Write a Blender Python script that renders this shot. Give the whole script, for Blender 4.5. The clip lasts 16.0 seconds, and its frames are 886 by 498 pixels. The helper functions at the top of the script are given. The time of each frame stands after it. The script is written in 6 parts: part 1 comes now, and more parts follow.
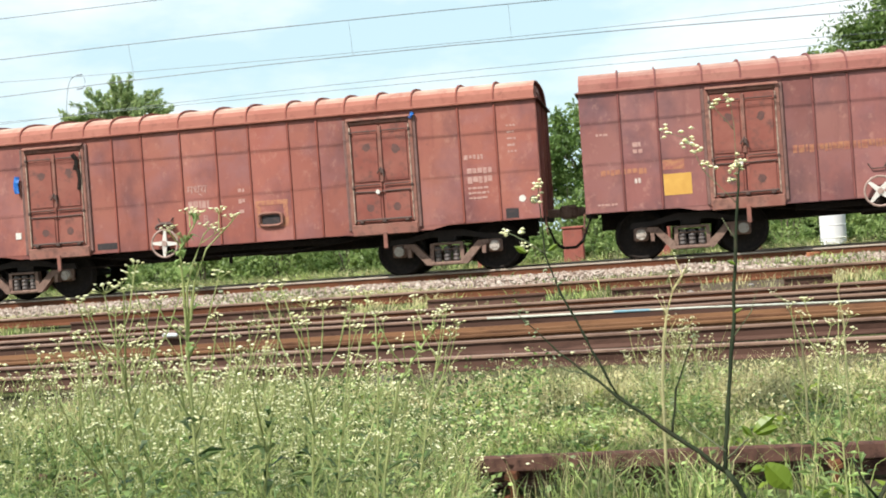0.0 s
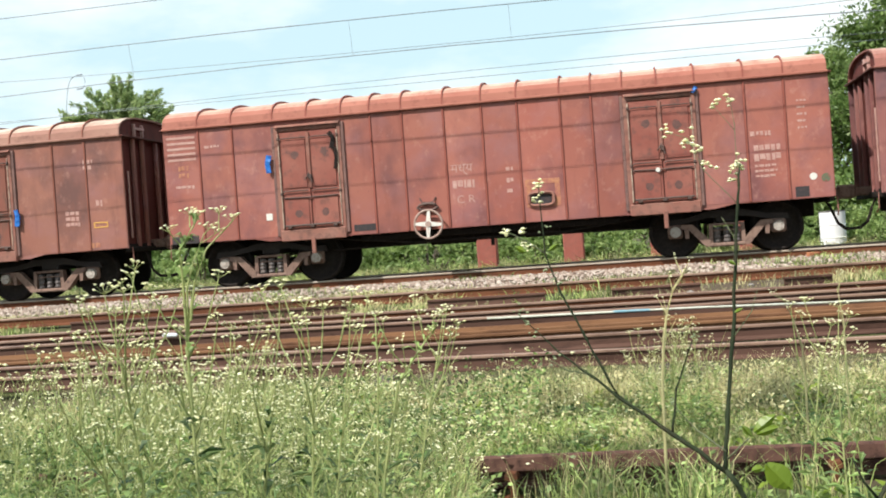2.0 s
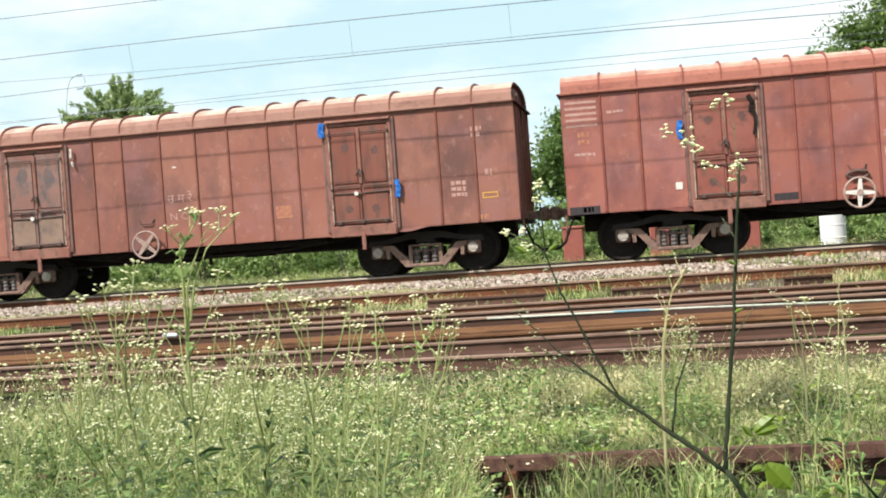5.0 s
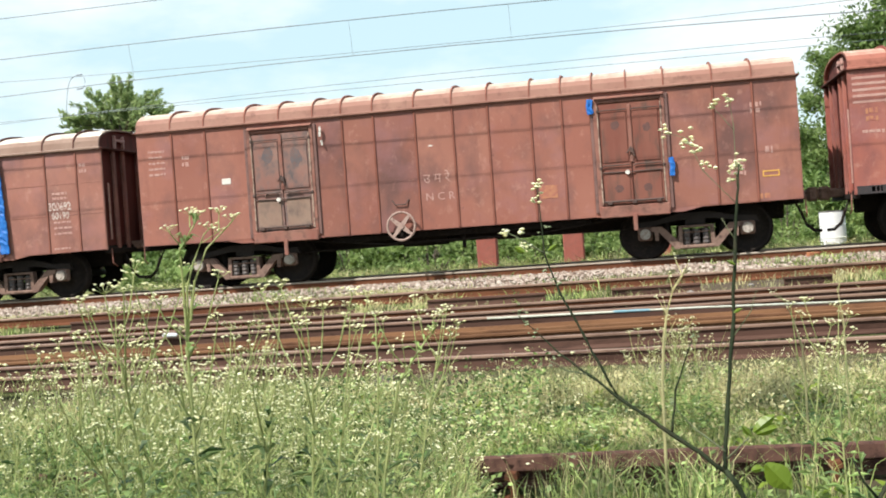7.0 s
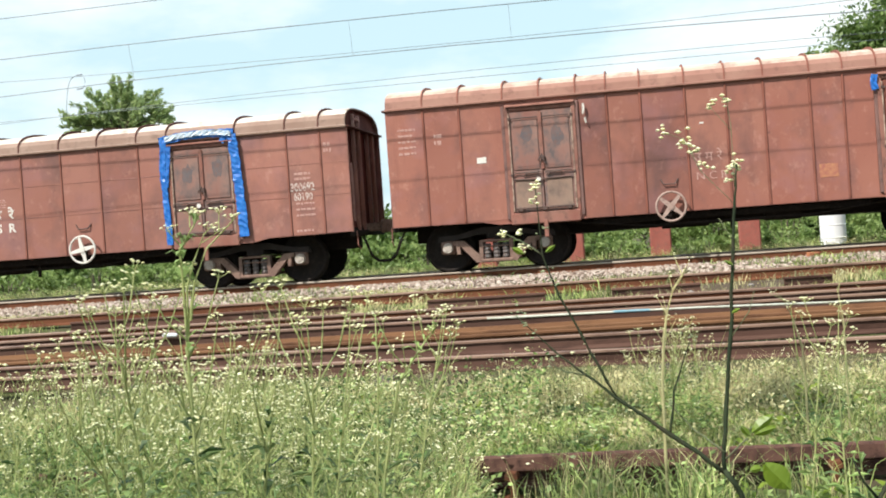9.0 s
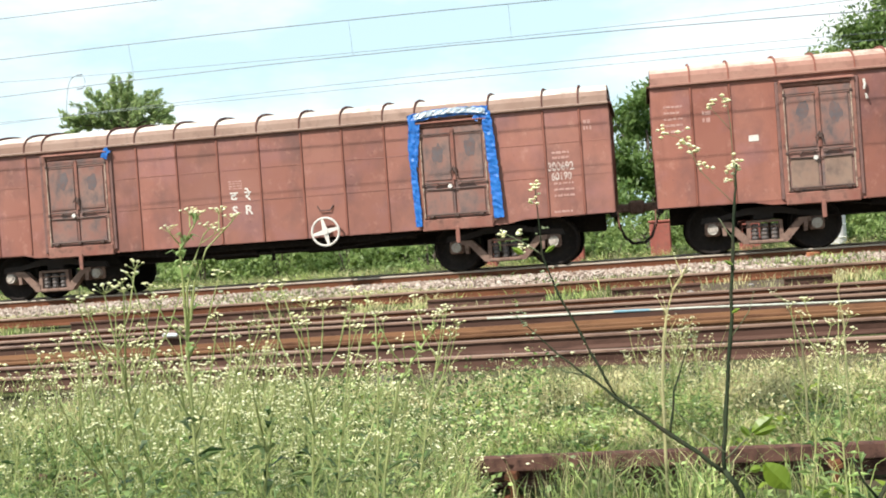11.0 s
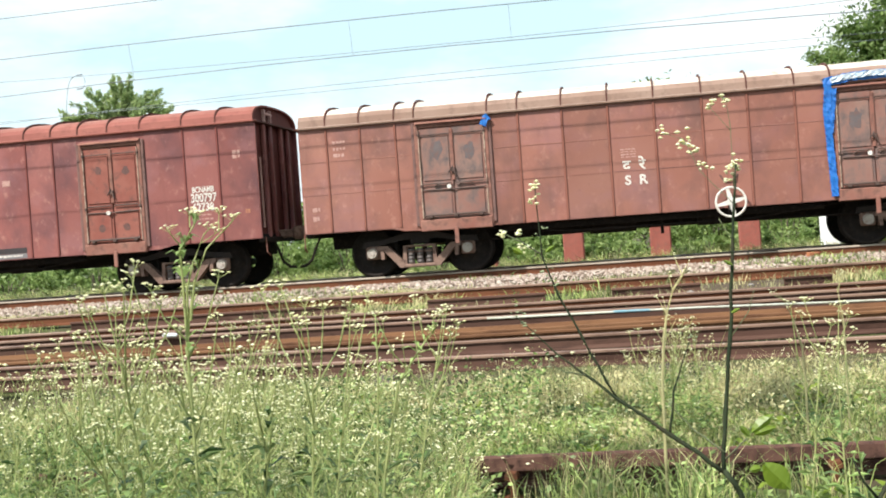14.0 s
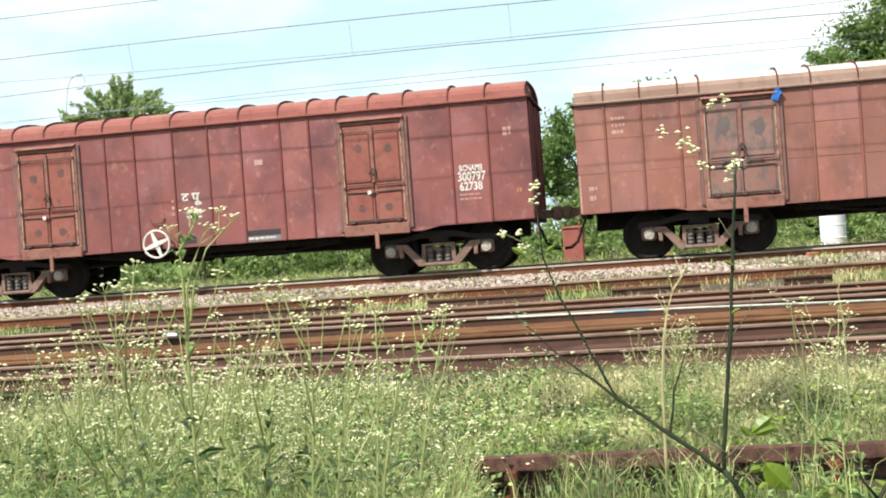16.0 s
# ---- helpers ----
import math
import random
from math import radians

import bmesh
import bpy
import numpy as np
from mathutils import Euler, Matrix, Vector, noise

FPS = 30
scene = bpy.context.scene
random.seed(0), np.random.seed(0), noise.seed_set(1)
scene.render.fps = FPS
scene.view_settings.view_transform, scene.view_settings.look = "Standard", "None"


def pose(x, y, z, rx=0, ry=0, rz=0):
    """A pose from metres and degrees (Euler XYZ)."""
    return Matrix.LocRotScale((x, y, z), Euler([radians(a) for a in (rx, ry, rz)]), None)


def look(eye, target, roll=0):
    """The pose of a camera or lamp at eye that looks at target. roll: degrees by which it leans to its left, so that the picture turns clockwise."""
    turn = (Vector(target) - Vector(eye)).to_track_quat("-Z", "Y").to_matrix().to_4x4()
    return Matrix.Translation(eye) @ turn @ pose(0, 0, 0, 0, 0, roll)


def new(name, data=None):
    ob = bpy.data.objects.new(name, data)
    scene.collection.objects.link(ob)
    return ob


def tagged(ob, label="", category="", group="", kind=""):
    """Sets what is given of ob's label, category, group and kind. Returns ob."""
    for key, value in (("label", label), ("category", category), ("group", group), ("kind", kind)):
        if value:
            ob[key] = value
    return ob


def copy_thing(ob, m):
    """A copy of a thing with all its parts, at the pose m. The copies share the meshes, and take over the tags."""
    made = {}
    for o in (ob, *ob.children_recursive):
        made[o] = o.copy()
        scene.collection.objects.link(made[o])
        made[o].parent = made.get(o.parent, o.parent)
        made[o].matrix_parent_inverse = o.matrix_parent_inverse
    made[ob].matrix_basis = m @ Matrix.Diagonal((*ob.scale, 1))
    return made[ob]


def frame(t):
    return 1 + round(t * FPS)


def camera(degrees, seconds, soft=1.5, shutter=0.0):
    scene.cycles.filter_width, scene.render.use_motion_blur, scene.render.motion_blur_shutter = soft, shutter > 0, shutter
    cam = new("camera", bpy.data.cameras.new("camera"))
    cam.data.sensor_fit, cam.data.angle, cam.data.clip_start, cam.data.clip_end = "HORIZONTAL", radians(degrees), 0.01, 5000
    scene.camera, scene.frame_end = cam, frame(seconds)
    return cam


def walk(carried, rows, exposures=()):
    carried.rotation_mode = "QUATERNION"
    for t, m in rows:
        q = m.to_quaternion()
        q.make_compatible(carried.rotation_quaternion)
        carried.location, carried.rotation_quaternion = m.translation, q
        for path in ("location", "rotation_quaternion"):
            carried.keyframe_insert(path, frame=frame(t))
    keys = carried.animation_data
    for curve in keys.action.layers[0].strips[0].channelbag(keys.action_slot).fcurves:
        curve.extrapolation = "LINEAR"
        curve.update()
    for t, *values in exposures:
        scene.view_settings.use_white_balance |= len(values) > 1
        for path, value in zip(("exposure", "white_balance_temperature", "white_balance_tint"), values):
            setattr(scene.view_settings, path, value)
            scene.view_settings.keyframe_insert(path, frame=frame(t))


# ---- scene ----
# camera: hand-held on a tripod-like rest beside the yard, leaning a little to its right
EYE = Vector((0.0, 0.0, 0.697))
cam = camera(40.23, 16.0, soft=1.9)
CAM_POSE = look(EYE, EYE + Vector((-0.16797, 0.98576, -0.00811)) * 10, -4.09)
# the picture brightens slightly in the last third
walk(cam, [(0.0, CAM_POSE), (16.0, CAM_POSE)], [(0.0, 0.52), (9.2, 0.52), (11.4, 0.64), (16.0, 0.64)])

# ---- world and sun ----
SUN_AZ, SUN_EL = 218.0, 48.0     # degrees: azimuth clockwise from the track's far side, height
world = bpy.data.worlds.new("sky")
scene.world = world
world.use_nodes = True
wn, wl = world.node_tree.nodes, world.node_tree.links
wn.clear()
w_out = wn.new("ShaderNodeOutputWorld")
w_bg = wn.new("ShaderNodeBackground")
w_sky = wn.new("ShaderNodeTexSky")
w_sky.sky_type = 'NISHITA'
w_sky.sun_disc = False
w_sky.sun_elevation = radians(SUN_EL)
w_sky.sun_rotation = radians(SUN_AZ)
w_sky.dust_density = 2.0
w_tc = wn.new("ShaderNodeTexCoord")
w_map = wn.new("ShaderNodeMapping")
w_map.inputs["Scale"].default_value = (1.0, 1.0, 2.6)
w_map.inputs["Location"].default_value = (0.80, 0.25, 0.1)
w_noise = wn.new("ShaderNodeTexNoise")
w_noise.inputs["Scale"].default_value = 3.2
w_noise.inputs["Detail"].default_value = 7.0
w_noise.inputs["Roughness"].default_value = 0.55
w_ramp = wn.new("ShaderNodeValToRGB")
w_ramp.color_ramp.elements[0].position = 0.43
w_ramp.color_ramp.elements[1].position = 0.65
w_mix = wn.new("ShaderNodeMix")
w_mix.data_type = 'RGBA'
w_mix.inputs["B"].default_value = (9.6, 9.9, 10.0, 1)
w_bg.inputs["Strength"].default_value = 0.085
wl.new(w_tc.outputs["Generated"], w_map.inputs["Vector"])
wl.new(w_map.outputs["Vector"], w_noise.inputs["Vector"])
wl.new(w_noise.outputs["Fac"], w_ramp.inputs["Fac"])
wl.new(w_ramp.outputs["Color"], w_mix.inputs["Factor"])
w_haze = wn.new("ShaderNodeMix")
w_haze.data_type = 'RGBA'
w_haze.inputs["Factor"].default_value = 0.75
w_haze.inputs["B"].default_value = (6.6, 8.9, 9.6, 1)
wl.new(w_sky.outputs["Color"], w_haze.inputs["A"])
wl.new(w_haze.outputs["Result"], w_mix.inputs["A"])
wl.new(w_mix.outputs["Result"], w_bg.inputs["Color"])
wl.new(w_bg.outputs["Background"], w_out.inputs["Surface"])

sun_data = bpy.data.lights.new("sun", 'SUN')
sun_data.energy = 4.7
sun_data.angle = radians(0.53)
sun_data.color = (1.0, 0.955, 0.88)
sun = new("sun", sun_data)
_az, _el = radians(SUN_AZ), radians(SUN_EL)
SUN_DIR = Vector((math.sin(_az) * math.cos(_el), math.cos(_az) * math.cos(_el), math.sin(_el)))
sun.matrix_world = look(SUN_DIR * 60, (0, 0, 0))


# ---- materials ----
def mat_new(name):
    m = bpy.data.materials.new(name)
    m.use_nodes = True
    return m, m.node_tree.nodes, m.node_tree.links, m.node_tree.nodes["Principled BSDF"]


def noise_node(n, l, scale, detail=4.0, rough=0.55, stretch=(1, 1, 1)):
    tc = n.new("ShaderNodeTexCoord")
    mp = n.new("ShaderNodeMapping")
    mp.inputs["Scale"].default_value = stretch
    tx = n.new("ShaderNodeTexNoise")
    tx.inputs["Scale"].default_value = scale
    tx.inputs["Detail"].default_value = detail
    tx.inputs["Roughness"].default_value = rough
    oi = n.new("ShaderNodeObjectInfo")
    ml = n.new("ShaderNodeMath")
    ml.operation = 'MULTIPLY'
    ml.inputs[1].default_value = 37.0
    l.new(oi.outputs["Random"], ml.inputs[0])
    l.new(ml.outputs["Value"], mp.inputs["Location"])
    l.new(tc.outputs["Object"], mp.inputs["Vector"])
    l.new(mp.outputs["Vector"], tx.inputs["Vector"])
    return tx.outputs["Fac"]


def ramp(n, l, fac, stops):
    r = n.new("ShaderNodeValToRGB")
    e = r.color_ramp.elements
    while len(e) < len(stops):
        e.new(0.5)
    for i, (p, c) in enumerate(stops):
        e[i].position = p
        e[i].color = (*c, 1) if len(c) == 3 else c
    l.new(fac, r.inputs["Fac"])
    return r.outputs["Color"]


def mixed(n, l, fac, a, b, mode='MIX'):
    m = n.new("ShaderNodeMix")
    m.data_type, m.blend_type = 'RGBA', mode
    for sock, v in (("Factor", fac), ("A", a), ("B", b)):
        if isinstance(v, (int, float)):
            m.inputs[sock].default_value = v
        elif isinstance(v, tuple):
            m.inputs[sock].default_value = (*v, 1)
        else:
            l.new(v, m.inputs[sock])
    return m.outputs["Result"]


def bumped(n, l, bsdf, fac, strength, dist):
    b = n.new("ShaderNodeBump")
    b.inputs["Strength"].default_value = strength
    b.inputs["Distance"].default_value = dist
    l.new(fac, b.inputs["Height"])
    l.new(b.outputs["Normal"], bsdf.inputs["Normal"])


def worn(name, c0, c1, dirt, rough=0.7, metal=0.0, big=0.8, small=14.0, dirt_amt=(0.5, 0.72), streak=(1, 1, 1), bump=0.3, dist=0.004, per_object=0.0):
    """Two-scale paint or rust: a broad drift from c0 to c1, fine stains of dirt, a fine bump."""
    m, n, l, b = mat_new(name)
    base = ramp(n, l, noise_node(n, l, big, 5, 0.6, streak), [(0.3, c0), (0.7, c1)])
    fine = noise_node(n, l, small, 6, 0.65, streak)
    mask = ramp(n, l, fine, [(dirt_amt[0], (0, 0, 0)), (dirt_amt[1], (1, 1, 1))])
    col = mixed(n, l, mask, base, dirt)
    if per_object:
        oi = n.new("ShaderNodeObjectInfo")
        hs = n.new("ShaderNodeHueSaturation")
        mr = n.new("ShaderNodeMapRange")
        mr.inputs["To Min"].default_value, mr.inputs["To Max"].default_value = 1 - per_object, 1 + per_object
        l.new(oi.outputs["Random"], mr.inputs["Value"])
        l.new(mr.outputs["Result"], hs.inputs["Value"])
        l.new(col, hs.inputs["Color"])
        col = hs.outputs["Color"]
    l.new(col, b.inputs["Base Color"])
    b.inputs["Roughness"].default_value = rough
    b.inputs["Metallic"].default_value = metal
    bumped(n, l, b, fine, bump, dist)
    return m


def leafy(name, c0, c1, rough=0.55, trans=0.35, patch=0.0, size=1.4):
    """Leaf colour that varies from blade to blade, lit a little from behind."""
    m, n, l, b = mat_new(name)
    geo = n.new("ShaderNodeNewGeometry")
    col = ramp(n, l, geo.outputs["Random Per Island"], [(0.0, c0), (1.0, c1)])
    if patch:
        # stands differ in age and dryness; the dark patches also paint in shadow
        pn = n.new("ShaderNodeTexNoise")
        pn.inputs["Scale"].default_value, pn.inputs["Detail"].default_value = size, 4
        l.new(geo.outputs["Position"], pn.inputs["Vector"])
        lo, hi = 1 - patch, 1 + patch * 0.45
        col = mixed(n, l, 1.0, col, ramp(n, l, pn.outputs["Fac"], [(0.40, (lo * 0.92, lo, lo * 0.95)), (0.58, (hi, hi, hi))]), 'MULTIPLY')
    l.new(col, b.inputs["Base Color"])
    b.inputs["Roughness"].default_value = rough
    tr = n.new("ShaderNodeBsdfTranslucent")
    l.new(col, tr.inputs["Color"])
    mx = n.new("ShaderNodeMixShader")
    mx.inputs["Fac"].default_value = trans
    l.new(b.outputs["BSDF"], mx.inputs[1])
    l.new(tr.outputs["BSDF"], mx.inputs[2])
    l.new(mx.outputs["Shader"], n["Material Output"].inputs["Surface"])
    return m


STREAK = (1.0, 1.0, 0.25)


def wagon_paint(name, c, fade, stain, rough=0.62):
    """Old oxide paint on buckled sheet: broad fading, dark smudges, runs of rust and fine grain."""
    m, n, l, b = mat_new(name)
    broad = noise_node(n, l, 0.45, 3, 0.5)
    col = ramp(n, l, broad, [(0.35, c), (0.68, fade)])
    smudge = noise_node(n, l, 1.15, 5, 0.6, (1, 1, 0.7))
    col = mixed(n, l, ramp(n, l, smudge, [(0.46, (0, 0, 0)), (0.70, (0.85, 0.85, 0.85))]), col, stain)
    bloom = noise_node(n, l, 0.9, 4, 0.6, (1, 1, 1.3))
    col = mixed(n, l, ramp(n, l, bloom, [(0.50, (0, 0, 0)), (0.72, (0.5, 0.5, 0.5))]), col, (0.26, 0.125, 0.13))
    runs = noise_node(n, l, 4.5, 5, 0.65, (1, 1, 0.12))
    col = mixed(n, l, ramp(n, l, runs, [(0.56, (0, 0, 0)), (0.80, (0.42, 0.42, 0.42))]), col, tuple(v * 0.6 for v in c))
    chalk = noise_node(n, l, 5.0, 7, 0.72, (1, 1, 0.8))
    col = mixed(n, l, ramp(n, l, chalk, [(0.56, (0, 0, 0)), (0.74, (0.46, 0.46, 0.46))]), col, (0.45, 0.24, 0.19))
    pits = noise_node(n, l, 11.0, 5, 0.7)
    col = mixed(n, l, ramp(n, l, pits, [(0.66, (0, 0, 0)), (0.74, (0.75, 0.75, 0.75))]), col, (0.075, 0.036, 0.034))
    oi = n.new("ShaderNodeObjectInfo")
    mr = n.new("ShaderNodeMapRange")
    mr.inputs["To Min"].default_value, mr.inputs["To Max"].default_value = 0.84, 1.16
    hs = n.new("ShaderNodeHueSaturation")
    l.new(oi.outputs["Random"], mr.inputs["Value"])
    l.new(mr.outputs["Result"], hs.inputs["Value"])
    l.new(col, hs.inputs["Color"])
    l.new(hs.outputs["Color"], b.inputs["Base Color"])
    b.inputs["Roughness"].default_value = rough
    buckle = noise_node(n, l, 1.5, 3, 0.5)
    bumped(n, l, b, buckle, 0.35, 0.05)
    return m


TINTS = [("plum", (0.212, 0.078, 0.071), (0.265, 0.116, 0.100), (0.104, 0.055, 0.062)),
         ("red", (0.269, 0.084, 0.064), (0.320, 0.120, 0.088), (0.144, 0.057, 0.058)),
         ("brown", (0.241, 0.090, 0.065), (0.283, 0.120, 0.087), (0.124, 0.061, 0.055)),
         ("faded", (0.250, 0.100, 0.074), (0.291, 0.132, 0.101), (0.136, 0.069, 0.060)),
         ("deep", (0.197, 0.063, 0.056), (0.241, 0.088, 0.077), (0.103, 0.044, 0.049))]
PAINTS = [wagon_paint("wagon_paint_" + nm, c, fd, st) for nm, c, fd, st in TINTS]
RIB_PAINTS = [worn("rib_paint_" + nm, tuple(v * 0.86 for v in c), tuple(v * 1.0 for v in c), tuple(v * 0.6 for v in c), 0.7, big=2, small=9, streak=STREAK) for nm, c, fd, st in TINTS]


def roof_paint(name, c, fade, dust_glare, reach):
    """Roof sheet: oxide paint below, dust and painted-in glare where the sheet faces up."""
    m, n, l, b = mat_new(name)
    fine = noise_node(n, l, 2.6, 7, 0.7, (1, 0.35, 1))
    col = ramp(n, l, noise_node(n, l, 0.9, 4, 0.55), [(0.35, c), (0.68, fade)])
    rusty = noise_node(n, l, 4.5, 6, 0.68, (1, 0.5, 1))
    col = mixed(n, l, ramp(n, l, rusty, [(0.52, (0, 0, 0)), (0.72, (0.7, 0.7, 0.7))]), col, tuple(v * 0.55 for v in c))
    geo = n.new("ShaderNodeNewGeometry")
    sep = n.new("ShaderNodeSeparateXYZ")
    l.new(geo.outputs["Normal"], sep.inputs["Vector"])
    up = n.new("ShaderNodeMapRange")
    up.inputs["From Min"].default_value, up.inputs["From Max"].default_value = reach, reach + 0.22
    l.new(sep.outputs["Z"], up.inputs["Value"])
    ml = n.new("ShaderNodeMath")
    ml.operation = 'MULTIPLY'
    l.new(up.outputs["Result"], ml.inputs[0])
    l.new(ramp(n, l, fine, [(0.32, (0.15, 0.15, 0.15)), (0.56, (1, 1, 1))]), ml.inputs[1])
    l.new(mixed(n, l, ml.outputs["Value"], col, dust_glare), b.inputs["Base Color"])
    b.inputs["Roughness"].default_value = 0.7
    b.inputs["Specular IOR Level"].default_value = 0.25
    bumped(n, l, b, fine, 0.4, 0.01)
    return m


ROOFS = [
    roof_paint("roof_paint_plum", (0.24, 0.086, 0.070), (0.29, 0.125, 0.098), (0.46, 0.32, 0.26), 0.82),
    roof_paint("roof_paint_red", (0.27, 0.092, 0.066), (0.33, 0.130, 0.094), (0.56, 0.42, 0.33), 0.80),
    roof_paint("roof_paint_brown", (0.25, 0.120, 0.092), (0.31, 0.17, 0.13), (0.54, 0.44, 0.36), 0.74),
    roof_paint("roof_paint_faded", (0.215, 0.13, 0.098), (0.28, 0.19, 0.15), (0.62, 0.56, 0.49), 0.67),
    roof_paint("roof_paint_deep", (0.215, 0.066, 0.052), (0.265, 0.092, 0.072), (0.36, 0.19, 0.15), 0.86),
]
# body paint darkened: the shade on the recessed wagon ends is in the colour
M_END = worn("shade_dark_end_paint", (0.105, 0.032, 0.027), (0.15, 0.045, 0.037), (0.06, 0.026, 0.023), 0.8, big=1.5, small=4, streak=STREAK)
M_SEAM = worn("grimy_rib_paint", (0.075, 0.028, 0.023), (0.11, 0.04, 0.032), (0.05, 0.024, 0.02), 0.75)
M_DOOR = worn("door_paint_grimy", (0.175, 0.06, 0.045), (0.225, 0.095, 0.07), (0.09, 0.06, 0.05), 0.72, big=2.4, small=5.0, dirt_amt=(0.50, 0.72), streak=STREAK)
M_DOOR_OLD = worn("door_paint_worn_grey", (0.215, 0.100, 0.082), (0.268, 0.168, 0.140), (0.105, 0.086, 0.086), 0.75, big=2.0, small=4.0, dirt_amt=(0.46, 0.7), streak=(1, 1, 0.75))
M_FRAME = worn("door_frame_dusty", (0.220, 0.088, 0.068), (0.288, 0.148, 0.116), (0.105, 0.055, 0.046), 0.8, big=3, small=6, dirt_amt=(0.48, 0.72))
M_DOOR_RED = worn("door_paint_red", (0.215, 0.066, 0.052), (0.275, 0.108, 0.083), (0.115, 0.062, 0.055), 0.72, big=1.8, small=6.0, dirt_amt=(0.52, 0.74))
M_STRIP = worn("pale_worn_hinge_strip", (0.30, 0.20, 0.15), (0.42, 0.32, 0.25), (0.16, 0.085, 0.065), 0.75, big=4, small=9, dirt_amt=(0.45, 0.62))
M_POSTDIRT = worn("grimy_door_post", (0.135, 0.068, 0.058), (0.19, 0.100, 0.085), (0.085, 0.050, 0.045), 0.8, big=2, small=6)
M_BAR = worn("dark_iron_bar", (0.050, 0.030, 0.026), (0.085, 0.048, 0.038), (0.14, 0.07, 0.052), 0.7)
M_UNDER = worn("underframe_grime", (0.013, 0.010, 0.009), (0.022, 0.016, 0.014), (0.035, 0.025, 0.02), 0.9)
M_BOGIE = worn("bogie_dust", (0.17, 0.105, 0.085), (0.25, 0.165, 0.13), (0.08, 0.05, 0.042), 0.85, big=3, small=14)
# near black: the shade under the wagon body is part of the wheel colour
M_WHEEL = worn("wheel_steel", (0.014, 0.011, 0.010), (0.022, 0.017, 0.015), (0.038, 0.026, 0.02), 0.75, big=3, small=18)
M_CAP = worn("bearing_cap", (0.36, 0.31, 0.27), (0.46, 0.41, 0.36), (0.2, 0.13, 0.10), 0.6, small=25)
M_WHITE = worn("white_paint", (0.56, 0.53, 0.48), (0.68, 0.65, 0.60), (0.38, 0.24, 0.20), 0.6, big=6, small=24, dirt_amt=(0.52, 0.75))
M_FADED = worn("faded_lettering", (0.36, 0.19, 0.16), (0.47, 0.30, 0.26), (0.33, 0.14, 0.11), 0.7, big=9, small=30, dirt_amt=(0.5, 0.7))
M_CHALK = worn("rubbed_white_paint", (0.46, 0.36, 0.32), (0.58, 0.50, 0.45), (0.30, 0.13, 0.10), 0.7, big=6, small=16, dirt_amt=(0.46, 0.62))
M_YELLOW = worn("yellow_paint", (0.50, 0.26, 0.05), (0.58, 0.33, 0.07), (0.40, 0.17, 0.06), 0.6, big=5, small=16, dirt_amt=(0.6, 0.85))
M_YFADE = worn("faded_yellow_paint", (0.36, 0.145, 0.075), (0.41, 0.185, 0.09), (0.28, 0.09, 0.07), 0.7, big=5, small=12, dirt_amt=(0.42, 0.62))
M_BLUE = worn("blue_tarpaulin", (0.010, 0.095, 0.37), (0.016, 0.14, 0.47), (0.03, 0.19, 0.54), 0.35, big=6, small=10, bump=0.3, dist=0.01)
M_SHEEN = worn("clear_plastic_film", (0.42, 0.50, 0.58), (0.55, 0.60, 0.65), (0.1, 0.28, 0.55), 0.25, big=8, small=20, bump=0.9, dist=0.02)
M_BLACK = worn("black_panel", (0.020, 0.016, 0.018), (0.032, 0.026, 0.028), (0.06, 0.035, 0.033), 0.8)
M_GREY = worn("grey_panel", (0.15, 0.14, 0.15), (0.21, 0.20, 0.205), (0.10, 0.07, 0.07), 0.75)
M_BLOT = worn("greasy_blot", (0.07, 0.035, 0.03), (0.12, 0.05, 0.042), (0.16, 0.06, 0.048), 0.7, big=9, small=20)
M_SLEEVE = worn("pale_blue_sleeve", (0.10, 0.25, 0.33), (0.20, 0.35, 0.42), (0.3, 0.36, 0.36), 0.4)
M_HANDOLD = worn("dusty_handwheel_paint", (0.30, 0.20, 0.165), (0.38, 0.27, 0.23), (0.16, 0.09, 0.07), 0.7, big=6, small=18)
M_DUSTY = worn("dusty_lower_panel", (0.20, 0.115, 0.085), (0.29, 0.205, 0.155), (0.12, 0.08, 0.065), 0.85, big=2.5, small=5, dirt_amt=(0.45, 0.7), streak=(1, 1, 0.75))
M_BLOT_GREY = worn("grey_smear", (0.085, 0.070, 0.075), (0.125, 0.10, 0.10), (0.15, 0.075, 0.06), 0.75, big=5, small=9, dirt_amt=(0.45, 0.7))
M_RUNHEAD = worn("polished_running_rail", (0.33, 0.27, 0.215), (0.42, 0.35, 0.285), (0.25, 0.17, 0.12), 0.5, big=1.3, small=8, streak=(0.3, 1, 1))
M_RUST_N = worn("rail_rust_dusty", (0.070, 0.034, 0.026), (0.135, 0.072, 0.055), (0.036, 0.019, 0.016), 0.85, big=2.2, small=9, dirt_amt=(0.47, 0.66), bump=0.6, dist=0.006)
# bogie steel under the body, with the overhang's shade put into the colour
M_TOPBAR = worn("shade_dark_bogie_steel", (0.022, 0.016, 0.015), (0.036, 0.026, 0.023), (0.016, 0.012, 0.011), 0.9, big=3, small=12)
M_GREENP = worn("faded_green_paint", (0.07, 0.10, 0.055), (0.11, 0.12, 0.07), (0.2, 0.07, 0.05), 0.7, big=8, small=14, dirt_amt=(0.45, 0.6))
M_BRICK = worn("orange_brick", (0.30, 0.10, 0.045), (0.38, 0.15, 0.07), (0.22, 0.09, 0.05), 0.9, big=6, small=18)
M_ROCK = worn("grey_rock", (0.20, 0.18, 0.165), (0.30, 0.275, 0.25), (0.12, 0.10, 0.09), 0.9, big=5, small=14)
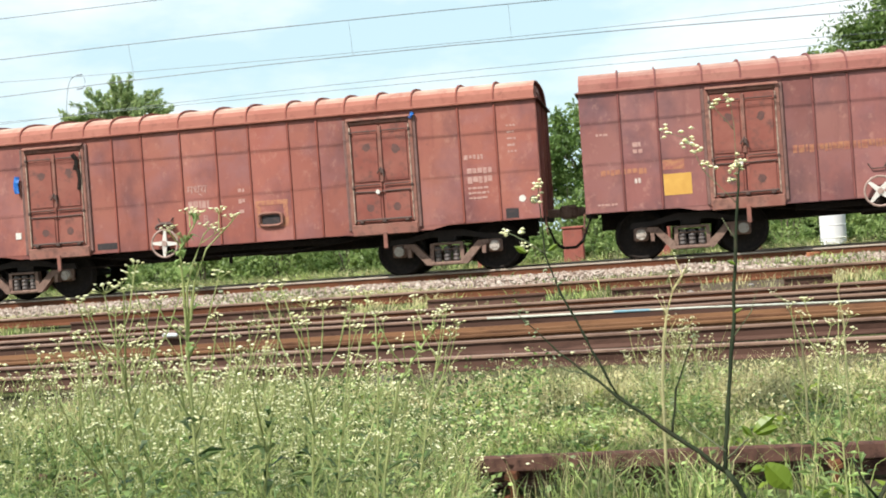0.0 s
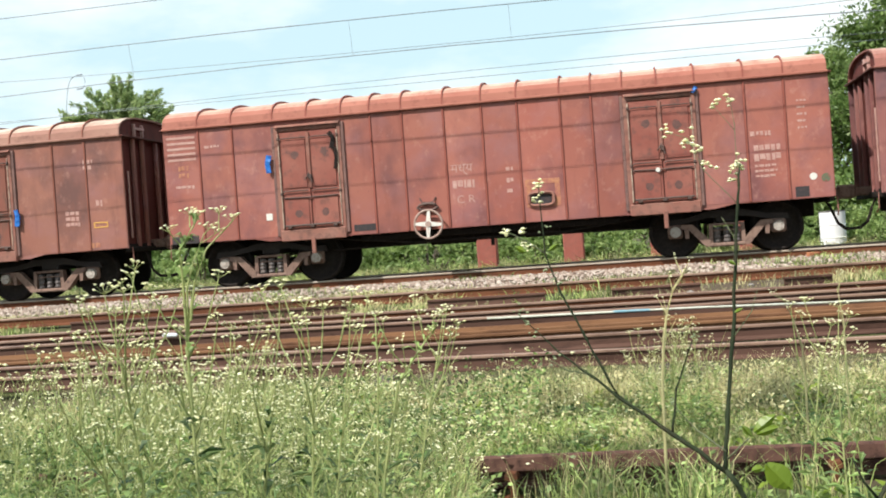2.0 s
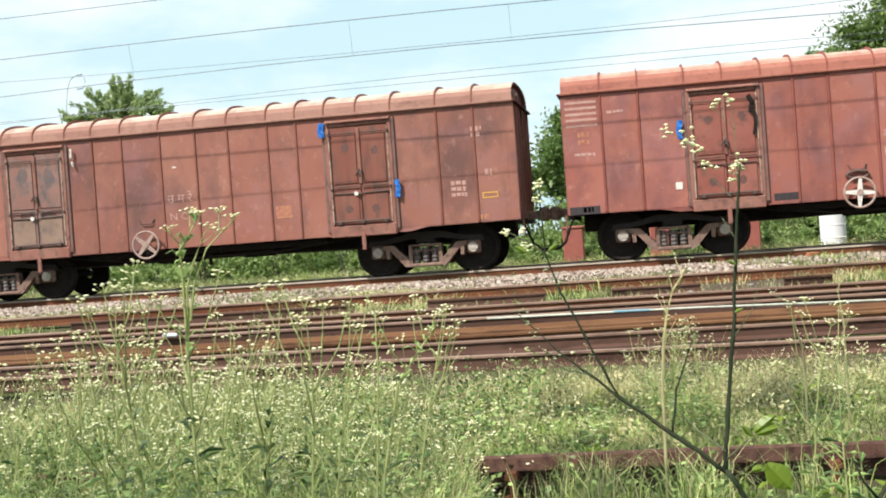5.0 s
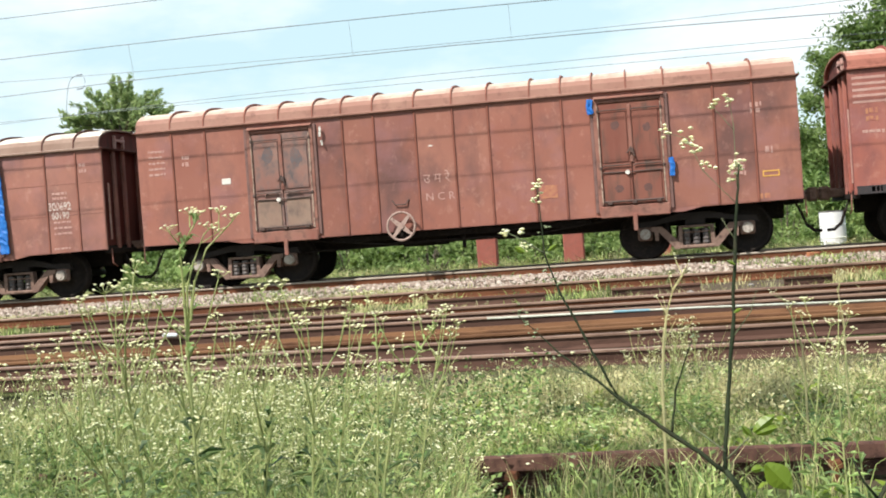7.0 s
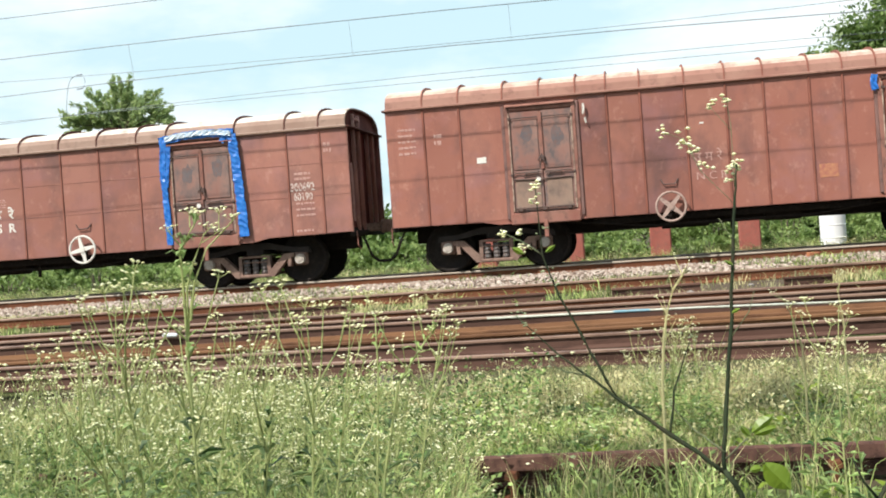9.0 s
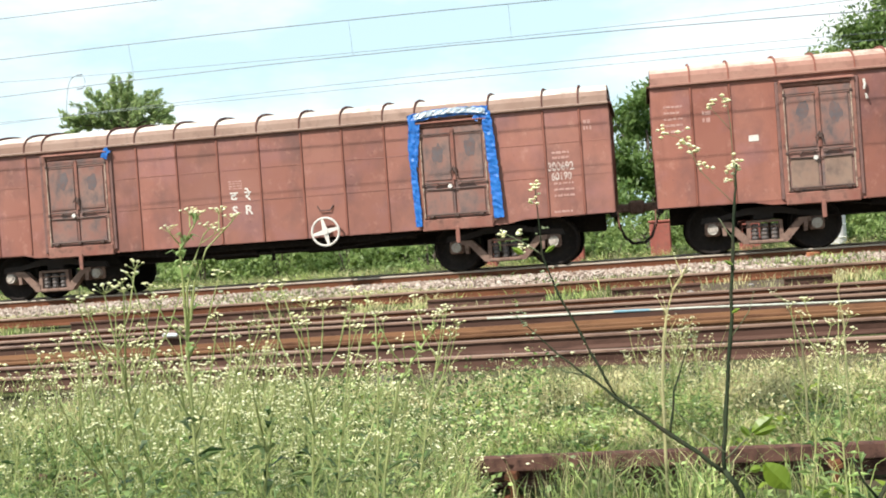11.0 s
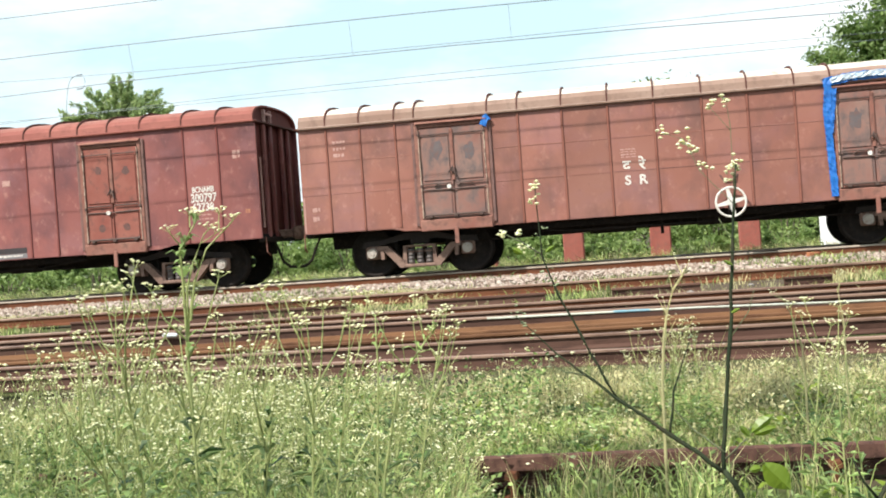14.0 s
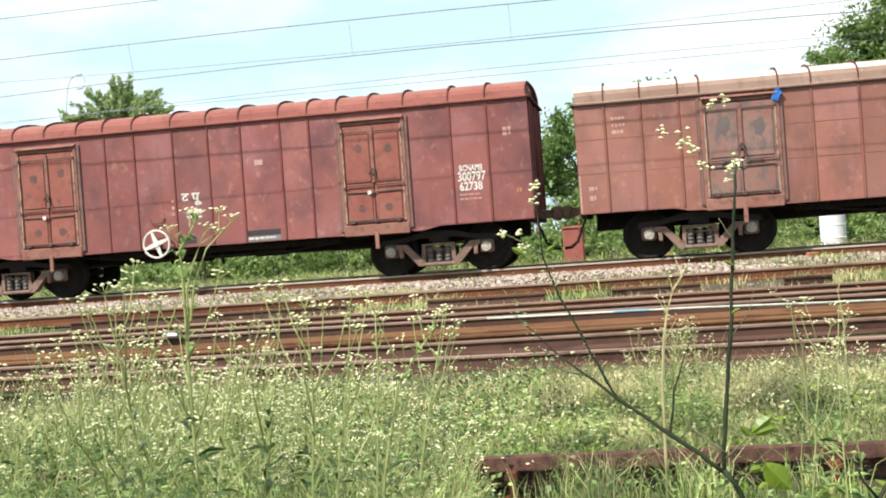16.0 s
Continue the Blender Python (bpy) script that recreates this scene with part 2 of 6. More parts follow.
M_TIMBER = worn("old_timber", (0.06, 0.045, 0.035), (0.10, 0.075, 0.06), (0.035, 0.028, 0.022), 0.9, big=2, small=9)
M_SPRING = worn("spring_steel", (0.06, 0.05, 0.05), (0.09, 0.075, 0.07), (0.13, 0.09, 0.07), 0.6)
M_RUST = worn("rail_rust", (0.10, 0.036, 0.018), (0.15, 0.060, 0.030), (0.052, 0.022, 0.014), 0.8, big=0.9, small=5, streak=(0.3, 1, 1), per_object=0.15)
M_RUST_O = worn("rail_rust_orange", (0.115, 0.053, 0.028), (0.195, 0.100, 0.050), (0.055, 0.024, 0.013), 0.85, big=0.9, small=5, streak=(0.3, 1, 1))
M_RUST_D = worn("rail_rust_purple", (0.066, 0.033, 0.025), (0.120, 0.066, 0.049), (0.028, 0.014, 0.010), 0.75, big=0.9, small=5, streak=(0.3, 1, 1), per_object=0.15)
M_HEAD = worn("worn_rail_head", (0.16, 0.088, 0.060), (0.26, 0.165, 0.12), (0.08, 0.038, 0.026), 0.6, big=1.3, small=6, streak=(0.3, 1, 1))
M_POST = worn("red_painted_concrete", (0.27, 0.072, 0.055), (0.33, 0.105, 0.08), (0.20, 0.09, 0.07), 0.85, big=3, small=9, dirt_amt=(0.48, 0.75))
M_DRUM = worn("white_limewash", (0.74, 0.75, 0.77), (0.82, 0.83, 0.84), (0.6, 0.58, 0.55), 0.7, big=4, small=14, dirt_amt=(0.65, 0.85))
M_WIRE = worn("overhead_wire", (0.10, 0.12, 0.14), (0.13, 0.155, 0.175), (0.08, 0.09, 0.10), 0.5, metal=0.3)
M_PIPE = worn("pale_plastic_pipe", (0.36, 0.36, 0.29), (0.54, 0.54, 0.48), (0.24, 0.22, 0.15), 0.35, big=2, small=10)
M_BARK = worn("bark", (0.075, 0.055, 0.042), (0.11, 0.085, 0.065), (0.05, 0.04, 0.03), 0.9, big=4, small=20)
M_TWIG = worn("dark_green_stem", (0.016, 0.024, 0.012), (0.034, 0.045, 0.022), (0.045, 0.038, 0.024), 0.8, big=8, small=30)
M_SHOOT = worn("pale_green_shoot", (0.075, 0.095, 0.045), (0.14, 0.16, 0.075), (0.10, 0.085, 0.05), 0.7, big=8, small=30)
M_BUD = leafy("grey_green_bud", (0.16, 0.21, 0.11), (0.34, 0.39, 0.22), 0.7, 0.3)
M_STALK = leafy("weed_stalk", (0.22, 0.27, 0.09), (0.50, 0.52, 0.22), 0.6, 0.3)
M_GRASS = leafy("grass_blade", (0.045, 0.085, 0.018), (0.46, 0.54, 0.18), 0.55, 0.36, 0.62)
M_STRAW = leafy("dry_grass_blade", (0.24, 0.21, 0.09), (0.68, 0.62, 0.34), 0.65, 0.34, 0.5)
M_WEEDLEAF = leafy("weed_leaf", (0.05, 0.12, 0.025), (0.42, 0.54, 0.19), 0.5, 0.38, 0.62)
M_FLOWER = leafy("cream_flower", (0.72, 0.69, 0.36), (0.86, 0.85, 0.62), 0.7, 0.25)
M_TREE = leafy("tree_leaf", (0.065, 0.125, 0.028), (0.21, 0.31, 0.085), 0.5, 0.5)
M_TREE2 = leafy("tree_leaf_light", (0.09, 0.16, 0.04), (0.27, 0.36, 0.12), 0.5, 0.5)
M_TREE3 = leafy("tree_leaf_yellowish", (0.15, 0.235, 0.085), (0.42, 0.50, 0.21), 0.5, 0.5)
M_BUSH = leafy("bush_leaf", (0.12, 0.20, 0.05), (0.36, 0.46, 0.16), 0.5, 0.5)
M_BIGLEAF = leafy("broad_leaf", (0.075, 0.15, 0.012), (0.24, 0.32, 0.035), 0.4, 0.45)


def ground_material():
    m, n, l, b = mat_new("weedy_soil")
    big = noise_node(n, l, 0.5, 6, 0.6)
    fine = noise_node(n, l, 22, 8, 0.7)
    soil = ramp(n, l, fine, [(0.3, (0.045, 0.033, 0.023)), (0.7, (0.14, 0.105, 0.075))])
    green = ramp(n, l, fine, [(0.3, (0.03, 0.045, 0.012)), (0.7, (0.10, 0.12, 0.04))])
    mask = ramp(n, l, big, [(0.40, (0, 0, 0)), (0.58, (1, 1, 1))])
    l.new(mixed(n, l, mask, soil, green), b.inputs["Base Color"])
    b.inputs["Roughness"].default_value = 0.95
    bumped(n, l, b, fine, 0.8, 0.03)
    return m


def stone_material():
    m, n, l, b = mat_new("ballast_stone")
    geo = n.new("ShaderNodeNewGeometry")
    col = ramp(n, l, geo.outputs["Random Per Island"], [(0.0, (0.15, 0.105, 0.085)), (0.5, (0.31, 0.24, 0.195)), (1.0, (0.50, 0.43, 0.375))])
    l.new(col, b.inputs["Base Color"])
    b.inputs["Roughness"].default_value = 0.9
    return m


M_GROUND = ground_material()
M_STONE = stone_material()


for _m in (M_WHEEL, M_UNDER, M_RUST, M_RUST_D, M_RUST_O, M_RUST_N, M_BOGIE, M_SEAM, M_END, M_DOOR, M_DOOR_OLD, M_DOOR_RED, M_FRAME, M_GROUND, M_STONE, M_TWIG, *RIB_PAINTS):
    _m.node_tree.nodes["Principled BSDF"].inputs["Specular IOR Level"].default_value = 0.15
for _m in PAINTS:
    _m.node_tree.nodes["Principled BSDF"].inputs["Specular IOR Level"].default_value = 0.28


# ---- mesh tools ----
class Form:
    """Vertices and faces gathered for one mesh."""

    def __init__(self):
        self.v, self.f = [], []

    def add(self, verts, faces):
        o = len(self.v)
        self.v.extend(verts)
        self.f.extend([tuple(i + o for i in f) for f in faces])
        return self

    def box(self, x0, x1, y0, y1, z0, z1, c=0.008):
        """A box with chamfered edges."""
        c = min(c, (x1 - x0) * 0.3, (y1 - y0) * 0.3, (z1 - z0) * 0.3)
        lo, hi = (x0, y0, z0), (x1, y1, z1)
        idx, verts = {}, []
        for sx in (0, 1):
            for sy in (0, 1):
                for sz in (0, 1):
                    s = (sx, sy, sz)
                    for a in range(3):
                        p = []
                        for k in range(3):
                            e = hi[k] if s[k] else lo[k]
                            p.append(e if k == a else e + (-c if s[k] else c))
                        idx[s, a] = len(verts)
                        verts.append(tuple(p))
        faces = []
        for a in range(3):
            u, w = (a + 1) % 3, (a + 2) % 3
            for sa in (0, 1):
                ring = []
                for su, sw in ((0, 0), (1, 0), (1, 1), (0, 1)):
                    s = [0, 0, 0]
                    s[a], s[u], s[w] = sa, su, sw
                    ring.append(idx[tuple(s), a])
                faces.append(ring if sa else ring[::-1])
            for su in (0, 1):
                for sw in (0, 1):
                    s0, s1 = [0, 0, 0], [0, 0, 0]
                    s0[u] = s1[u] = su
                    s0[w] = s1[w] = sw
                    s1[a] = 1
                    q = [idx[tuple(s0), u], idx[tuple(s1), u], idx[tuple(s1), w], idx[tuple(s0), w]]
                    faces.append(q if su == sw else q[::-1])
        for sx in (0, 1):
            for sy in (0, 1):
                for sz in (0, 1):
                    t = [idx[(sx, sy, sz), 0], idx[(sx, sy, sz), 1], idx[(sx, sy, sz), 2]]
                    faces.append(t if (sx + sy + sz) % 2 else t[::-1])
        return self.add(verts, faces)

    def tube(self, pts, radii, n=8, caps=True):
        """A round tube along points."""
        pts = [Vector(p) for p in pts]
        if isinstance(radii, (int, float)):
            radii = [radii] * len(pts)
        verts, faces = [], []
        for i, p in enumerate(pts):
            d = (pts[min(i + 1, len(pts) - 1)] - pts[max(i - 1, 0)]).normalized()
            side = d.cross(Vector((0, 0, 1)) if abs(d.z) < 0.9 else Vector((0, 1, 0))).normalized()
            up = side.cross(d)
            for k in range(n):
                a = 2 * math.pi * k / n
                verts.append(tuple(p + (side * math.cos(a) + up * math.sin(a)) * radii[i]))
        for i in range(len(pts) - 1):
            for k in range(n):
                k2 = (k + 1) % n
                faces.append((i * n + k, i * n + k2, (i + 1) * n + k2, (i + 1) * n + k))
        if caps:
            faces.append(tuple(range(n))[::-1])
            faces.append(tuple(range((len(pts) - 1) * n, len(pts) * n)))
        return self.add(verts, faces)

    def extrude_x(self, outline, x0, x1):
        """A prism: an outline in (y, z) drawn out along x."""
        n = len(outline)
        verts = [(x0, y, z) for y, z in outline] + [(x1, y, z) for y, z in outline]
        faces = [(i, (i + 1) % n, n + (i + 1) % n, n + i) for i in range(n)]
        faces += [tuple(range(n))[::-1], tuple(range(n, 2 * n))]
        return self.add(verts, faces)

    def extrude_y(self, outline, y0, y1):
        n = len(outline)
        verts = [(x, y0, z) for x, z in outline] + [(x, y1, z) for x, z in outline]
        faces = [((i + 1) % n, i, n + i, n + (i + 1) % n) for i in range(n)]
        faces += [tuple(range(n)), tuple(range(n, 2 * n))[::-1]]
        return self.add(verts, faces)

    def torus_y(self, cx, cy, cz, R, r, n=28, m=8):
        """A ring that faces along y."""
        verts, faces = [], []
        for i in range(n):
            a = 2 * math.pi * i / n
            for j in range(m):
                b = 2 * math.pi * j / m
                q = R + r * math.cos(b)
                verts.append((cx + q * math.cos(a), cy + r * math.sin(b), cz + q * math.sin(a)))
        for i in range(n):
            for j in range(m):
                i2, j2 = (i + 1) % n, (j + 1) % m
                faces.append((i * m + j, i * m + j2, i2 * m + j2, i2 * m + j))
        return self.add(verts, faces)

    def mesh(self, name, mat, smooth=False):
        me = bpy.data.meshes.new(name)
        me.from_pydata([tuple(v) for v in self.v], [], self.f)
        bm = bmesh.new()
        bm.from_mesh(me)
        bmesh.ops.recalc_face_normals(bm, faces=bm.faces)
        bm.to_mesh(me)
        bm.free()
        me.materials.append(mat)
        if smooth:
            me.polygons.foreach_set("use_smooth", [True] * len(me.polygons))
        return me


def part(name, form, mat, parent=None, label="", smooth=False):
    me = form if isinstance(form, bpy.types.Mesh) else form.mesh(name, mat, smooth)
    ob = new(name, me)
    if parent is not None:
        ob.parent = parent
    if label:
        tagged(ob, label)
    return ob


def thing(name, m, label, category, group="", kind=""):
    ob = new(name)
    ob.empty_display_size = 0.2
    ob.matrix_basis = m
    return tagged(ob, label, category, group, kind)


def lettering(name, text, size, mat, parent, x, y, z, squeeze=1.0, label="", bold=0.0):
    """Painted characters, standing upright and facing the camera's side."""
    cu = bpy.data.curves.new(name, 'FONT')
    cu.body, cu.size, cu.extrude = text, size, 0.0015
    cu.resolution_u = 3
    cu.offset = bold
    tmp = bpy.data.objects.new(name, cu)
    scene.collection.objects.link(tmp)
    dg = bpy.context.evaluated_depsgraph_get()
    me = bpy.data.meshes.new_from_object(tmp.evaluated_get(dg))
    bpy.data.objects.remove(tmp)
    bpy.data.curves.remove(cu)
    me.transform(Matrix(((squeeze, 0, 0, x), (0, 0, -1, y), (0, 1, 0, z), (0, 0, 0, 1))))
    # each character is a part of its own: islands that overlap along x belong together
    bm = bmesh.new()
    bm.from_mesh(me)
    bpy.data.meshes.remove(me)
    bm.faces.ensure_lookup_table()
    seen, islands = set(), []
    for f0 in bm.faces:
        if f0.index in seen:
            continue
        stack, got = [f0], []
        seen.add(f0.index)
        while stack:
            f1 = stack.pop()
            got.append(f1)
            for e in f1.edges:
                for f2 in e.link_faces:
                    if f2.index not in seen:
                        seen.add(f2.index)
                        stack.append(f2)
        xs = [v.co.x for f1 in got for v in f1.verts]
        islands.append([min(xs), max(xs), got])
    islands.sort(key=lambda i: i[0])
    glyphs = []
    for lo, hi, got in islands:
        if glyphs and lo < glyphs[-1][0] - 0.002:
            glyphs[-1][0] = max(hi, glyphs[-1][0])
            glyphs[-1][1] += got
        else:
            glyphs.append([hi, list(got)])
    for hi, got in glyphs:
        form = Form()
        for f1 in got:
            form.add([tuple(v.co) for v in f1.verts], [tuple(range(len(f1.verts)))])
        part(name, form, mat, parent, label)
    bm.free()


# ---- the goods wagons ----
TRACK_Y = 25.714            # middle of the train's track
SIDE_Y = TRACK_Y - 1.525    # the wagon side that faces the camera
WIDTH = 3.05
GAUGE = 1.676
TRAVEL = [(0.0, -4.315), (0.5, -2.957), (1.0, -1.521), (1.5, -0.095), (2.0, 1.321), (2.5, 2.729), (3.0, 4.146), (3.5, 5.544), (4.0, 6.927),
          (6.5, 13.828), (7.0, 15.189), (7.5, 16.545), (8.0, 17.898), (8.5, 19.240), (9.0, 20.583), (11.5, 27.246), (12.0, 28.568),
          (12.5, 29.884), (13.0, 31.208), (13.5, 32.620), (14.0, 34.046), (14.5, 35.474), (15.0, 36.900), (15.5, 38.319), (16.0, 39.732)]


def travelled(t):
    """How far the train has come at t seconds."""
    for (a, sa), (b, sb) in zip(TRAVEL, TRAVEL[1:]):
        if t <= b:
            return sa + (sb - sa) * (t - a) / (b - a)
    return TRAVEL[-1][1]


def roof_curve(eave, rise, out=0.06, n=14):
    """The barrel roof's cross-section from the near eave to the far one."""
    pts = []
    for i in range(n + 1):
        a = math.pi * i / n
        c, s = math.cos(a), math.sin(a)
        y = WIDTH / 2 - (WIDTH / 2 + out) * math.copysign(abs(c) ** 0.72, c)
        pts.append((y, eave + rise * abs(s) ** 0.72))
    return pts


def wheelset_mesh():
    f = Form()
    n = 32
    for s in (-1, 1):
        verts, faces = [], []
        for r, w in ((0.13, 0.925), (0.15, 0.925), (0.17, 0.86), (0.42, 0.845), (0.435, 0.90), (0.495, 0.905), (0.502, 0.80), (0.53, 0.785), (0.53, 0.765), (0.44, 0.765), (0.2, 0.80), (0.13, 0.78)):
            for k in range(n):
                a = 2 * math.pi * k / n
                verts.append((r * math.cos(a), s * w, r * math.sin(a)))
        rows = len(verts) // n
        for i in range(rows - 1):
            for k in range(n):
                k2 = (k + 1) % n
                faces.append((i * n + k, i * n + k2, (i + 1) * n + k2, (i + 1) * n + k))
        f.add(verts, faces)
    f.tube([(0, -1.12, 0), (0, 1.12, 0)], 0.075, 14)
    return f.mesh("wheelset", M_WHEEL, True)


def cap_mesh():
    f = Form()
    f.tube([(0, -1.20, 0), (0, -1.215, 0), (0, -1.13, 0)], [0.088, 0.10, 0.108], 20)
    f.tube([(0, -1.222, 0), (0, -1.205, 0)], [0.05, 0.055], 16)
    for k in range(3):
        a = 2 * math.pi * k / 3 + 0.4
        f.tube([(0.066 * math.cos(a), -1.232, 0.066 * math.sin(a)), (0.066 * math.cos(a), -1.205, 0.066 * math.sin(a))], 0.016, 6)
    return f.mesh("bearing_cap", M_CAP)


def bogie_frame_mesh():
    """One cast side frame: an open box for the springs, two slanting arms and the pedestals."""
    f = Form()
    y0, y1 = -1.17, -1.0
    for s in (-1, 1):
        arm = [(s * 0.33, 0.17), (s * 0.42, 0.17), (s * 0.74, 0.53), (s * 0.88, 0.55), (s * 0.88, 0.64), (s * 0.66, 0.63), (s * 0.33, 0.30)]
        f.extrude_y(arm if s > 0 else arm[::-1], y0 - 0.02, y1)
        col = [(s * 0.28, 0.20), (s * 0.36, 0.24), (s * 0.34, 0.62), (s * 0.27, 0.62)]
        f.extrude_y(col if s > 0 else col[::-1], y0, y1)
        ped = [(s * 0.74, 0.36), (s * 0.81, 0.36), (s * 0.83, 0.58), (s * 0.74, 0.56)]
        f.extrude_y(ped if s > 0 else ped[::-1], y0 - 0.03, y1)
    f.box(-0.34, 0.34, y0 - 0.025, y1, 0.16, 0.235, 0.02)
    f.box(-0.30, 0.30, y0 - 0.01, y1 + 0.05, 0.575, 0.625, 0.015)
    f.box(-0.29, 0.29, y0 - 0.005, y0 + 0.05, 0.475, 0.50, 0.008)
    return f.mesh("side_frame", M_BOGIE)


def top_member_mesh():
    """The side frame's top member, arched over the springs, its shade painted in."""
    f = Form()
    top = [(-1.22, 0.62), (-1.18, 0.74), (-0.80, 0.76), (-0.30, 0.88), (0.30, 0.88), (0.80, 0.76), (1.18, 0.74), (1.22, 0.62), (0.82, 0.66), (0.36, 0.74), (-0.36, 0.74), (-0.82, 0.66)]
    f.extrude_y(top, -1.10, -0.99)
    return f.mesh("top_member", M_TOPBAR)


def springs_mesh():
    f = Form()
    for cx in (-0.19, 0.0, 0.19):
        zs = [0.235 + 0.039 * i for i in range(9)]
        f.tube([(cx, -1.10, z) for z in zs], [0.078 if i % 2 else 0.062 for i in range(9)], 10)
    return f.mesh("spring_nest", M_SPRING)


def handwheel_rim(mat):
    f = Form()
    f.torus_y(0, 0, 0, 0.285, 0.023)
    f.tube([(0, -0.035, 0), (0, 0.16, 0)], [0.06, 0.05], 12)
    return f.mesh("handbrake_wheel", mat)


def handwheel_spokes(mat):
    f = Form()
    for k in range(4):
        a = math.pi / 2 * k
        c, s = math.cos(a), math.sin(a)
        poly = [(c * r - s * w, s * r + c * w) for r, w in ((0.04, 0.05), (0.27, 0.026), (0.27, -0.026), (0.04, -0.05))]
        f.extrude_y(poly, -0.016, 0.012)
    return f.mesh("spoke_cross", mat)


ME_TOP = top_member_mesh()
ME_WHEELSET, ME_CAP, ME_SIDE, ME_SPRING, ME_HAND = wheelset_mesh(), cap_mesh(), bogie_frame_mesh(), springs_mesh(), handwheel_rim(M_WHITE)
ME_HAND_OLD = handwheel_rim(M_HANDOLD)
ME_SPOKES, ME_SPOKES_OLD = handwheel_spokes(M_WHITE), handwheel_spokes(M_HANDOLD)
WHEELS = []     # every wheelset, with its place in its wagon
WAGONS = []


def door(parent, x0, x1, z0, z1, mat, seed, label):
    """A pair of hinged steel doors in a frame, with bars, latch and a bottom sill."""
    rnd = random.Random(seed)
    w, y = x1 - x0, -0.035
    mid = (x0 + x1) / 2
    frame_f = Form()
    t = 0.085
    frame_f.box(x0, x0 + t, -0.06, 0.02, z0, z1, 0.012)
    frame_f.box(x1 - t, x1, -0.06, 0.02, z0, z1, 0.012)
    frame_f.box(x0 + t + 0.002, x1 - t - 0.002, -0.052, 0.02, z1 - 0.075, z1 - 0.004, 0.012)
    fr = part("door_frame", frame_f, M_FRAME, parent, "dusty worn steel door frame")
    hood = Form().extrude_x([(-0.11, z1 + 0.025), (0.0, z1 + 0.075), (0.0, z1 + 0.055), (-0.11, z1 + 0.008)], x0 + 0.02, x1 - 0.02)
    part("rain_hood", hood, M_FRAME, parent)
    sill = Form().box(x0 + 0.02, x1 - 0.02, -0.075, 0.03, z0 - 0.08, z0 + 0.15, 0.015)
    part("door_sill", sill, M_FRAME, parent, "pale dusty door sill")
    for a, b in ((x0 + t + 0.01, mid - 0.01), (mid + 0.01, x1 - t - 0.01)):
        d = part("door_leaf", Form().box(a, b, y, 0.005, z0 + 0.16, z1 - 0.09, 0.01), mat, parent, label)
        zs = [z1 - 0.22, z0 + (z1 - z0) * 0.42]
        for p0, p1 in ((zs[1] + 0.06, zs[0] - 0.05), (z0 + 0.24, zs[1] - 0.14)):
            part("pressed_panel", Form().box(a + 0.05, b - 0.05, y - 0.018, y + 0.004, p0, p1, 0.014), M_DUSTY if mat is M_DOOR_OLD and p1 < zs[1] and seed in (11, 13) else mat, d)
        for z in zs:
            part("hinge_bar", Form().tube([(a + 0.02, y - 0.035, z - 0.03), (a + 0.06, y - 0.04, z), (b - 0.04, y - 0.04, z)], 0.013, 6), M_BAR, d)
        old = mat is M_DOOR_OLD
        cx, cz = (a + b) / 2 + 0.02, zs[0] - rnd.uniform(0.30, 0.40)
        ring = []
        for q in range(13):
            g = 2 * math.pi * q / 13
            k = rnd.uniform(0.7, 1.15)
            ring.append((cx + math.cos(g) * k * (0.13 if old else 0.09), cz + math.sin(g) * k * (0.21 if old else 0.10)))
        part("grease_patch", Form().extrude_y(ring, y - 0.0205, y - 0.017), M_BLOT_GREY if old else M_BLOT, d, "dark greasy smear")
    bolt = Form()
    for z in (z0 + 0.235,):
        bolt.tube([(x0 + 0.12, -0.085, z), (x1 - 0.12, -0.085, z)], 0.022, 8)
        for q in (0.16, 0.5, 0.84):
            bolt.box(x0 + w * q - 0.045, x0 + w * q + 0.045, -0.11, -0.05, z - 0.06, z + 0.02, 0.01)
    bolt.tube([(x0 + 0.11, -0.07, z0 + (z1 - z0) * 0.36), (mid - 0.05, -0.07, z0 + (z1 - z0) * 0.355), (x1 - 0.12, -0.07, z0 + (z1 - z0) * 0.36)], 0.014, 6)
    part("locking_bar", bolt, M_BAR, parent)
    post = Form()
    post.box(mid - 0.035, mid + 0.035, y - 0.03, y + 0.0, z0 + (z1 - z0) * 0.44, z1 - 0.12, 0.008)
    part("meeting_strip", post, M_FRAME, parent)
    latch = Form()
    lz = z0 + (z1 - z0) * 0.54
    latch.box(mid - 0.03, mid + 0.05, -0.11, -0.03, lz - 0.05, lz + 0.05, 0.012)
    latch.tube([(mid, -0.1, lz + 0.08), (mid - 0.05, -0.11, lz), (mid - 0.09, -0.1, lz - 0.05)], 0.016, 6)
    latch.tube([(mid + 0.02, -0.1, lz), (mid + 0.06, -0.11, lz - 0.12)], 0.016, 6)
    part("latch", latch, M_BAR, parent)
    if seed != 12:
        seal = Form().tube([(mid - 0.10, -0.095, z0 + 0.80), (mid - 0.10, -0.082, z0 + 0.80)], 0.045, 12)
        part("door_tag", seal, M_WHITE, parent, "small round white door tag")
    for x in (x0 + t, x1 - t):
        part("hinge_strip", Form().box(x - 0.014, x + 0.014, -0.072, -0.035, z0 + 0.18, z1 - 0.12, 0.005), M_STRIP, parent, "pale rubbed hinge strip")
        for q in (0.40, 0.90):
            zc = z0 + (z1 - z0) * q
            part("hinge", Form().box(x - 0.026, x + 0.026, -0.088, -0.035, zc - 0.03, zc + 0.03, 0.01), M_BAR, parent)
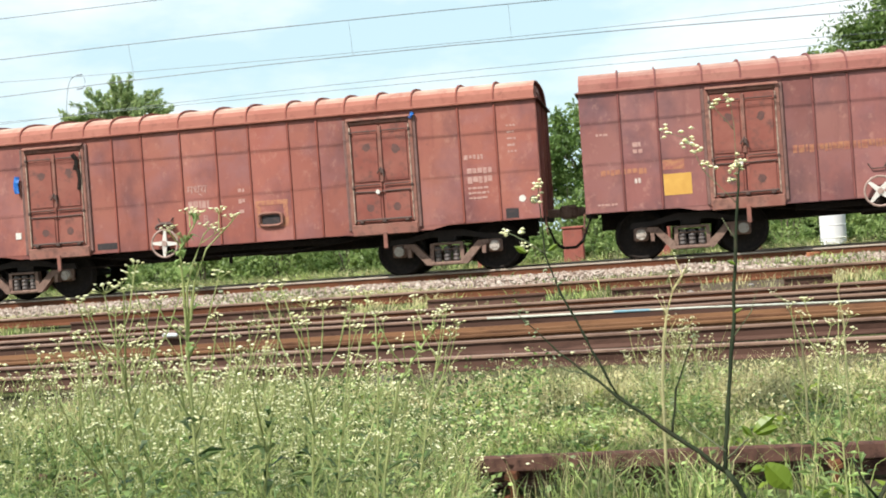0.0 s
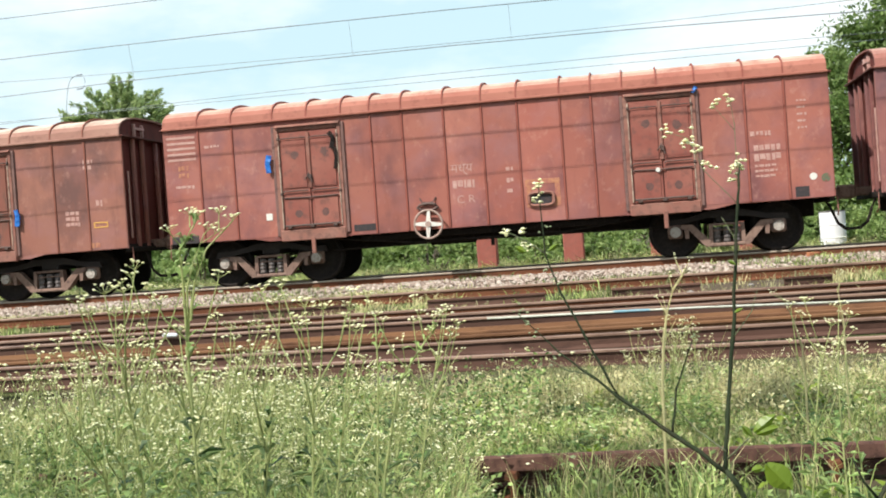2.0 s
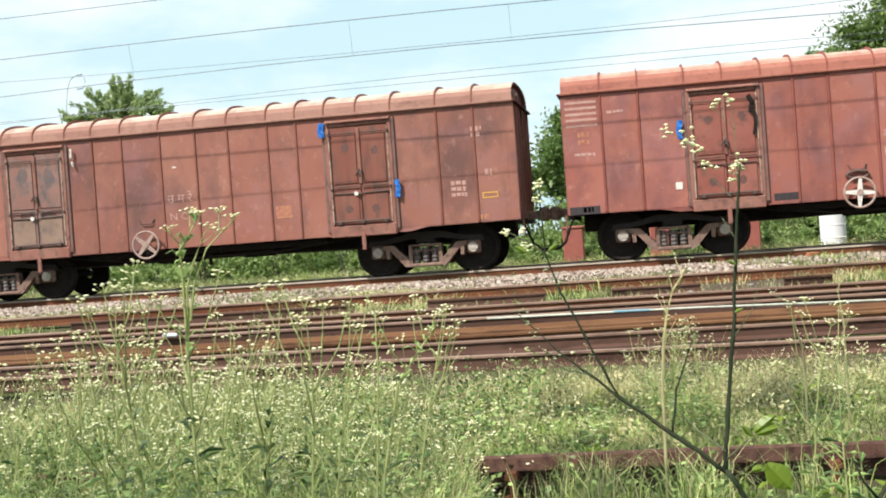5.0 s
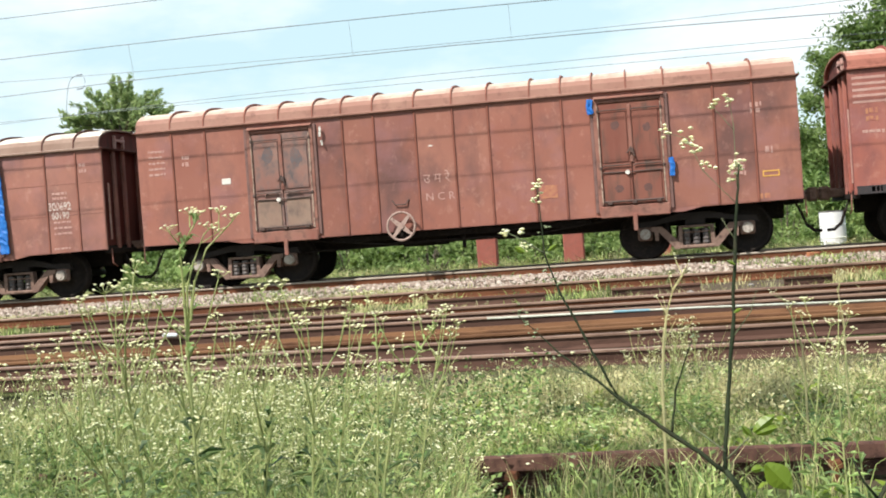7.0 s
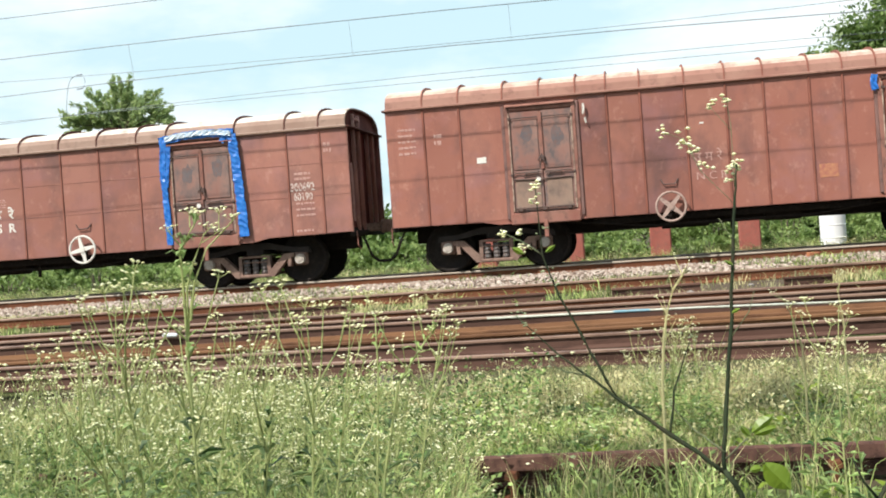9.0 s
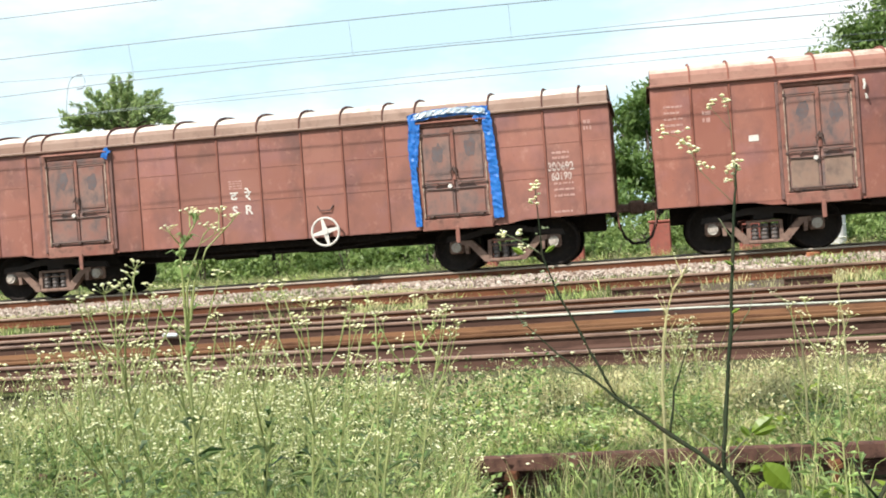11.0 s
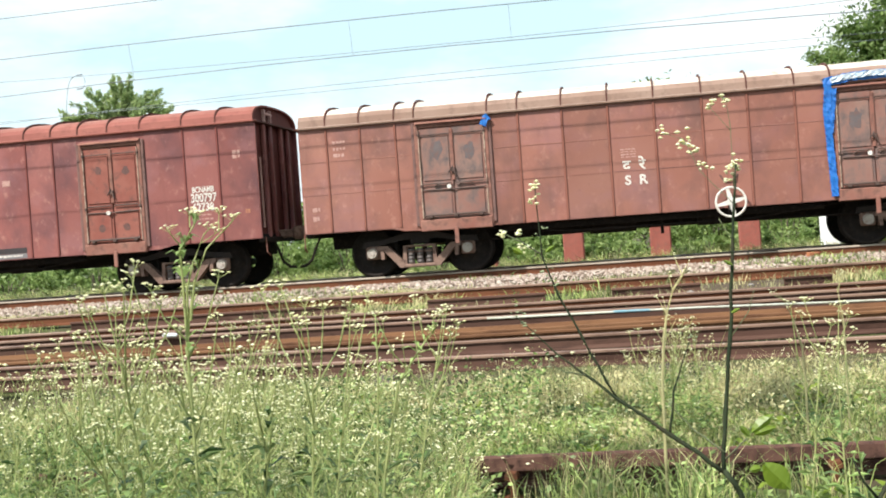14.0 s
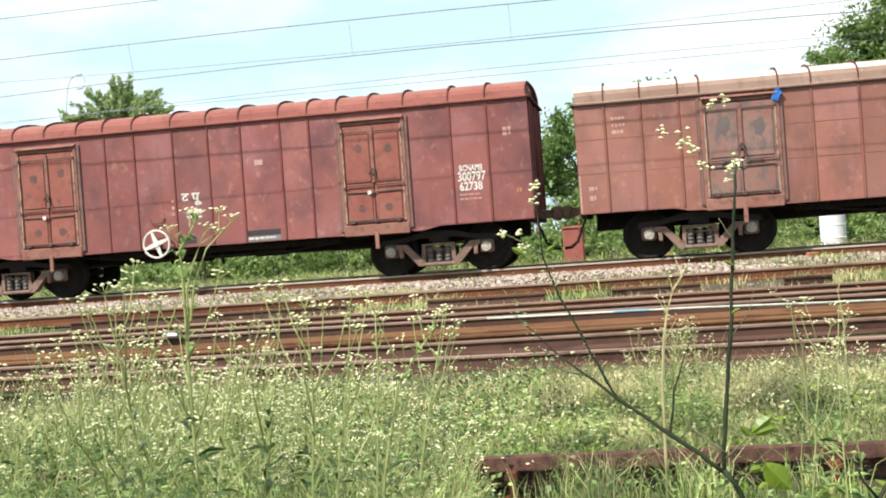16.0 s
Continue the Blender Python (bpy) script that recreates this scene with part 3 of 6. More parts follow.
    if mat is M_DOOR_OLD:
        # short bent handles of the two leaves
        for q, e in ((-0.40, -0.08), (0.08, 0.40)):
            zc = z0 + (z1 - z0) * 0.40
            part("bent_handle", Form().tube([(mid + q, -0.06, zc - 0.03), (mid + q + 0.08, -0.085, zc + 0.03), (mid + e - 0.06, -0.085, zc + 0.03), (mid + e, -0.06, zc - 0.02)], 0.014, 6), M_BAR, parent)
    else:
        # round grease spots low on the leaves
        for x in (x0 + w * 0.30, x0 + w * 0.70):
            spot = [(x + 0.085 * math.cos(g) * rnd.uniform(0.85, 1.1), z0 + 0.48 + 0.085 * math.sin(g) * rnd.uniform(0.85, 1.1)) for g in [2 * math.pi * k / 13 for k in range(13)]]
            part("grease_patch", Form().extrude_y(spot, y - 0.0205, y - 0.017), M_BLOT, parent, "dark greasy smear")
    step = Form().box(mid - 0.05, mid + 0.035, -0.10, -0.065, z0 - 0.36, z0 - 0.02, 0.01)
    part("stirrup_step", step, M_FRAME, parent)
    for x in (x0 - 0.03, x1 + 0.03):
        part("door_post", Form().box(x - 0.035, x + 0.035, -0.045, 0.01, z0 + 0.03, z1 + 0.04, 0.012), M_POSTDIRT, parent)
    return fr


def bars(name, parent, mat, x, z, w, rows, gap, h, seed, label="", y=-0.0105):
    """Unreadable painted lines, as broken bars."""
    rnd = random.Random(seed)
    f = Form()
    for i in range(rows):
        cx = x
        zz = z - i * gap
        while cx < x + w - 0.03:
            ww = min(rnd.uniform(0.035, 0.11), x + w - cx)
            f.box(cx, cx + ww, y, 0.002, zz - h * rnd.uniform(0.7, 1), zz, 0.001)
            cx += ww + rnd.uniform(0.012, 0.03)
    return tagged(part(name, f, mat, parent, label), kind="stuff")


def patch(name, parent, mat, x0, x1, z0, z1, label="", y=-0.0105):
    return part(name, Form().box(x0, x1, y, 0.001, z0, z1, 0.002), mat, parent, label)


def ring_patch(name, parent, mat, x0, x1, z0, z1, t, label="", y=-0.012):
    f = Form()
    f.box(x0, x1, y, 0.001, z1 - t, z1, 0.003)
    f.box(x0, x1, y, 0.001, z0, z0 + t, 0.003)
    f.box(x0, x0 + t, y + 0.001, 0.001, z0 + t, z1 - t, 0.003)
    f.box(x1 - t, x1, y + 0.001, 0.001, z0 + t, z1 - t, 0.003)
    return part(name, f, mat, parent, label)


def wagon(x_left, L, eave, rise, bogies, doors, ribs, hoops, hand_x, paint, roof, door_mats, label, seed, door_top, seam=False):
    rib_paint = RIB_PAINTS[PAINTS.index(paint)]
    w = thing("goods_wagon", pose(x_left + travelled(0), SIDE_Y, 0), label, "railway wagon", "wagons of the goods train")
    rnd = random.Random(seed)
    bot = 0.955
    # body shell: deeper between the doors than over the ends
    lo = bot - 0.05
    a, b = doors[0][0] - 0.25, doors[-1][1] + 0.25
    outline = [(0.0, bot + 0.03), (a - 0.35, bot + 0.02), (a, lo), (b, lo), (b + 0.35, bot + 0.02), (L, bot + 0.03), (L, eave), (0.0, eave)]
    for y0, y1 in ((0.0, 0.05), (WIDTH - 0.05, WIDTH)):
        part("side_wall", Form().extrude_y(outline, y0, y1), paint, w)
    for x0, x1 in ((0.10, 0.16), (L - 0.16, L - 0.10)):
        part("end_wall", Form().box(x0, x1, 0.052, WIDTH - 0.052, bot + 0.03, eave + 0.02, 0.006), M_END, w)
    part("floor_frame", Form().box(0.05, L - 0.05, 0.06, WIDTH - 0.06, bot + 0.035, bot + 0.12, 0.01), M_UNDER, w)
    # end posts and stiffeners
    for x0, x1 in ((0.0, 0.098), (L - 0.098, L)):
        for i, y in enumerate((0.62, 1.1, 1.85, 2.35)):
            part("end_stiffener", Form().box(x0 + 0.01, x1, y, y + 0.11, bot + 0.05, eave - 0.02, 0.02), paint, w)
    for x in (0.02, L - 0.05):
        part("end_ladder_bar", Form().box(x, x + 0.03, 0.30, 0.36, bot + 0.25, eave - 0.75, 0.008), M_FADED, w, "pale upright grab bar")
    # roof
    prof = roof_curve(eave, rise)
    inner = [(WIDTH / 2 + (y - WIDTH / 2) * 0.97, z - 0.03) for y, z in prof]
    part("roof", Form().extrude_x(prof + inner[::-1], 0.02, L - 0.02), roof, w, "barrel roof, its crown pale with dust and painted glare", smooth=False)
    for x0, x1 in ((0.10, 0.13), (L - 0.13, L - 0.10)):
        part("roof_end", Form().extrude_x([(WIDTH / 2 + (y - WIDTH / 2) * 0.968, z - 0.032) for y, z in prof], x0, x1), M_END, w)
    for x0, x1 in ((-0.06, 0.16), (L - 0.16, L + 0.06)):
        part("end_eave", Form().box(x0, x1, -0.05, WIDTH + 0.05, eave - 0.035, eave + 0.005, 0.008), M_SEAM, w)
    for y0, y1 in ((-0.075, 0.0), (WIDTH, WIDTH + 0.075)):
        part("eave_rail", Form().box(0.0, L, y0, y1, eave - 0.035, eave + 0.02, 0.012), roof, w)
    for x in ribs + hoops:
        up = [(WIDTH / 2 + (y - WIDTH / 2) * 1.006, z + 0.014 + 0.036 * (z - eave) / rise) for y, z in prof]
        hp = Form().extrude_x(up + [(WIDTH / 2 + (y - WIDTH / 2) * 0.99, z - 0.01) for y, z in prof][::-1], x - 0.013, x + 0.013)
        part("roof_hoop", hp, M_SEAM if seed > 13 else rib_paint, w)
    for x in ribs:
        part("side_rib", Form().box(x - 0.022, x + 0.022, -0.028, 0.0, bot - 0.03 if a < x < b else bot + 0.04, eave - 0.06, 0.01), rib_paint, w)
    # side sheets between the ribs, each a little proud of the frame
    cuts = [(x - 0.022, x + 0.022) for x in ribs] + [(d[0] - 0.065, d[1] + 0.065) for d in doors]
    cuts.sort()
    x_from = 0.012
    for c0, c1 in cuts + [(L - 0.012, L)]:
        zb = bot - 0.045 if a < (x_from + c0) / 2 < b else bot + 0.034
        if c0 - x_from > 0.05:
            part("side_panel", Form().box(x_from + 0.004, c0 - 0.004, -0.0045 - rnd.uniform(0, 0.003), 0.0, zb + 0.004, eave - 0.058, 0.002), paint, w)
        x_from = c1
    # pressed rolling seams between the ribs
    for z in ((1.78, 2.45) if seam else ()):
        edges = [0.0]
        for d in doors:
            edges += [d[0] - 0.07, d[1] + 0.07]
        edges.append(L)
        for e0, e1 in zip(edges[::2], edges[1::2]):
            part("seam", Form().box(e0 + 0.01, e1 - 0.01, -0.0115, 0.0, z - 0.008, z + 0.008, 0.002), paint, w)
    for i, (d0, d1) in enumerate(doors):
        door(w, d0, d1, bot + 0.0, door_top, door_mats[i], seed + i, "weathered steel double-door leaf")
    # underframe
    mid = TRACK_Y - SIDE_Y
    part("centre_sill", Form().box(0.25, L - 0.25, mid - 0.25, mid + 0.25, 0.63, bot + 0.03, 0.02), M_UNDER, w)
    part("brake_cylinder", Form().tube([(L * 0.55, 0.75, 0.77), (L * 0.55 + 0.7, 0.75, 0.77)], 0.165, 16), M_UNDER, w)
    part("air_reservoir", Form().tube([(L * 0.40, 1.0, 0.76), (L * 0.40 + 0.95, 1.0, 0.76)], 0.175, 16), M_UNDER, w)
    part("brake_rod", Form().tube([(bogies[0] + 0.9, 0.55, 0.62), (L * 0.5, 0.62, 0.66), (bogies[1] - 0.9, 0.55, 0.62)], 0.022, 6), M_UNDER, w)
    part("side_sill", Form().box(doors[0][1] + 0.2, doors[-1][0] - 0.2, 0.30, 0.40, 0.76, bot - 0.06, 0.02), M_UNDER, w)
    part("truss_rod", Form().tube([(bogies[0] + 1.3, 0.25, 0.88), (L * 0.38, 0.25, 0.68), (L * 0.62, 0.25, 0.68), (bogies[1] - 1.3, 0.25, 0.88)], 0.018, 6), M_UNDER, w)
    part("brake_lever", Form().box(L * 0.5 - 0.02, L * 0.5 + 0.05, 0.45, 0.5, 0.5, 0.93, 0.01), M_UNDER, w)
    for c in bogies:
        for s in (-1, 1):
            ob = part("side_frame", ME_SIDE, None, w, "cast steel bogie side frame, dusty brown")
            ob.matrix_basis = Matrix.Translation((c, mid, 0)) @ (Matrix.Identity(4) if s < 0 else Matrix.Rotation(math.pi, 4, 'Z'))
            part("spring_nest", ME_SPRING, None, ob)
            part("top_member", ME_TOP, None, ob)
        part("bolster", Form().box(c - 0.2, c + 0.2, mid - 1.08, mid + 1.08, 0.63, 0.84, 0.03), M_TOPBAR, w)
        for s in (-1, 1):
            ws = part("wheelset", ME_WHEELSET, None, w, "steel wheel pair on an axle, coloured as dark as in shade")
            home = Vector((c + s * 1.0, mid, 0.5))
            ws.matrix_basis = Matrix.Translation(home)
            part("bearing_cap", ME_CAP, None, ws, "pale bearing end cap")
            ax = Form().box(c + s * 1.0 - 0.15, c + s * 1.0 + 0.15, mid - 1.125, mid - 1.0, 0.37, 0.64, 0.05)
            part("axle_box", ax, M_BOGIE, w)
            WHEELS.append((ws, home, rnd.uniform(0, 90)))
    # couplers and hoses
    for x, s in ((0.0, -1), (L, 1)):
        f = Form()
        f.box(min(x - s * 0.35, x + s * 0.28), max(x - s * 0.35, x + s * 0.28), mid - 0.09, mid + 0.09, 0.98, 1.16, 0.03)
        f.box(min(x + s * 0.24, x + s * 0.47), max(x + s * 0.24, x + s * 0.47), mid - 0.17, mid + 0.17, 0.93, 1.22, 0.05)
        part("coupler", f, M_BOGIE, w, "cast knuckle coupler")
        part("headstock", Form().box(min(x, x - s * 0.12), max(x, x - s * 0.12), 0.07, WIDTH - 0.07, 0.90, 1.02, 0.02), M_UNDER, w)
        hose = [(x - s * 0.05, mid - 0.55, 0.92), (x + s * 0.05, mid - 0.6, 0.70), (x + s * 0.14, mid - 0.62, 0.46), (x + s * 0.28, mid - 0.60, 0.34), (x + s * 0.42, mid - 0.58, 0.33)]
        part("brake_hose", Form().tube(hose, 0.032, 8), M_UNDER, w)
        part("uncoupling_rod", Form().tube([(x + s * 0.04, 0.12, 1.0), (x + s * 0.05, 0.12, 0.70), (x + s * 0.06, 0.30, 0.62)], 0.014, 6), M_FRAME, w)
        for q in (0.82, 1.24):
            part("gable_step_post", Form().box(min(x - s * 0.10, x - s * 0.03), max(x - s * 0.10, x - s * 0.03), q, q + 0.05, eave + 0.03, eave + 0.31, 0.008), M_FADED, w)
        part("gable_step", Form().box(min(x - s * 0.08, x - s * 0.02), max(x - s * 0.08, x - s * 0.02), 0.80, 1.31, eave + 0.18, eave + 0.235, 0.008), M_FADED, w, "pale step on the wagon's end")
    hw = part("handbrake_wheel", ME_HAND if seed in (14, 15) else ME_HAND_OLD, None, w, "spoked handbrake wheel with worn pale paint")
    part("spoke_cross", ME_SPOKES_OLD if seed == 13 else ME_SPOKES, None, hw)
    hw.matrix_basis = pose(hand_x, -0.14, 1.02, 0, {11: 42, 12: 4, 13: 40, 14: -12, 15: -20}[seed], 0)
    part("handbrake_bracket", Form().box(hand_x - 0.05, hand_x + 0.05, -0.02, 0.06, 0.80, 1.0, 0.01), M_UNDER, w)
    hdl = [(hand_x - 0.17, -0.01, 1.56), (hand_x - 0.11, -0.05, 1.46), (hand_x + 0.11, -0.05, 1.46), (hand_x + 0.17, -0.01, 1.56)]
    part("grab_handle", Form().tube(hdl, 0.014, 6), M_BAR, w)
    WAGONS.append((w, x_left))
    return w


X1 = -11.2506
RIBS = [0.78, 1.52, 4.48, 5.14, 6.0, 6.78, 7.5, 8.36, 8.98, 11.93, 12.68]
HOOPS = [2.42, 3.15, 3.88, 9.6, 10.27, 11.0]
DOORS = [(2.44, 3.86), (9.60, 11.0)]
STD = dict(L=13.52, door_top=3.22, bogies=(2.05, 11.46), doors=DOORS, ribs=RIBS, hoops=HOOPS)


w0 = wagon(X1 + 14.37, eave=3.39, rise=0.46, hand_x=5.58, paint=PAINTS[0], roof=ROOFS[0], door_mats=(M_DOOR_RED, M_DOOR_RED), seed=11,
           label="plum-brown covered goods wagon with a yellow panel", **STD)
w1 = wagon(X1, eave=3.40, rise=0.45, hand_x=5.57, paint=PAINTS[1], roof=ROOFS[1], door_mats=(M_DOOR_RED, M_DOOR_RED), seed=12,
           label="weathered red covered goods wagon with a barrel roof", **STD)
w2 = wagon(X1 - 14.46, eave=3.39, rise=0.46, hand_x=5.60, paint=PAINTS[2], roof=ROOFS[2], door_mats=(M_DOOR_OLD, M_DOOR), seed=13,
           label="rust-brown covered goods wagon with worn grey doors", **STD)
w3 = wagon(X1 - 29.78, L=14.50, eave=3.17, rise=0.45, door_top=3.04, bogies=(2.31, 12.21), doors=[(2.44, 3.95), (10.60, 12.08)],
           ribs=[0.59, 1.30, 2.04, 4.56, 5.44, 6.35, 7.25, 8.17, 9.04, 9.93, 13.19, 13.91], hoops=[2.45, 3.95, 10.6, 12.1], hand_x=8.6,
           paint=PAINTS[3], roof=ROOFS[3], door_mats=(M_DOOR_OLD, M_DOOR_OLD), seed=14, seam=True,
           label="faded red covered goods wagon, one door taped round in blue")
w4 = wagon(X1 - 44.22, eave=3.45, rise=0.40, hand_x=5.56, paint=PAINTS[4], roof=ROOFS[4], door_mats=(M_DOOR_RED, M_DOOR_RED), seed=15,
           label="deep red covered goods wagon with white numbers", **STD)

def tape_run(parent, pts, half, seed, mat=None, name="blue_tape", label="crumpled bright blue plastic sheeting", out=0.085):
    """A crumpled strip of blue sheeting along points in the side's plane."""
    r = random.Random(seed)
    f = Form()
    rows = []
    for i in range(len(pts) - 1):
        (xa, za), (xb, zb) = pts[i], pts[i + 1]
        steps = max(2, int(math.hypot(xb - xa, zb - za) / 0.06))
        for k in range(steps + (i == len(pts) - 2)):
            u = k / steps
            rows.append((xa + (xb - xa) * u, za + (zb - za) * u, xb - xa, zb - za))
    verts, faces = [], []
    for x, z, dx, dz in rows:
        d = math.hypot(dx, dz)
        nx, nz = -dz / d, dx / d
        for q in (-1, -0.4, 0.3, 1):
            e = half * q * r.uniform(0.86, 1.1)
            verts.append((x + nx * e, -out - r.uniform(0, 0.026), z + nz * e))
    n = len(rows)
    for i in range(n - 1):
        for k in range(3):
            faces.append((i * 4 + k, i * 4 + k + 1, i * 4 + k + 5, i * 4 + k + 4))
    base = len(verts)
    verts += [(x, y + 0.03, z) for x, y, z in verts]
    faces += [tuple(q + base for q in fc[::-1]) for fc in faces]
    f.add(verts, faces)
    return part(name, f, mat or M_BLUE, parent, label)


# painted marks and patches, wagon by wagon
patch("yellow_panel", w0, M_YELLOW, 1.56, 2.10, 1.24, 1.66, "bright yellow painted panel")
patch("faded_panel", w0, M_YFADE, 1.56, 1.98, 1.74, 1.94, "faded ochre painted panel")
bars("faded_mark", w0, M_FADED, 0.30, 2.55, 0.26, 1, 0.1, 0.05, 1)
bars("stencil", w0, M_FADED, 1.00, 2.33, 0.20, 2, 0.14, 0.09, 2, "faint white stencil marks")
bars("white_mark", w0, M_CHALK, 1.00, 1.62, 0.12, 1, 0.1, 0.11, 3)
bars("base_mark", w0, M_FADED, 0.25, 1.16, 0.40, 1, 0.1, 0.05, 4)
bars("ochre_mark", w0, M_YFADE, 4.05, 2.02, 2.1, 1, 0.1, 0.16, 5, "faded ochre lettering")
bars("ochre_mark", w0, M_YFADE, 0.35, 1.82, 0.9, 1, 0.1, 0.12, 6, "faded ochre lettering")

f = Form()
for i in range(5):
    f.box(0.08, 0.70, -0.0105, 0.001, 2.72 + 0.115 * i, 2.77 + 0.115 * i, 0.002)
part("striping", f, M_FADED, w1, "five chalky white ruled lines")
bars("ochre_mark", w1, M_YFADE, 0.3, 2.62, 0.22, 2, 0.16, 0.12, 21)
bars("stencil", w1, M_FADED, 0.22, 2.20, 0.45, 1, 0.1, 0.07, 22)
bars("stencil", w1, M_FADED, 0.9, 3.0, 0.32, 1, 0.1, 0.06, 23)
lettering("zone_letters", "मध्य", 0.25, M_FADED, w1, 6.08, -0.0115, 2.02, 1.0, "faded white lettering")
lettering("zone_letters", "C R", 0.22, M_FADED, w1, 6.16, -0.0115, 1.40, 1.1, "faded white lettering")
bars("faded_mark", w1, M_FADED, 6.10, 1.86, 0.45, 1, 0.1, 0.17, 24)
ring_patch("ochre_frame", w1, M_YFADE, 7.57, 8.26, 1.20, 1.76, 0.10, "faded ochre painted frame")
holder = Form()
holder.tube([(7.88 + 0.25 * math.copysign(abs(math.cos(a)) ** 0.5, math.cos(a)), -0.04, 1.36 + 0.13 * math.copysign(abs(math.sin(a)) ** 0.5, math.sin(a))) for a in [2 * math.pi * k / 24 for k in range(25)]], 0.035, 6)
part("oval_holder", holder, M_FRAME, w1, "rounded dusty iron label holder")
patch("holder_card", w1, M_BLACK, 7.68, 8.08, 1.26, 1.46, y=-0.014)
tape_run(w1, [(2.30, 2.32), (2.27, 2.5), (2.31, 2.68)], 0.055, 31)
tape_run(w1, [(3.62, 3.06), (3.70, 2.92), (3.66, 2.72)], 0.045, 35, M_UNDER, "dark_rag", "dark rag caught in the door")
tape_run(w1, [(3.72, 2.75), (3.74, 2.5), (3.70, 2.3)], 0.03, 36, M_UNDER, "dark_rag", "dark rag caught in the door")
tape_run(w1, [(10.95, 3.20), (11.0, 3.27), (11.03, 3.31)], 0.035, 32)
patch("black_square", w1, M_BLACK, 12.78, 13.04, 1.02, 1.22)
patch("black_strip", w1, M_BLACK, 4.00, 4.50, 0.98, 1.12)
patch("black_strip", w1, M_BLACK, 0.05, 0.65, 0.98, 1.14)
bars("stencil", w1, M_WHITE, 0.32, 1.12, 0.2, 1, 0.1, 0.10, 25)
bars("stencil", w1, M_FADED, 12.05, 2.08, 0.50, 2, 0.17, 0.14, 26)
bars("stencil", w1, M_FADED, 12.05, 1.70, 0.42, 3, 0.10, 0.05, 60)
patch("white_tag", w1, M_WHITE, 2.15, 2.28, 1.34, 1.48, "small square white tag beside the door", y=-0.02)
bars("stencil", w1, M_FADED, 12.0, 2.35, 0.42, 1, 0.18, 0.10, 27)
part("green_spot", Form().tube([(13.36, -0.012, 1.36), (13.36, 0.0, 1.36)], 0.085, 11), M_GREENP, w1, "faded green paint spot")
part("white_disc", Form().tube([(13.13, -0.012, 1.40), (13.13, 0.0, 1.40)], 0.07, 14), M_WHITE, w1)
bars("stencil", w1, M_FADED, 12.9, 2.9, 0.18, 5, 0.13, 0.05, 28)
bars("stencil", w1, M_FADED, 7.2, 2.05, 0.14, 3, 0.22, 0.09, 29)
f = Form()
f.tube([(5.35, -0.05, 1.36), (5.42, -0.06, 1.42), (5.57, -0.06, 1.44), (5.72, -0.06, 1.42), (5.78, -0.05, 1.36), (5.66, -0.05, 1.30), (5.46, -0.05, 1.30), (5.35, -0.05, 1.36)], 0.03, 6)
part("iron_loop", f, M_BAR, w1)

bars("stencil", w2, M_FADED, 0.24, 2.98, 0.36, 5, 0.12, 0.05, 31, "faint white stencil lines")
bars("stencil", w2, M_FADED, 0.98, 2.82, 0.2, 2, 0.13, 0.09, 32)
part("white_scrap", Form().box(1.83, 2.02, -0.014, 0.0, 2.16, 2.28, 0.01), M_WHITE, w2, "small torn white paper")
lettering("zone_letters", "उ म रे", 0.26, M_FADED, w2, 6.10, -0.0115, 1.86, 1.0, "pale white lettering")
lettering("zone_letters", "N C R", 0.22, M_FADED, w2, 6.12, -0.0115, 1.50, 1.05, "pale white lettering")
tape_run(w2, [(4.02, 3.18), (4.03, 3.08), (4.01, 2.98)], 0.02, 37, M_WHITE, "paper_strip", "torn white paper strip")
tape_run(w2, [(4.04, 2.90), (4.06, 2.80)], 0.018, 38, M_WHITE, "paper_strip", "torn white paper strip")
patch("yellow_smudge", w2, M_YFADE, 8.45, 8.80, 1.36, 1.62, "smudged yellow paint")
tape_run(w2, [(9.56, 2.95), (9.53, 3.1), (9.55, 3.24)], 0.06, 33)
tape_run(w2, [(11.06, 1.62), (11.08, 1.8), (11.05, 1.98)], 0.05, 34)
bars("stencil", w2, M_FADED, 12.62, 2.92, 0.22, 2, 0.12, 0.10, 33)
bars("white_mark", w2, M_FADED, 12.86, 2.05, 0.14, 1, 0.12, 0.14, 34)
ring_patch("yellow_outline", w2, M_YELLOW, 12.78, 13.10, 1.46, 1.58, 0.025, "yellow outlined box")
bars("white_number", w2, M_FADED, 12.15, 1.85, 0.32, 3, 0.12, 0.09, 35)
bars("ochre_mark", w2, M_YFADE, 12.7, 1.14, 0.2, 1, 0.12, 0.10, 36)
bars("white_speck", w2, M_WHITE, 6.25, 2.62, 0.08, 1, 0.1, 0.04, 37)

lettering("zone_letters", "द  रे", 0.28, M_WHITE, w3, 6.58, -0.0115, 1.80, 1.05, "white lettering", 0.006)
lettering("zone_letters", "S  R", 0.26, M_WHITE, w3, 6.60, -0.0115, 1.51, 1.05, "white lettering", 0.006)
lettering("wagon_number", "300692", 0.235, M_CHALK, w3, 13.22, -0.0115, 1.90, 0.74, "white stencilled number", 0.006)
lettering("wagon_number", "60190", 0.215, M_CHALK, w3, 13.28, -0.0115, 1.71, 0.76, "white stencilled number", 0.006)
bars("stencil", w3, M_FADED, 13.32, 2.28, 0.34, 2, 0.10, 0.06, 41)
bars("stencil", w3, M_FADED, 13.32, 1.66, 0.40, 3, 0.12, 0.05, 42)
bars("stencil", w3, M_FADED, 13.3, 1.10, 0.36, 1, 0.12, 0.05, 43)
bars("faded_panel", w3, M_FADED, 6.55, 2.22, 0.30, 4, 0.05, 0.03, 44)
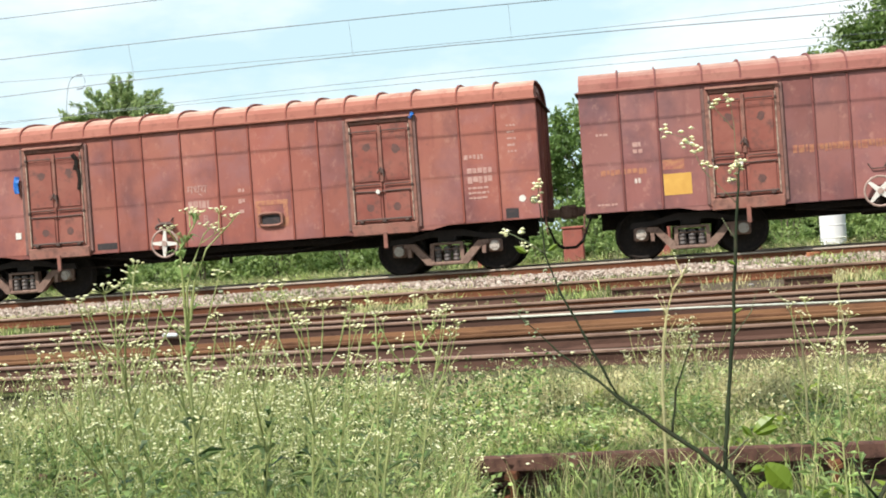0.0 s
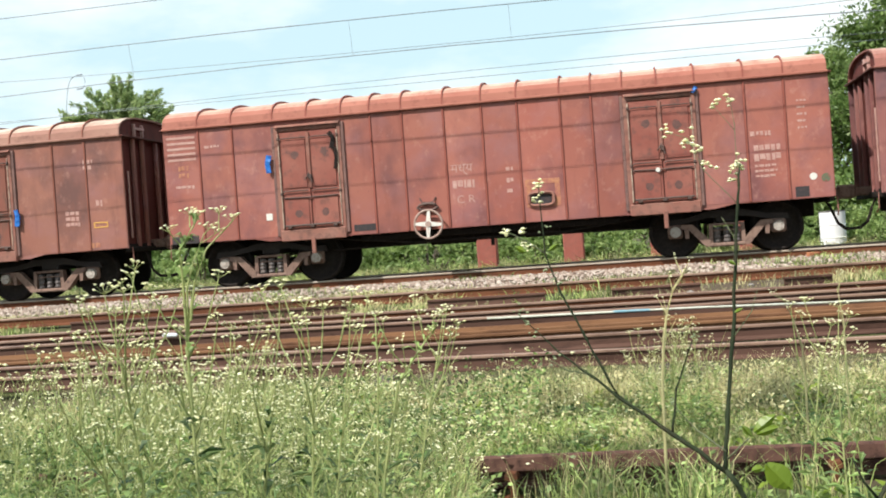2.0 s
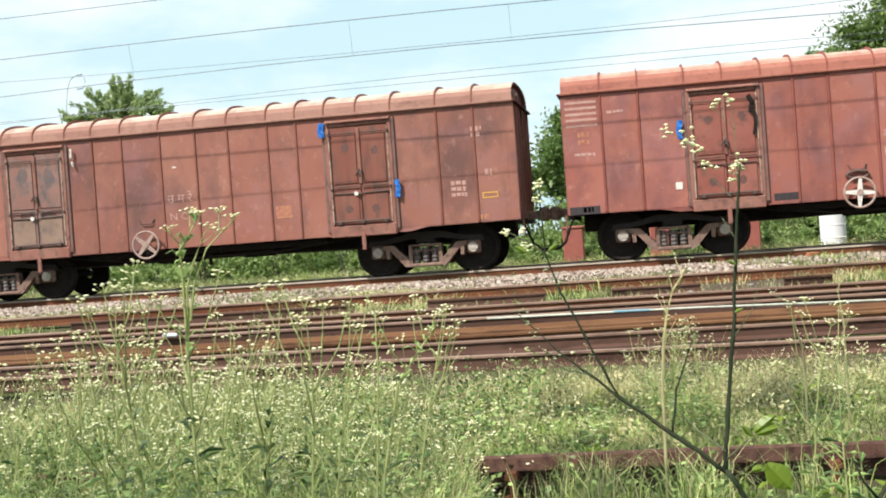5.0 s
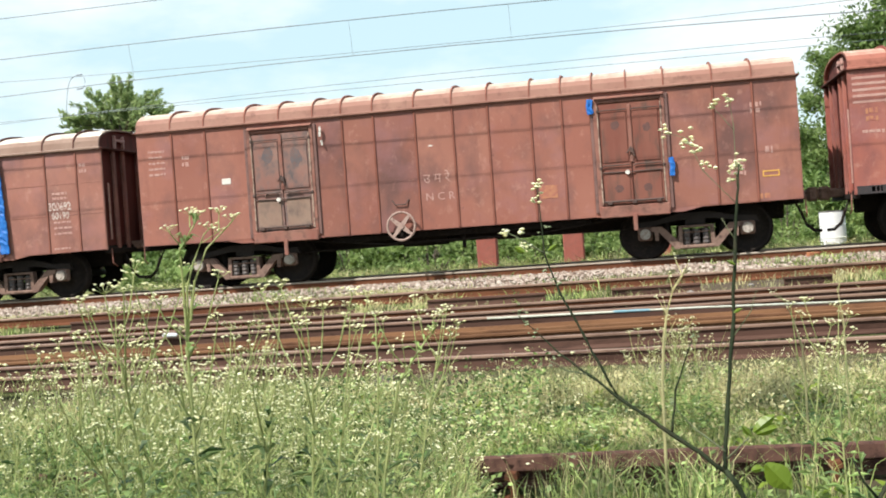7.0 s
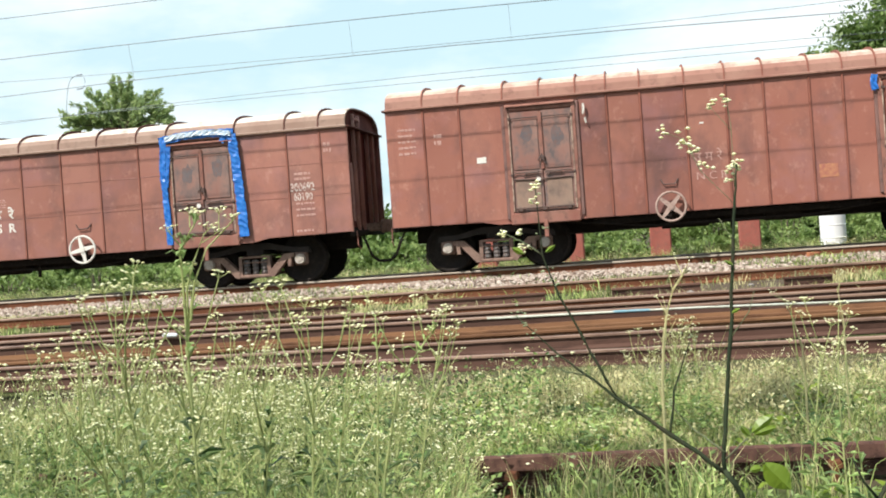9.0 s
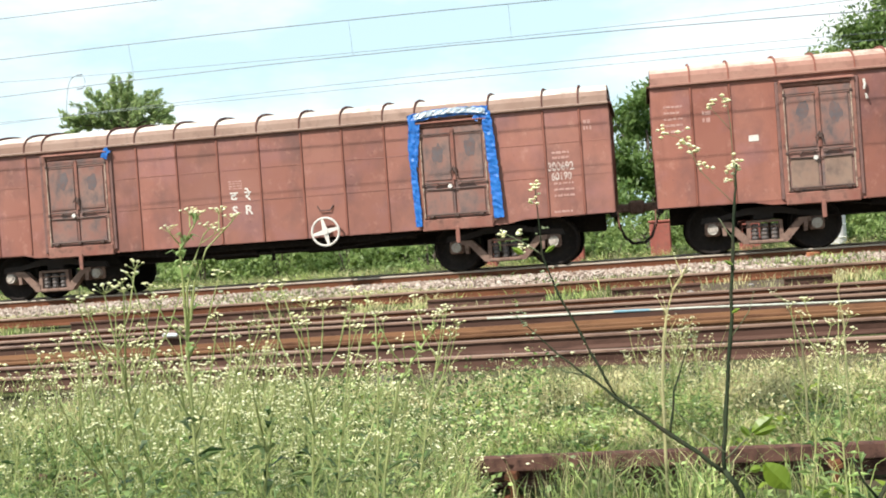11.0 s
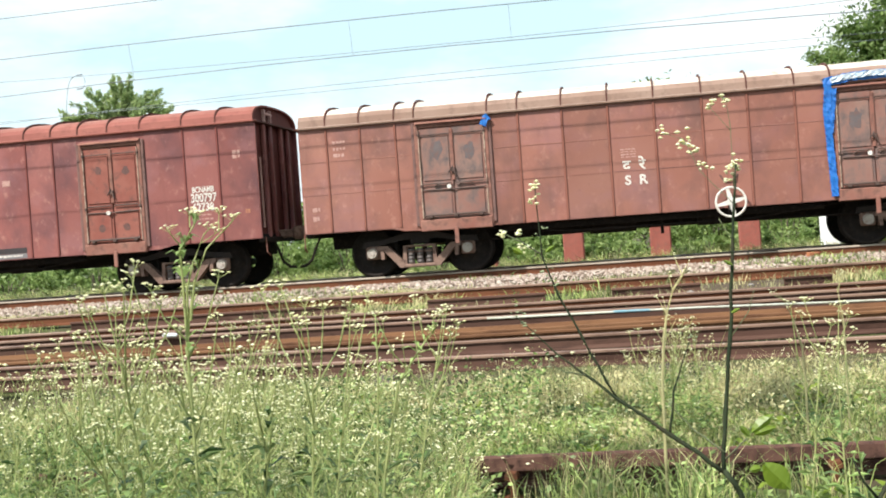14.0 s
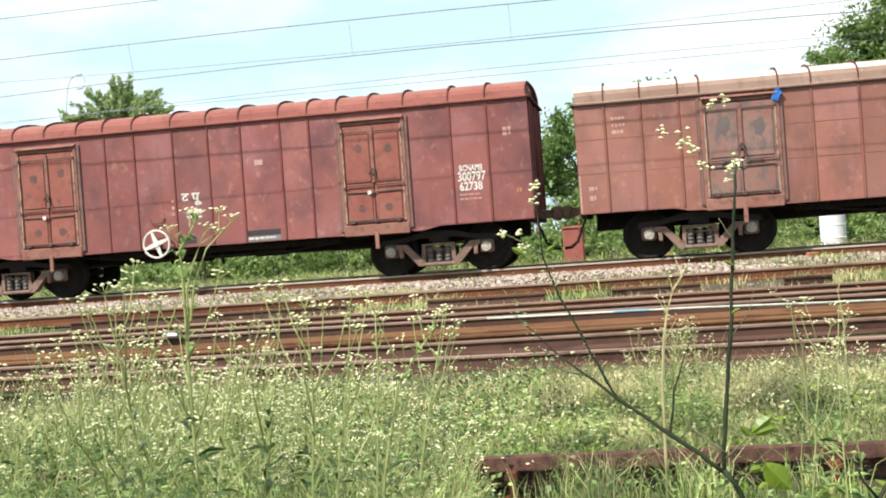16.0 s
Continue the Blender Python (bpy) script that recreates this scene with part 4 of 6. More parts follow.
bars("stencil", w3, M_FADED, 0.72, 2.86, 0.26, 3, 0.13, 0.07, 45)
bars("stencil", w3, M_FADED, 0.2, 1.52, 0.16, 2, 0.18, 0.10, 46)
bars("stencil", w3, M_FADED, 13.98, 2.86, 0.16, 2, 0.12, 0.09, 47)
patch("pale_strip", w3, M_FADED, 0.015, 0.05, 1.0, 1.75)
tape_run(w3, [(10.56, 0.98), (10.53, 1.8), (10.50, 2.5), (10.54, 3.12)], 0.068, 1)
tape_run(w3, [(12.19, 1.05), (12.16, 1.8), (12.11, 2.6), (12.05, 3.2)], 0.10, 2)
tape_run(w3, [(10.46, 3.16), (11.0, 3.24), (11.5, 3.25), (12.1, 3.22)], 0.085, 3)
tape_run(w3, [(10.66, 3.06), (10.62, 2.75), (10.55, 2.2)], 0.05, 4)
tape_run(w3, [(11.82, 3.05), (11.95, 3.16), (12.1, 3.0)], 0.06, 5)
tape_run(w3, [(10.60, 3.19), (10.95, 3.25), (11.4, 3.27), (11.8, 3.25), (12.05, 3.20)], 0.055, 7, M_SHEEN, "plastic_film", "shiny crumpled plastic film", 0.125)
tape_run(w3, [(3.86, 2.92), (3.92, 3.05), (3.98, 3.10)], 0.07, 6)

lettering("zone_letters", "द पू", 0.28, M_WHITE, w4, 6.14, -0.0115, 1.86, 1.0, "white lettering", 0.006)
lettering("zone_letters", "S E", 0.25, M_WHITE, w4, 6.22, -0.0115, 1.52, 1.1, "white lettering", 0.006)
lettering("wagon_type", "BCNAMB", 0.17, M_WHITE, w4, 12.06, -0.0115, 2.04, 0.70, "white stencilled letters", 0.004)
lettering("wagon_number", "300797", 0.25, M_WHITE, w4, 12.02, -0.0115, 1.84, 0.76, "white stencilled number", 0.006)
lettering("wagon_number", "62738", 0.235, M_WHITE, w4, 12.05, -0.0115, 1.65, 0.80, "white stencilled number", 0.006)
bars("stencil", w4, M_FADED, 12.04, 1.58, 0.45, 2, 0.09, 0.035, 51)
patch("pink_plate", w4, M_FADED, 7.78, 7.96, 2.50, 2.62, "pale pink plate", y=-0.014)
patch("black_strip", w4, M_BLACK, 7.50, 8.24, 1.04, 1.16)
patch("grey_strip", w4, M_GREY, 7.50, 8.24, 0.93, 1.035, "grey stencil strip")
bars("stencil", w4, M_WHITE, 7.55, 1.01, 0.6, 1, 0.1, 0.05, 52, y=-0.016)
patch("black_strip", w4, M_BLACK, 6.0, 6.4, 0.98, 1.14)
bars("stencil", w4, M_FADED, 13.0, 2.86, 0.16, 2, 0.10, 0.08, 53)
bars("stencil", w4, M_FADED, 5.9, 1.92, 0.06, 3, 0.13, 0.07, 54)
bars("ochre_mark", w4, M_YFADE, 13.2, 1.62, 0.1, 1, 0.13, 0.09, 55)


# ---- ground ----
PROFILE = [(-30, -0.5), (3.4, -0.46), (5.0, -0.78), (6.6, -1.0), (7.5, -1.06), (8.3, -1.05), (9, -0.99), (12.0, -0.92), (12.5, -0.95), (13.0, -0.95), (13.9, -0.84), (14.5, -0.74),
           (14.95, -0.66), (15.8, -0.545), (16.6, -0.52), (17.4, -0.48), (18.4, -0.38), (19.3, -0.295), (20.6, -0.295), (22.2, -0.27), (23.3, -0.19),
           (24.2, -0.172), (27.3, -0.172), (28.4, -0.24), (31, -0.30), (40, -0.33), (70, -0.4), (900, -0.5)]


def ground_z(y):
    for (a, za), (b, zb) in zip(PROFILE, PROFILE[1:]):
        if y <= b:
            return za + (zb - za) * max(0, y - a) / (b - a)
    return PROFILE[-1][1]


def build_ground():
    xs = [-600, -250, -120, -70] + [-48 + i * 0.8 for i in range(111)] + [70, 120, 250, 600]
    ys = [-40, -15, -5] + [i * 0.3 for i in range(0, 105)] + [33, 36, 40, 46, 55, 70, 100, 160, 300, 800]
    verts = []
    for y in ys:
        for x in xs:
            amp = 0.05 if y < 12.4 else 0.014 if y < 28 else 0.06
            verts.append((x, y, ground_z(y) + amp * noise.noise(Vector((x * 0.6, y * 0.6, 0))) + amp * 0.4 * noise.noise(Vector((x * 2.3, y * 2.3, 4)))))
    n = len(xs)
    faces = [(j * n + i, j * n + i + 1, (j + 1) * n + i + 1, (j + 1) * n + i) for j in range(len(ys) - 1) for i in range(n - 1)]
    ob = part("ground", Form().add(verts, faces), M_GROUND, None, smooth=True)
    tagged(ob, "weedy brown soil of a railway yard", "ground", kind="structure")


build_ground()


# ---- rails ----
def rail_outline(h=0.172):
    k = h / 0.172
    half = [(0.075, 0.0), (0.075, 0.012), (0.03, 0.028), (0.0095, 0.045), (0.0095, 0.122), (0.02, 0.132), (0.036, 0.138), (0.036, 0.160), (0.028, 0.172)]
    return [(y * k, z * k) for y, z in half] + [(-y * k, z * k) for y, z in half[::-1]]


def rail(name, a, b, z_top, mat, label, roll=0.0, h=0.172, group="loose rails", head=None, category="rail", kind=""):
    """A length of rail from a to b (x, y), its top at z_top; roll lays it on its side. Head, web and foot are its parts."""
    length = math.hypot(b[0] - a[0], b[1] - a[1])
    k = h / 0.172
    c, s = math.cos(radians(roll)), math.sin(radians(roll))
    turn = lambda ol: [(y * c - z * s, y * s + z * c) for y, z in ol]
    full = turn(rail_outline(h))
    top = max(z for y, z in full)
    t = thing(name, Matrix.Translation((a[0], a[1], z_top)) @ Matrix.Rotation(math.atan2(b[1] - a[1], b[0] - a[0]), 4, 'Z'), label, category, group, kind)
    outlines = {"rail_head": [(-0.020, 0.132), (-0.036, 0.139), (-0.036, 0.160), (-0.028, 0.170), (-0.012, 0.172), (0.012, 0.172), (0.028, 0.170), (0.036, 0.160), (0.036, 0.139), (0.020, 0.132)],
                "web": [(-0.0095, 0.044), (-0.0095, 0.132), (0.0095, 0.132), (0.0095, 0.044)],
                "foot": [(-0.075, 0.0), (-0.075, 0.012), (-0.03, 0.028), (-0.0095, 0.045), (0.0095, 0.045), (0.03, 0.028), (0.075, 0.012), (0.075, 0.0)]}
    segs = max(1, int(length / 2.5))
    for nm, ol in outlines.items():
        ol = [(y, z - top) for y, z in turn([(y * k, z * k) for y, z in ol])]
        n = len(ol)
        verts, faces = [], []
        for i in range(segs + 1):
            wob = 0.014 * math.sin(i * 1.3 + a[1] * 3) if group == "loose rails" else 0
            verts += [(length * i / segs, y + wob, z) for y, z in ol]
        for i in range(segs):
            for q in range(n):
                q2 = (q + 1) % n
                faces.append((i * n + q, i * n + q2, (i + 1) * n + q2, (i + 1) * n + q))
        faces += [tuple(range(n))[::-1], tuple(range(segs * n, segs * n + n))]
        part(nm, Form().add(verts, faces), (head or mat) if nm == "rail_head" else mat, t)
    return t


def along(p, q, x):
    return (x, p[1] + (q[1] - p[1]) * (x - p[0]) / (q[0] - p[0]))


for s in (-1, 1):
    rail("track_rail", (-48, TRACK_Y + s * (GAUGE / 2 + 0.036)), (40, TRACK_Y + s * (GAUGE / 2 + 0.036)), 0.0, M_RUST, "rusty running rail of the train's track", group="track rails", head=M_RUNHEAD, kind="structure")
LINES = [
    ("track_rail", (-5.97, 19.07), (2.15, 19.5), -0.116, M_RUST, 0, -30, 26, "rusty rail of the neighbouring siding"),
    ("loose_rail", (-5.43, 17.3), (1.91, 17.48), -0.30, M_RUST, 0, -30, 24, "rust-brown loose rail in the stack"),
    ("loose_rail", (-5.2, 16.55), (1.8, 16.7), -0.34, M_RUST_D, 0, -30, 24, "dull purple-brown loose rail in the stack"),
    ("loose_rail", (-4.94, 15.7), (1.73, 15.89), -0.36, M_RUST_D, 0, -30, 24, "dull purple-brown loose rail in the stack"),
    ("loose_rail", (-4.66, 14.78), (1.62, 14.96), -0.42, M_RUST_O, 90, -30, 24, "orange-rusted loose rail lying on its side"),
    ("loose_rail", (-4.5, 14.3), (1.6, 14.45), -0.47, M_RUST_O, 0, -30, 24, "orange-rusted loose rail in the stack"),
    ("loose_rail", (-4.39, 13.88), (1.5, 13.93), -0.50, M_RUST_D, 0, -30, 24, "dull purple-brown loose rail in the stack"),
    ("loose_rail", (-4.22, 13.31), (1.35, 12.94), -0.60, M_RUST_D, 0, -22, 24, "dull purple-brown loose rail at the stack's edge"),
]
for nm, p, q, z, m, ro, xa, xb, lab in LINES:
    rail(nm, along(p, q, xa), along(p, q, xb), z, m, lab, ro, head=M_HEAD if ro == 0 and m is not M_RUST_O else None)
rail("loose_rail", (-6.5, 7.97), (5.5, 7.93), -0.785, M_RUST_N, "rusty rail lying on its side on short stubs", -90, h=0.10)
# two added rails behind it block the sun, so the gap below stays black
rail("loose_rail", (-6.5, 8.14), (5.5, 8.10), -0.797, M_RUST_N, "rusty rail added behind the one on its side to shade the gap", 0, h=0.165)
rail("loose_rail", (-6.5, 8.33), (5.5, 8.29), -0.88, M_RUST_N, "rusty rail added low behind to keep the gap dark", 0)
for x in (-4.0, -1.0, 1.06, 3.4):
    for y, top in ((7.95, -0.872), (8.12, -0.962)):
        st = part("rail_stub", Form().extrude_x(rail_outline(0.2), -0.07, 0.07), M_RUST)
        st.matrix_basis = pose(x, y, top - 0.2, 0, 0, 90)
        tagged(st, "short rusty stub of rail under the near rails", "rail stub", "rail stubs")
for xa, xb, y, z in ((-9.3, -4.6, 18.3, -0.215), (-3.4, -1.6, 18.2, -0.215), (-0.6, 0.7, 18.25, -0.215), (1.9, 2.6, 18.3, -0.215)):
    rail("loose_rail", (xa, y), (xb, y + 0.1), z, M_RUST_D, "short rusty length of rail in the grass", 0)
pipe = part("water_pipe", Form().tube([(-2.1, 15.29, 0.0), (0.5, 15.28, -0.02), (2.0, 15.26, -0.05), (5.0, 15.22, -0.09), (9.0, 15.2, -0.12)], 0.015, 10), M_PIPE, None, smooth=True)
pipe.matrix_basis = pose(0, 0, -0.352)
tagged(pipe, "thin pale plastic pipe lying on the rails", "pipe")
part("blue_sleeve", Form().tube([(-0.5, 15.275, -0.009), (-0.05, 15.278, -0.014)], 0.0165, 10), M_SLEEVE, pipe, "pale blue sleeve on the pipe")


# ---- posts, drum and wires beyond the track ----
for x in (-4.09, -1.88, 0.29, 2.46):
    p = thing("boundary_post", pose(x, 30.8, -0.28), "squat red-painted concrete post", "post", "red posts")
    part("shaft", Form().box(-0.26, 0.26, -0.17, 0.17, 0, 1.0, 0.03), M_POST, p)
    part("cap", Form().box(-0.285, 0.285, -0.19, 0.19, 1.0, 1.07, 0.025), M_POST, p)
dr = thing("drum", pose(4.42, 30.6, -0.28), "white limewashed drum beside the track", "drum")
part("shell", Form().tube([(0, 0, 0), (0, 0, 0.02), (0, 0, 0.93), (0, 0, 0.97)], [0.28, 0.30, 0.31, 0.30], 28), M_DRUM, dr)
for z in (0.34, 0.65):
    part("hoop", Form().tube([(0, 0, z - 0.015), (0, 0, z), (0, 0, z + 0.015)], [0.306, 0.318, 0.306], 28), M_DRUM, dr)
part("rim", Form().tube([(0, 0, 0.965), (0, 0, 0.99)], [0.315, 0.312], 28), M_GREY, dr)


def wire(y, z0, x_low, sag, r, label):
    """An overhead wire along the track that sags between far supports."""
    pts = [(x, y, z0 + sag * ((x - x_low) / 30.0) ** 2) for x in range(-60, 61, 4)]
    ob = part("overhead_wire", Form().tube(pts, r, 6), M_WIRE)
    tagged(ob, label, "wire", "overhead wires")


wire(21.6, 5.59, -3, -0.7, 0.007, "thin dark overhead wire above the siding")
wire(21.6, 6.40, -3, 0.5, 0.011, "dark overhead wire high above the siding")
wire(25.7, 5.60, -5.5, -0.9, 0.010, "dark overhead catenary wire above the train")
wire(25.9, 4.858, -4.5, -1.4, 0.010, "dark overhead contact wire above the train")
wire(31.0, 5.74, -4.5, 0.8, 0.007, "thin grey overhead wire beyond the train")
wire(31.0, 5.01, 0.0, -0.8, 0.007, "thin grey overhead wire beyond the train")
wire(31.3, 4.85, -3.0, -0.1, 0.007, "thin grey overhead wire beyond the train")
for x in (-11.2, -2.6, -6.1):
    lower, upper = 4.858 - 1.4 * ((x + 4.5) / 30) ** 2, 5.60 - 0.9 * ((x + 5.5) / 30) ** 2
    d = part("dropper", Form().tube([(x, 25.9, lower), (x, 25.7, upper)], 0.003, 5), M_WIRE)
    tagged(d, "thin vertical dropper between overhead wires", "wire", "droppers")
arm = thing("registration_arm", pose(-15.43, 31.0, 4.80), "thin curved metal arm on the overhead wires", "wire arm")
part("rod", Form().tube([(0, 0, 0), (0.0, 0, 0.24), (0.04, 0, 0.55), (0.10, 0, 0.82), (0.19, 0, 0.99), (0.30, 0, 1.06), (0.43, 0, 1.08)], 0.008, 6), M_WIRE, arm, smooth=True)
part("rod", Form().tube([(0.40, 0, 0.70), (0.56, 0, 0.74), (0.60, 0, 0.90), (0.52, 0, 1.06), (0.43, 0, 1.08)], 0.006, 6), M_WIRE, arm, smooth=True)
for z in (0.70, 1.08):
    part("clamp", Form().tube([(0.34, 0, z - 0.005), (0.52, 0, z + 0.005)], 0.018, 8), M_WIRE, arm)
sc = part("white_scrap", Form().box(-0.10, 0.10, -0.04, 0.04, 0.0, 0.05, 0.02), M_DRUM)
sc.matrix_basis = pose(-6.5, 15.58, -0.365, 0, 4, 20)
tagged(sc, "crumpled white plastic scrap by the rails", "litter")
for x in (-9.0, -6.0, -3.0, 0.0, 3.0):
    tb = part("timber_bearer", Form().box(-0.11, 0.11, -1.15, 1.25, -0.22, 0.0, 0.015), M_TIMBER)
    tb.matrix_basis = pose(x, 13.85, -0.708, 4.6, 0, 2)
    tagged(tb, "old dark timber bearer under the stacked rails", "timber", "timber bearers")
bk = part("brick", Form().box(-0.12, 0.12, -0.06, 0.06, 0.0, 0.1, 0.012), M_BRICK)
bk.matrix_basis = pose(3.12, 24.45, ground_z(24.45), 4, 0, 25)
tagged(bk, "loose orange brick beside the rail", "brick")
rs = random.Random(61)
for i in range(96):
    y = rs.uniform(12.1, 12.85) if i < 88 else rs.uniform(17.9, 18.8)
    x = rs.uniform(0.0, 2.5) if i < 46 else rs.uniform(-3.4, -1.5) if i < 64 else rs.uniform(-6.8, 2.4) if i < 88 else rs.uniform(-8, 3)
    f = Form()
    q = rs.uniform(0.04, 0.10)
    bm = bmesh.new()
    bmesh.ops.create_icosphere(bm, subdivisions=1, radius=q)
    for vt in bm.verts:
        vt.co = Vector((vt.co.x * 1.25, vt.co.y, vt.co.z * 0.7)) * rs.uniform(0.75, 1.2)
    me = bpy.data.meshes.new("stone")
    bm.to_mesh(me)
    bm.free()
    me.materials.append(M_ROCK)
    st = part("stone", me, None)
    st.matrix_basis = pose(x, y, ground_z(y) + q * 0.3, rs.uniform(-20, 20), rs.uniform(-20, 20), rs.uniform(0, 360))
    tagged(st, "loose grey stone in the weeds", "stone", "loose stones")


# ---- plants ----
def raw_mesh(name, v, f, mat):
    me = bpy.data.meshes.new(name)
    me.from_pydata(v, [], f)
    me.materials.append(mat)
    return me


def blades(name, n, area, mat, h, w, seed, label, keep=None, bend=0.5, category="grass"):
    """A field of bent grass blades, each of five corners."""
    r = np.random.RandomState(seed)
    x = r.uniform(area[0], area[1], n)
    y = r.uniform(area[2], area[3], n)
    if keep is not None:
        sel = np.array([keep(a, b) > c for a, b, c in zip(x, y, r.uniform(0, 1, n))])
        x, y = x[sel], y[sel]
    n = len(x)
    z = np.array([ground_z(q) for q in y]) - 0.03
    hh = h[0] + (h[1] - h[0]) * r.beta(1.6, 3.0, n)
    hh *= np.array([0.55 + 0.9 * (noise.noise(Vector((p * 1.6, q * 1.6, seed))) * 0.5 + 0.5) for p, q in zip(x.tolist(), y.tolist())])
    ww = r.uniform(w[0], w[1], n)
    a = r.uniform(0, 2 * np.pi, n)
    ln = hh * r.uniform(0.05, bend, n)
    t = r.uniform(-0.9, 0.9, n)
    cx, sx = np.cos(t) * ww / 2, np.sin(t) * ww / 2
    dx, dy = np.cos(a) * ln, np.sin(a) * ln
    P = np.empty((n, 5, 3))
    P[:, 0] = np.stack([x - cx, y - sx, z], 1)
    P[:, 1] = np.stack([x + cx, y + sx, z], 1)
    P[:, 2] = np.stack([x + cx * 0.8 + dx * 0.3, y + sx * 0.8 + dy * 0.3, z + hh * 0.6], 1)
    P[:, 3] = np.stack([x - cx * 0.8 + dx * 0.3, y - sx * 0.8 + dy * 0.3, z + hh * 0.6], 1)
    P[:, 4] = np.stack([x + dx, y + dy, z + hh * r.uniform(0.8, 1.0, n)], 1)
    base = np.arange(n) * 5
    f = [(b, b + 1, b + 2, b + 3) for b in base.tolist()] + [(b + 3, b + 2, b + 4) for b in base.tolist()]
    ob = new(name, raw_mesh(name, P.reshape(-1, 3).tolist(), f, mat))
    return tagged(ob, label, category, kind="stuff")


def patchy(scale, lo, hi, seed):
    def keep(x, y):
        q = noise.noise(Vector((x * scale, y * scale, seed))) * 0.5 + 0.5
        return min(1.0, max(0.0, (q - lo) / (hi - lo)))
    return keep


OCTA = [(1, 0, 0), (0, 1, 0), (-1, 0, 0), (0, -1, 0), (0, 0, 0.8), (0, 0, -0.8)]
OCTF = [(0, 1, 4), (1, 2, 4), (2, 3, 4), (3, 0, 4), (1, 0, 5), (2, 1, 5), (3, 2, 5), (0, 3, 5)]


def heads(form_v, form_f, p, r, rnd):
    o = len(form_v)
    k = rnd.uniform(0, 1.5)
    for a, b, c in OCTA:
        form_v.append((p[0] + r * (a * math.cos(k) - b * math.sin(k)), p[1] + r * (a * math.sin(k) + b * math.cos(k)), p[2] + r * c * 0.7))
    form_f.extend([tuple(i + o for i in f) for f in OCTF])


def weed_meshes(h, seed, spread=0.32, nb=8, head=0.0105, leaf_n=60, thin=1.0, cluster=(1, 2), tips=3):
    """A branching flowering weed: stems, lobed leaves and small cream heads."""
    r = random.Random(seed)
    st = Form()
    lv, lf, hv, hf = [], [], [], []
    lean = (r.uniform(-0.1, 0.1), r.uniform(-0.1, 0.1))
    axis = [(lean[0] * u * h + r.uniform(-0.012, 0.012), lean[1] * u * h, h * u) for u in (0, 0.25, 0.5, 0.75, 0.93)]
    st.tube(axis, [thin * q for q in (0.006, 0.0052, 0.0042, 0.003, 0.002)], 4, False)

    def at(u):
        q = u * 4 / 0.93
        i = min(3, int(q))
        a, b = Vector(axis[i]), Vector(axis[i + 1])
        return a + (b - a) * (q - i)

    for i in range(nb):
        u = 0.38 + 0.55 * (i + r.random()) / nb
        p = at(min(u, 0.92))
        ang = i * 2.4 + r.uniform(-0.4, 0.4)
        ln = h * spread * (1.15 - u) * r.uniform(0.8, 1.4) + 0.06
        d = Vector((math.cos(ang) * 0.7, math.sin(ang) * 0.7, r.uniform(0.7, 1.2))).normalized()
        q = p + d * ln
        st.tube([p, p + d * ln * 0.5 + Vector((0, 0, -0.01)), q], [thin * 0.003, thin * 0.0024, thin * 0.0015], 3, False)
        for k in range(r.randint(1, tips)):
            a2 = r.uniform(0, 6.28)
            e = q + Vector((math.cos(a2) * 0.55, math.sin(a2) * 0.55, r.uniform(0.3, 0.9))) * (0.05 + 0.05 * r.random())
            m = q if k % 2 else p + d * ln * 0.6
            st.tube([m, e], [0.0014, 0.001], 3, False)
            for _ in range(r.randint(*cluster)):
                heads(hv, hf, (e.x + r.uniform(-0.016, 0.016), e.y + r.uniform(-0.016, 0.016), e.z + r.uniform(-0.01, 0.012)), head * r.uniform(0.7, 1.3), r)
    for i in range(leaf_n):
        u = r.uniform(0.03, 0.65)
        p = at(u)
        ang = r.uniform(0, 6.28)
        ln = r.uniform(0.05, 0.11) * (1.25 - u)
        c, s = math.cos(ang), math.sin(ang)
        w = ln * 0.16
        zt = r.uniform(-0.3, 0.5) * ln
        o = len(lv)
        lv += [(p.x, p.y, p.z), (p.x + c * ln * 0.5 - s * w, p.y + s * ln * 0.5 + c * w, p.z + zt * 0.8 + 0.01), (p.x + c * ln, p.y + s * ln, p.z + zt), (p.x + c * ln * 0.5 + s * w, p.y + s * ln * 0.5 - c * w, p.z + zt * 0.8 + 0.01)]
        lf.append((o, o + 1, o + 2, o + 3))
    return st.mesh("stem", M_STALK), raw_mesh("foliage", lv, lf, M_WEEDLEAF), raw_mesh("bloom", hv, hf, M_FLOWER)


def umbel(hv, hf, st, p, r, n, reach, size):
    """A loose flat-topped bunch of small flower heads on short stalks."""
    for k in range(n):
        a = k * 2.4 + r.uniform(-0.3, 0.3)
        d = reach * math.sqrt((k + 0.5) / n)
        e = (p[0] + d * math.cos(a), p[1] + d * math.sin(a), p[2] + reach * r.uniform(0.35, 0.75))
        st.tube([p, e], [0.0010, 0.0007], 3, False)
        heads(hv, hf, e, size * r.uniform(0.8, 1.25), r)
        heads(hv, hf, (e[0] + size * 0.8, e[1], e[2] + size * 0.3), size * r.uniform(0.5, 0.9), r)


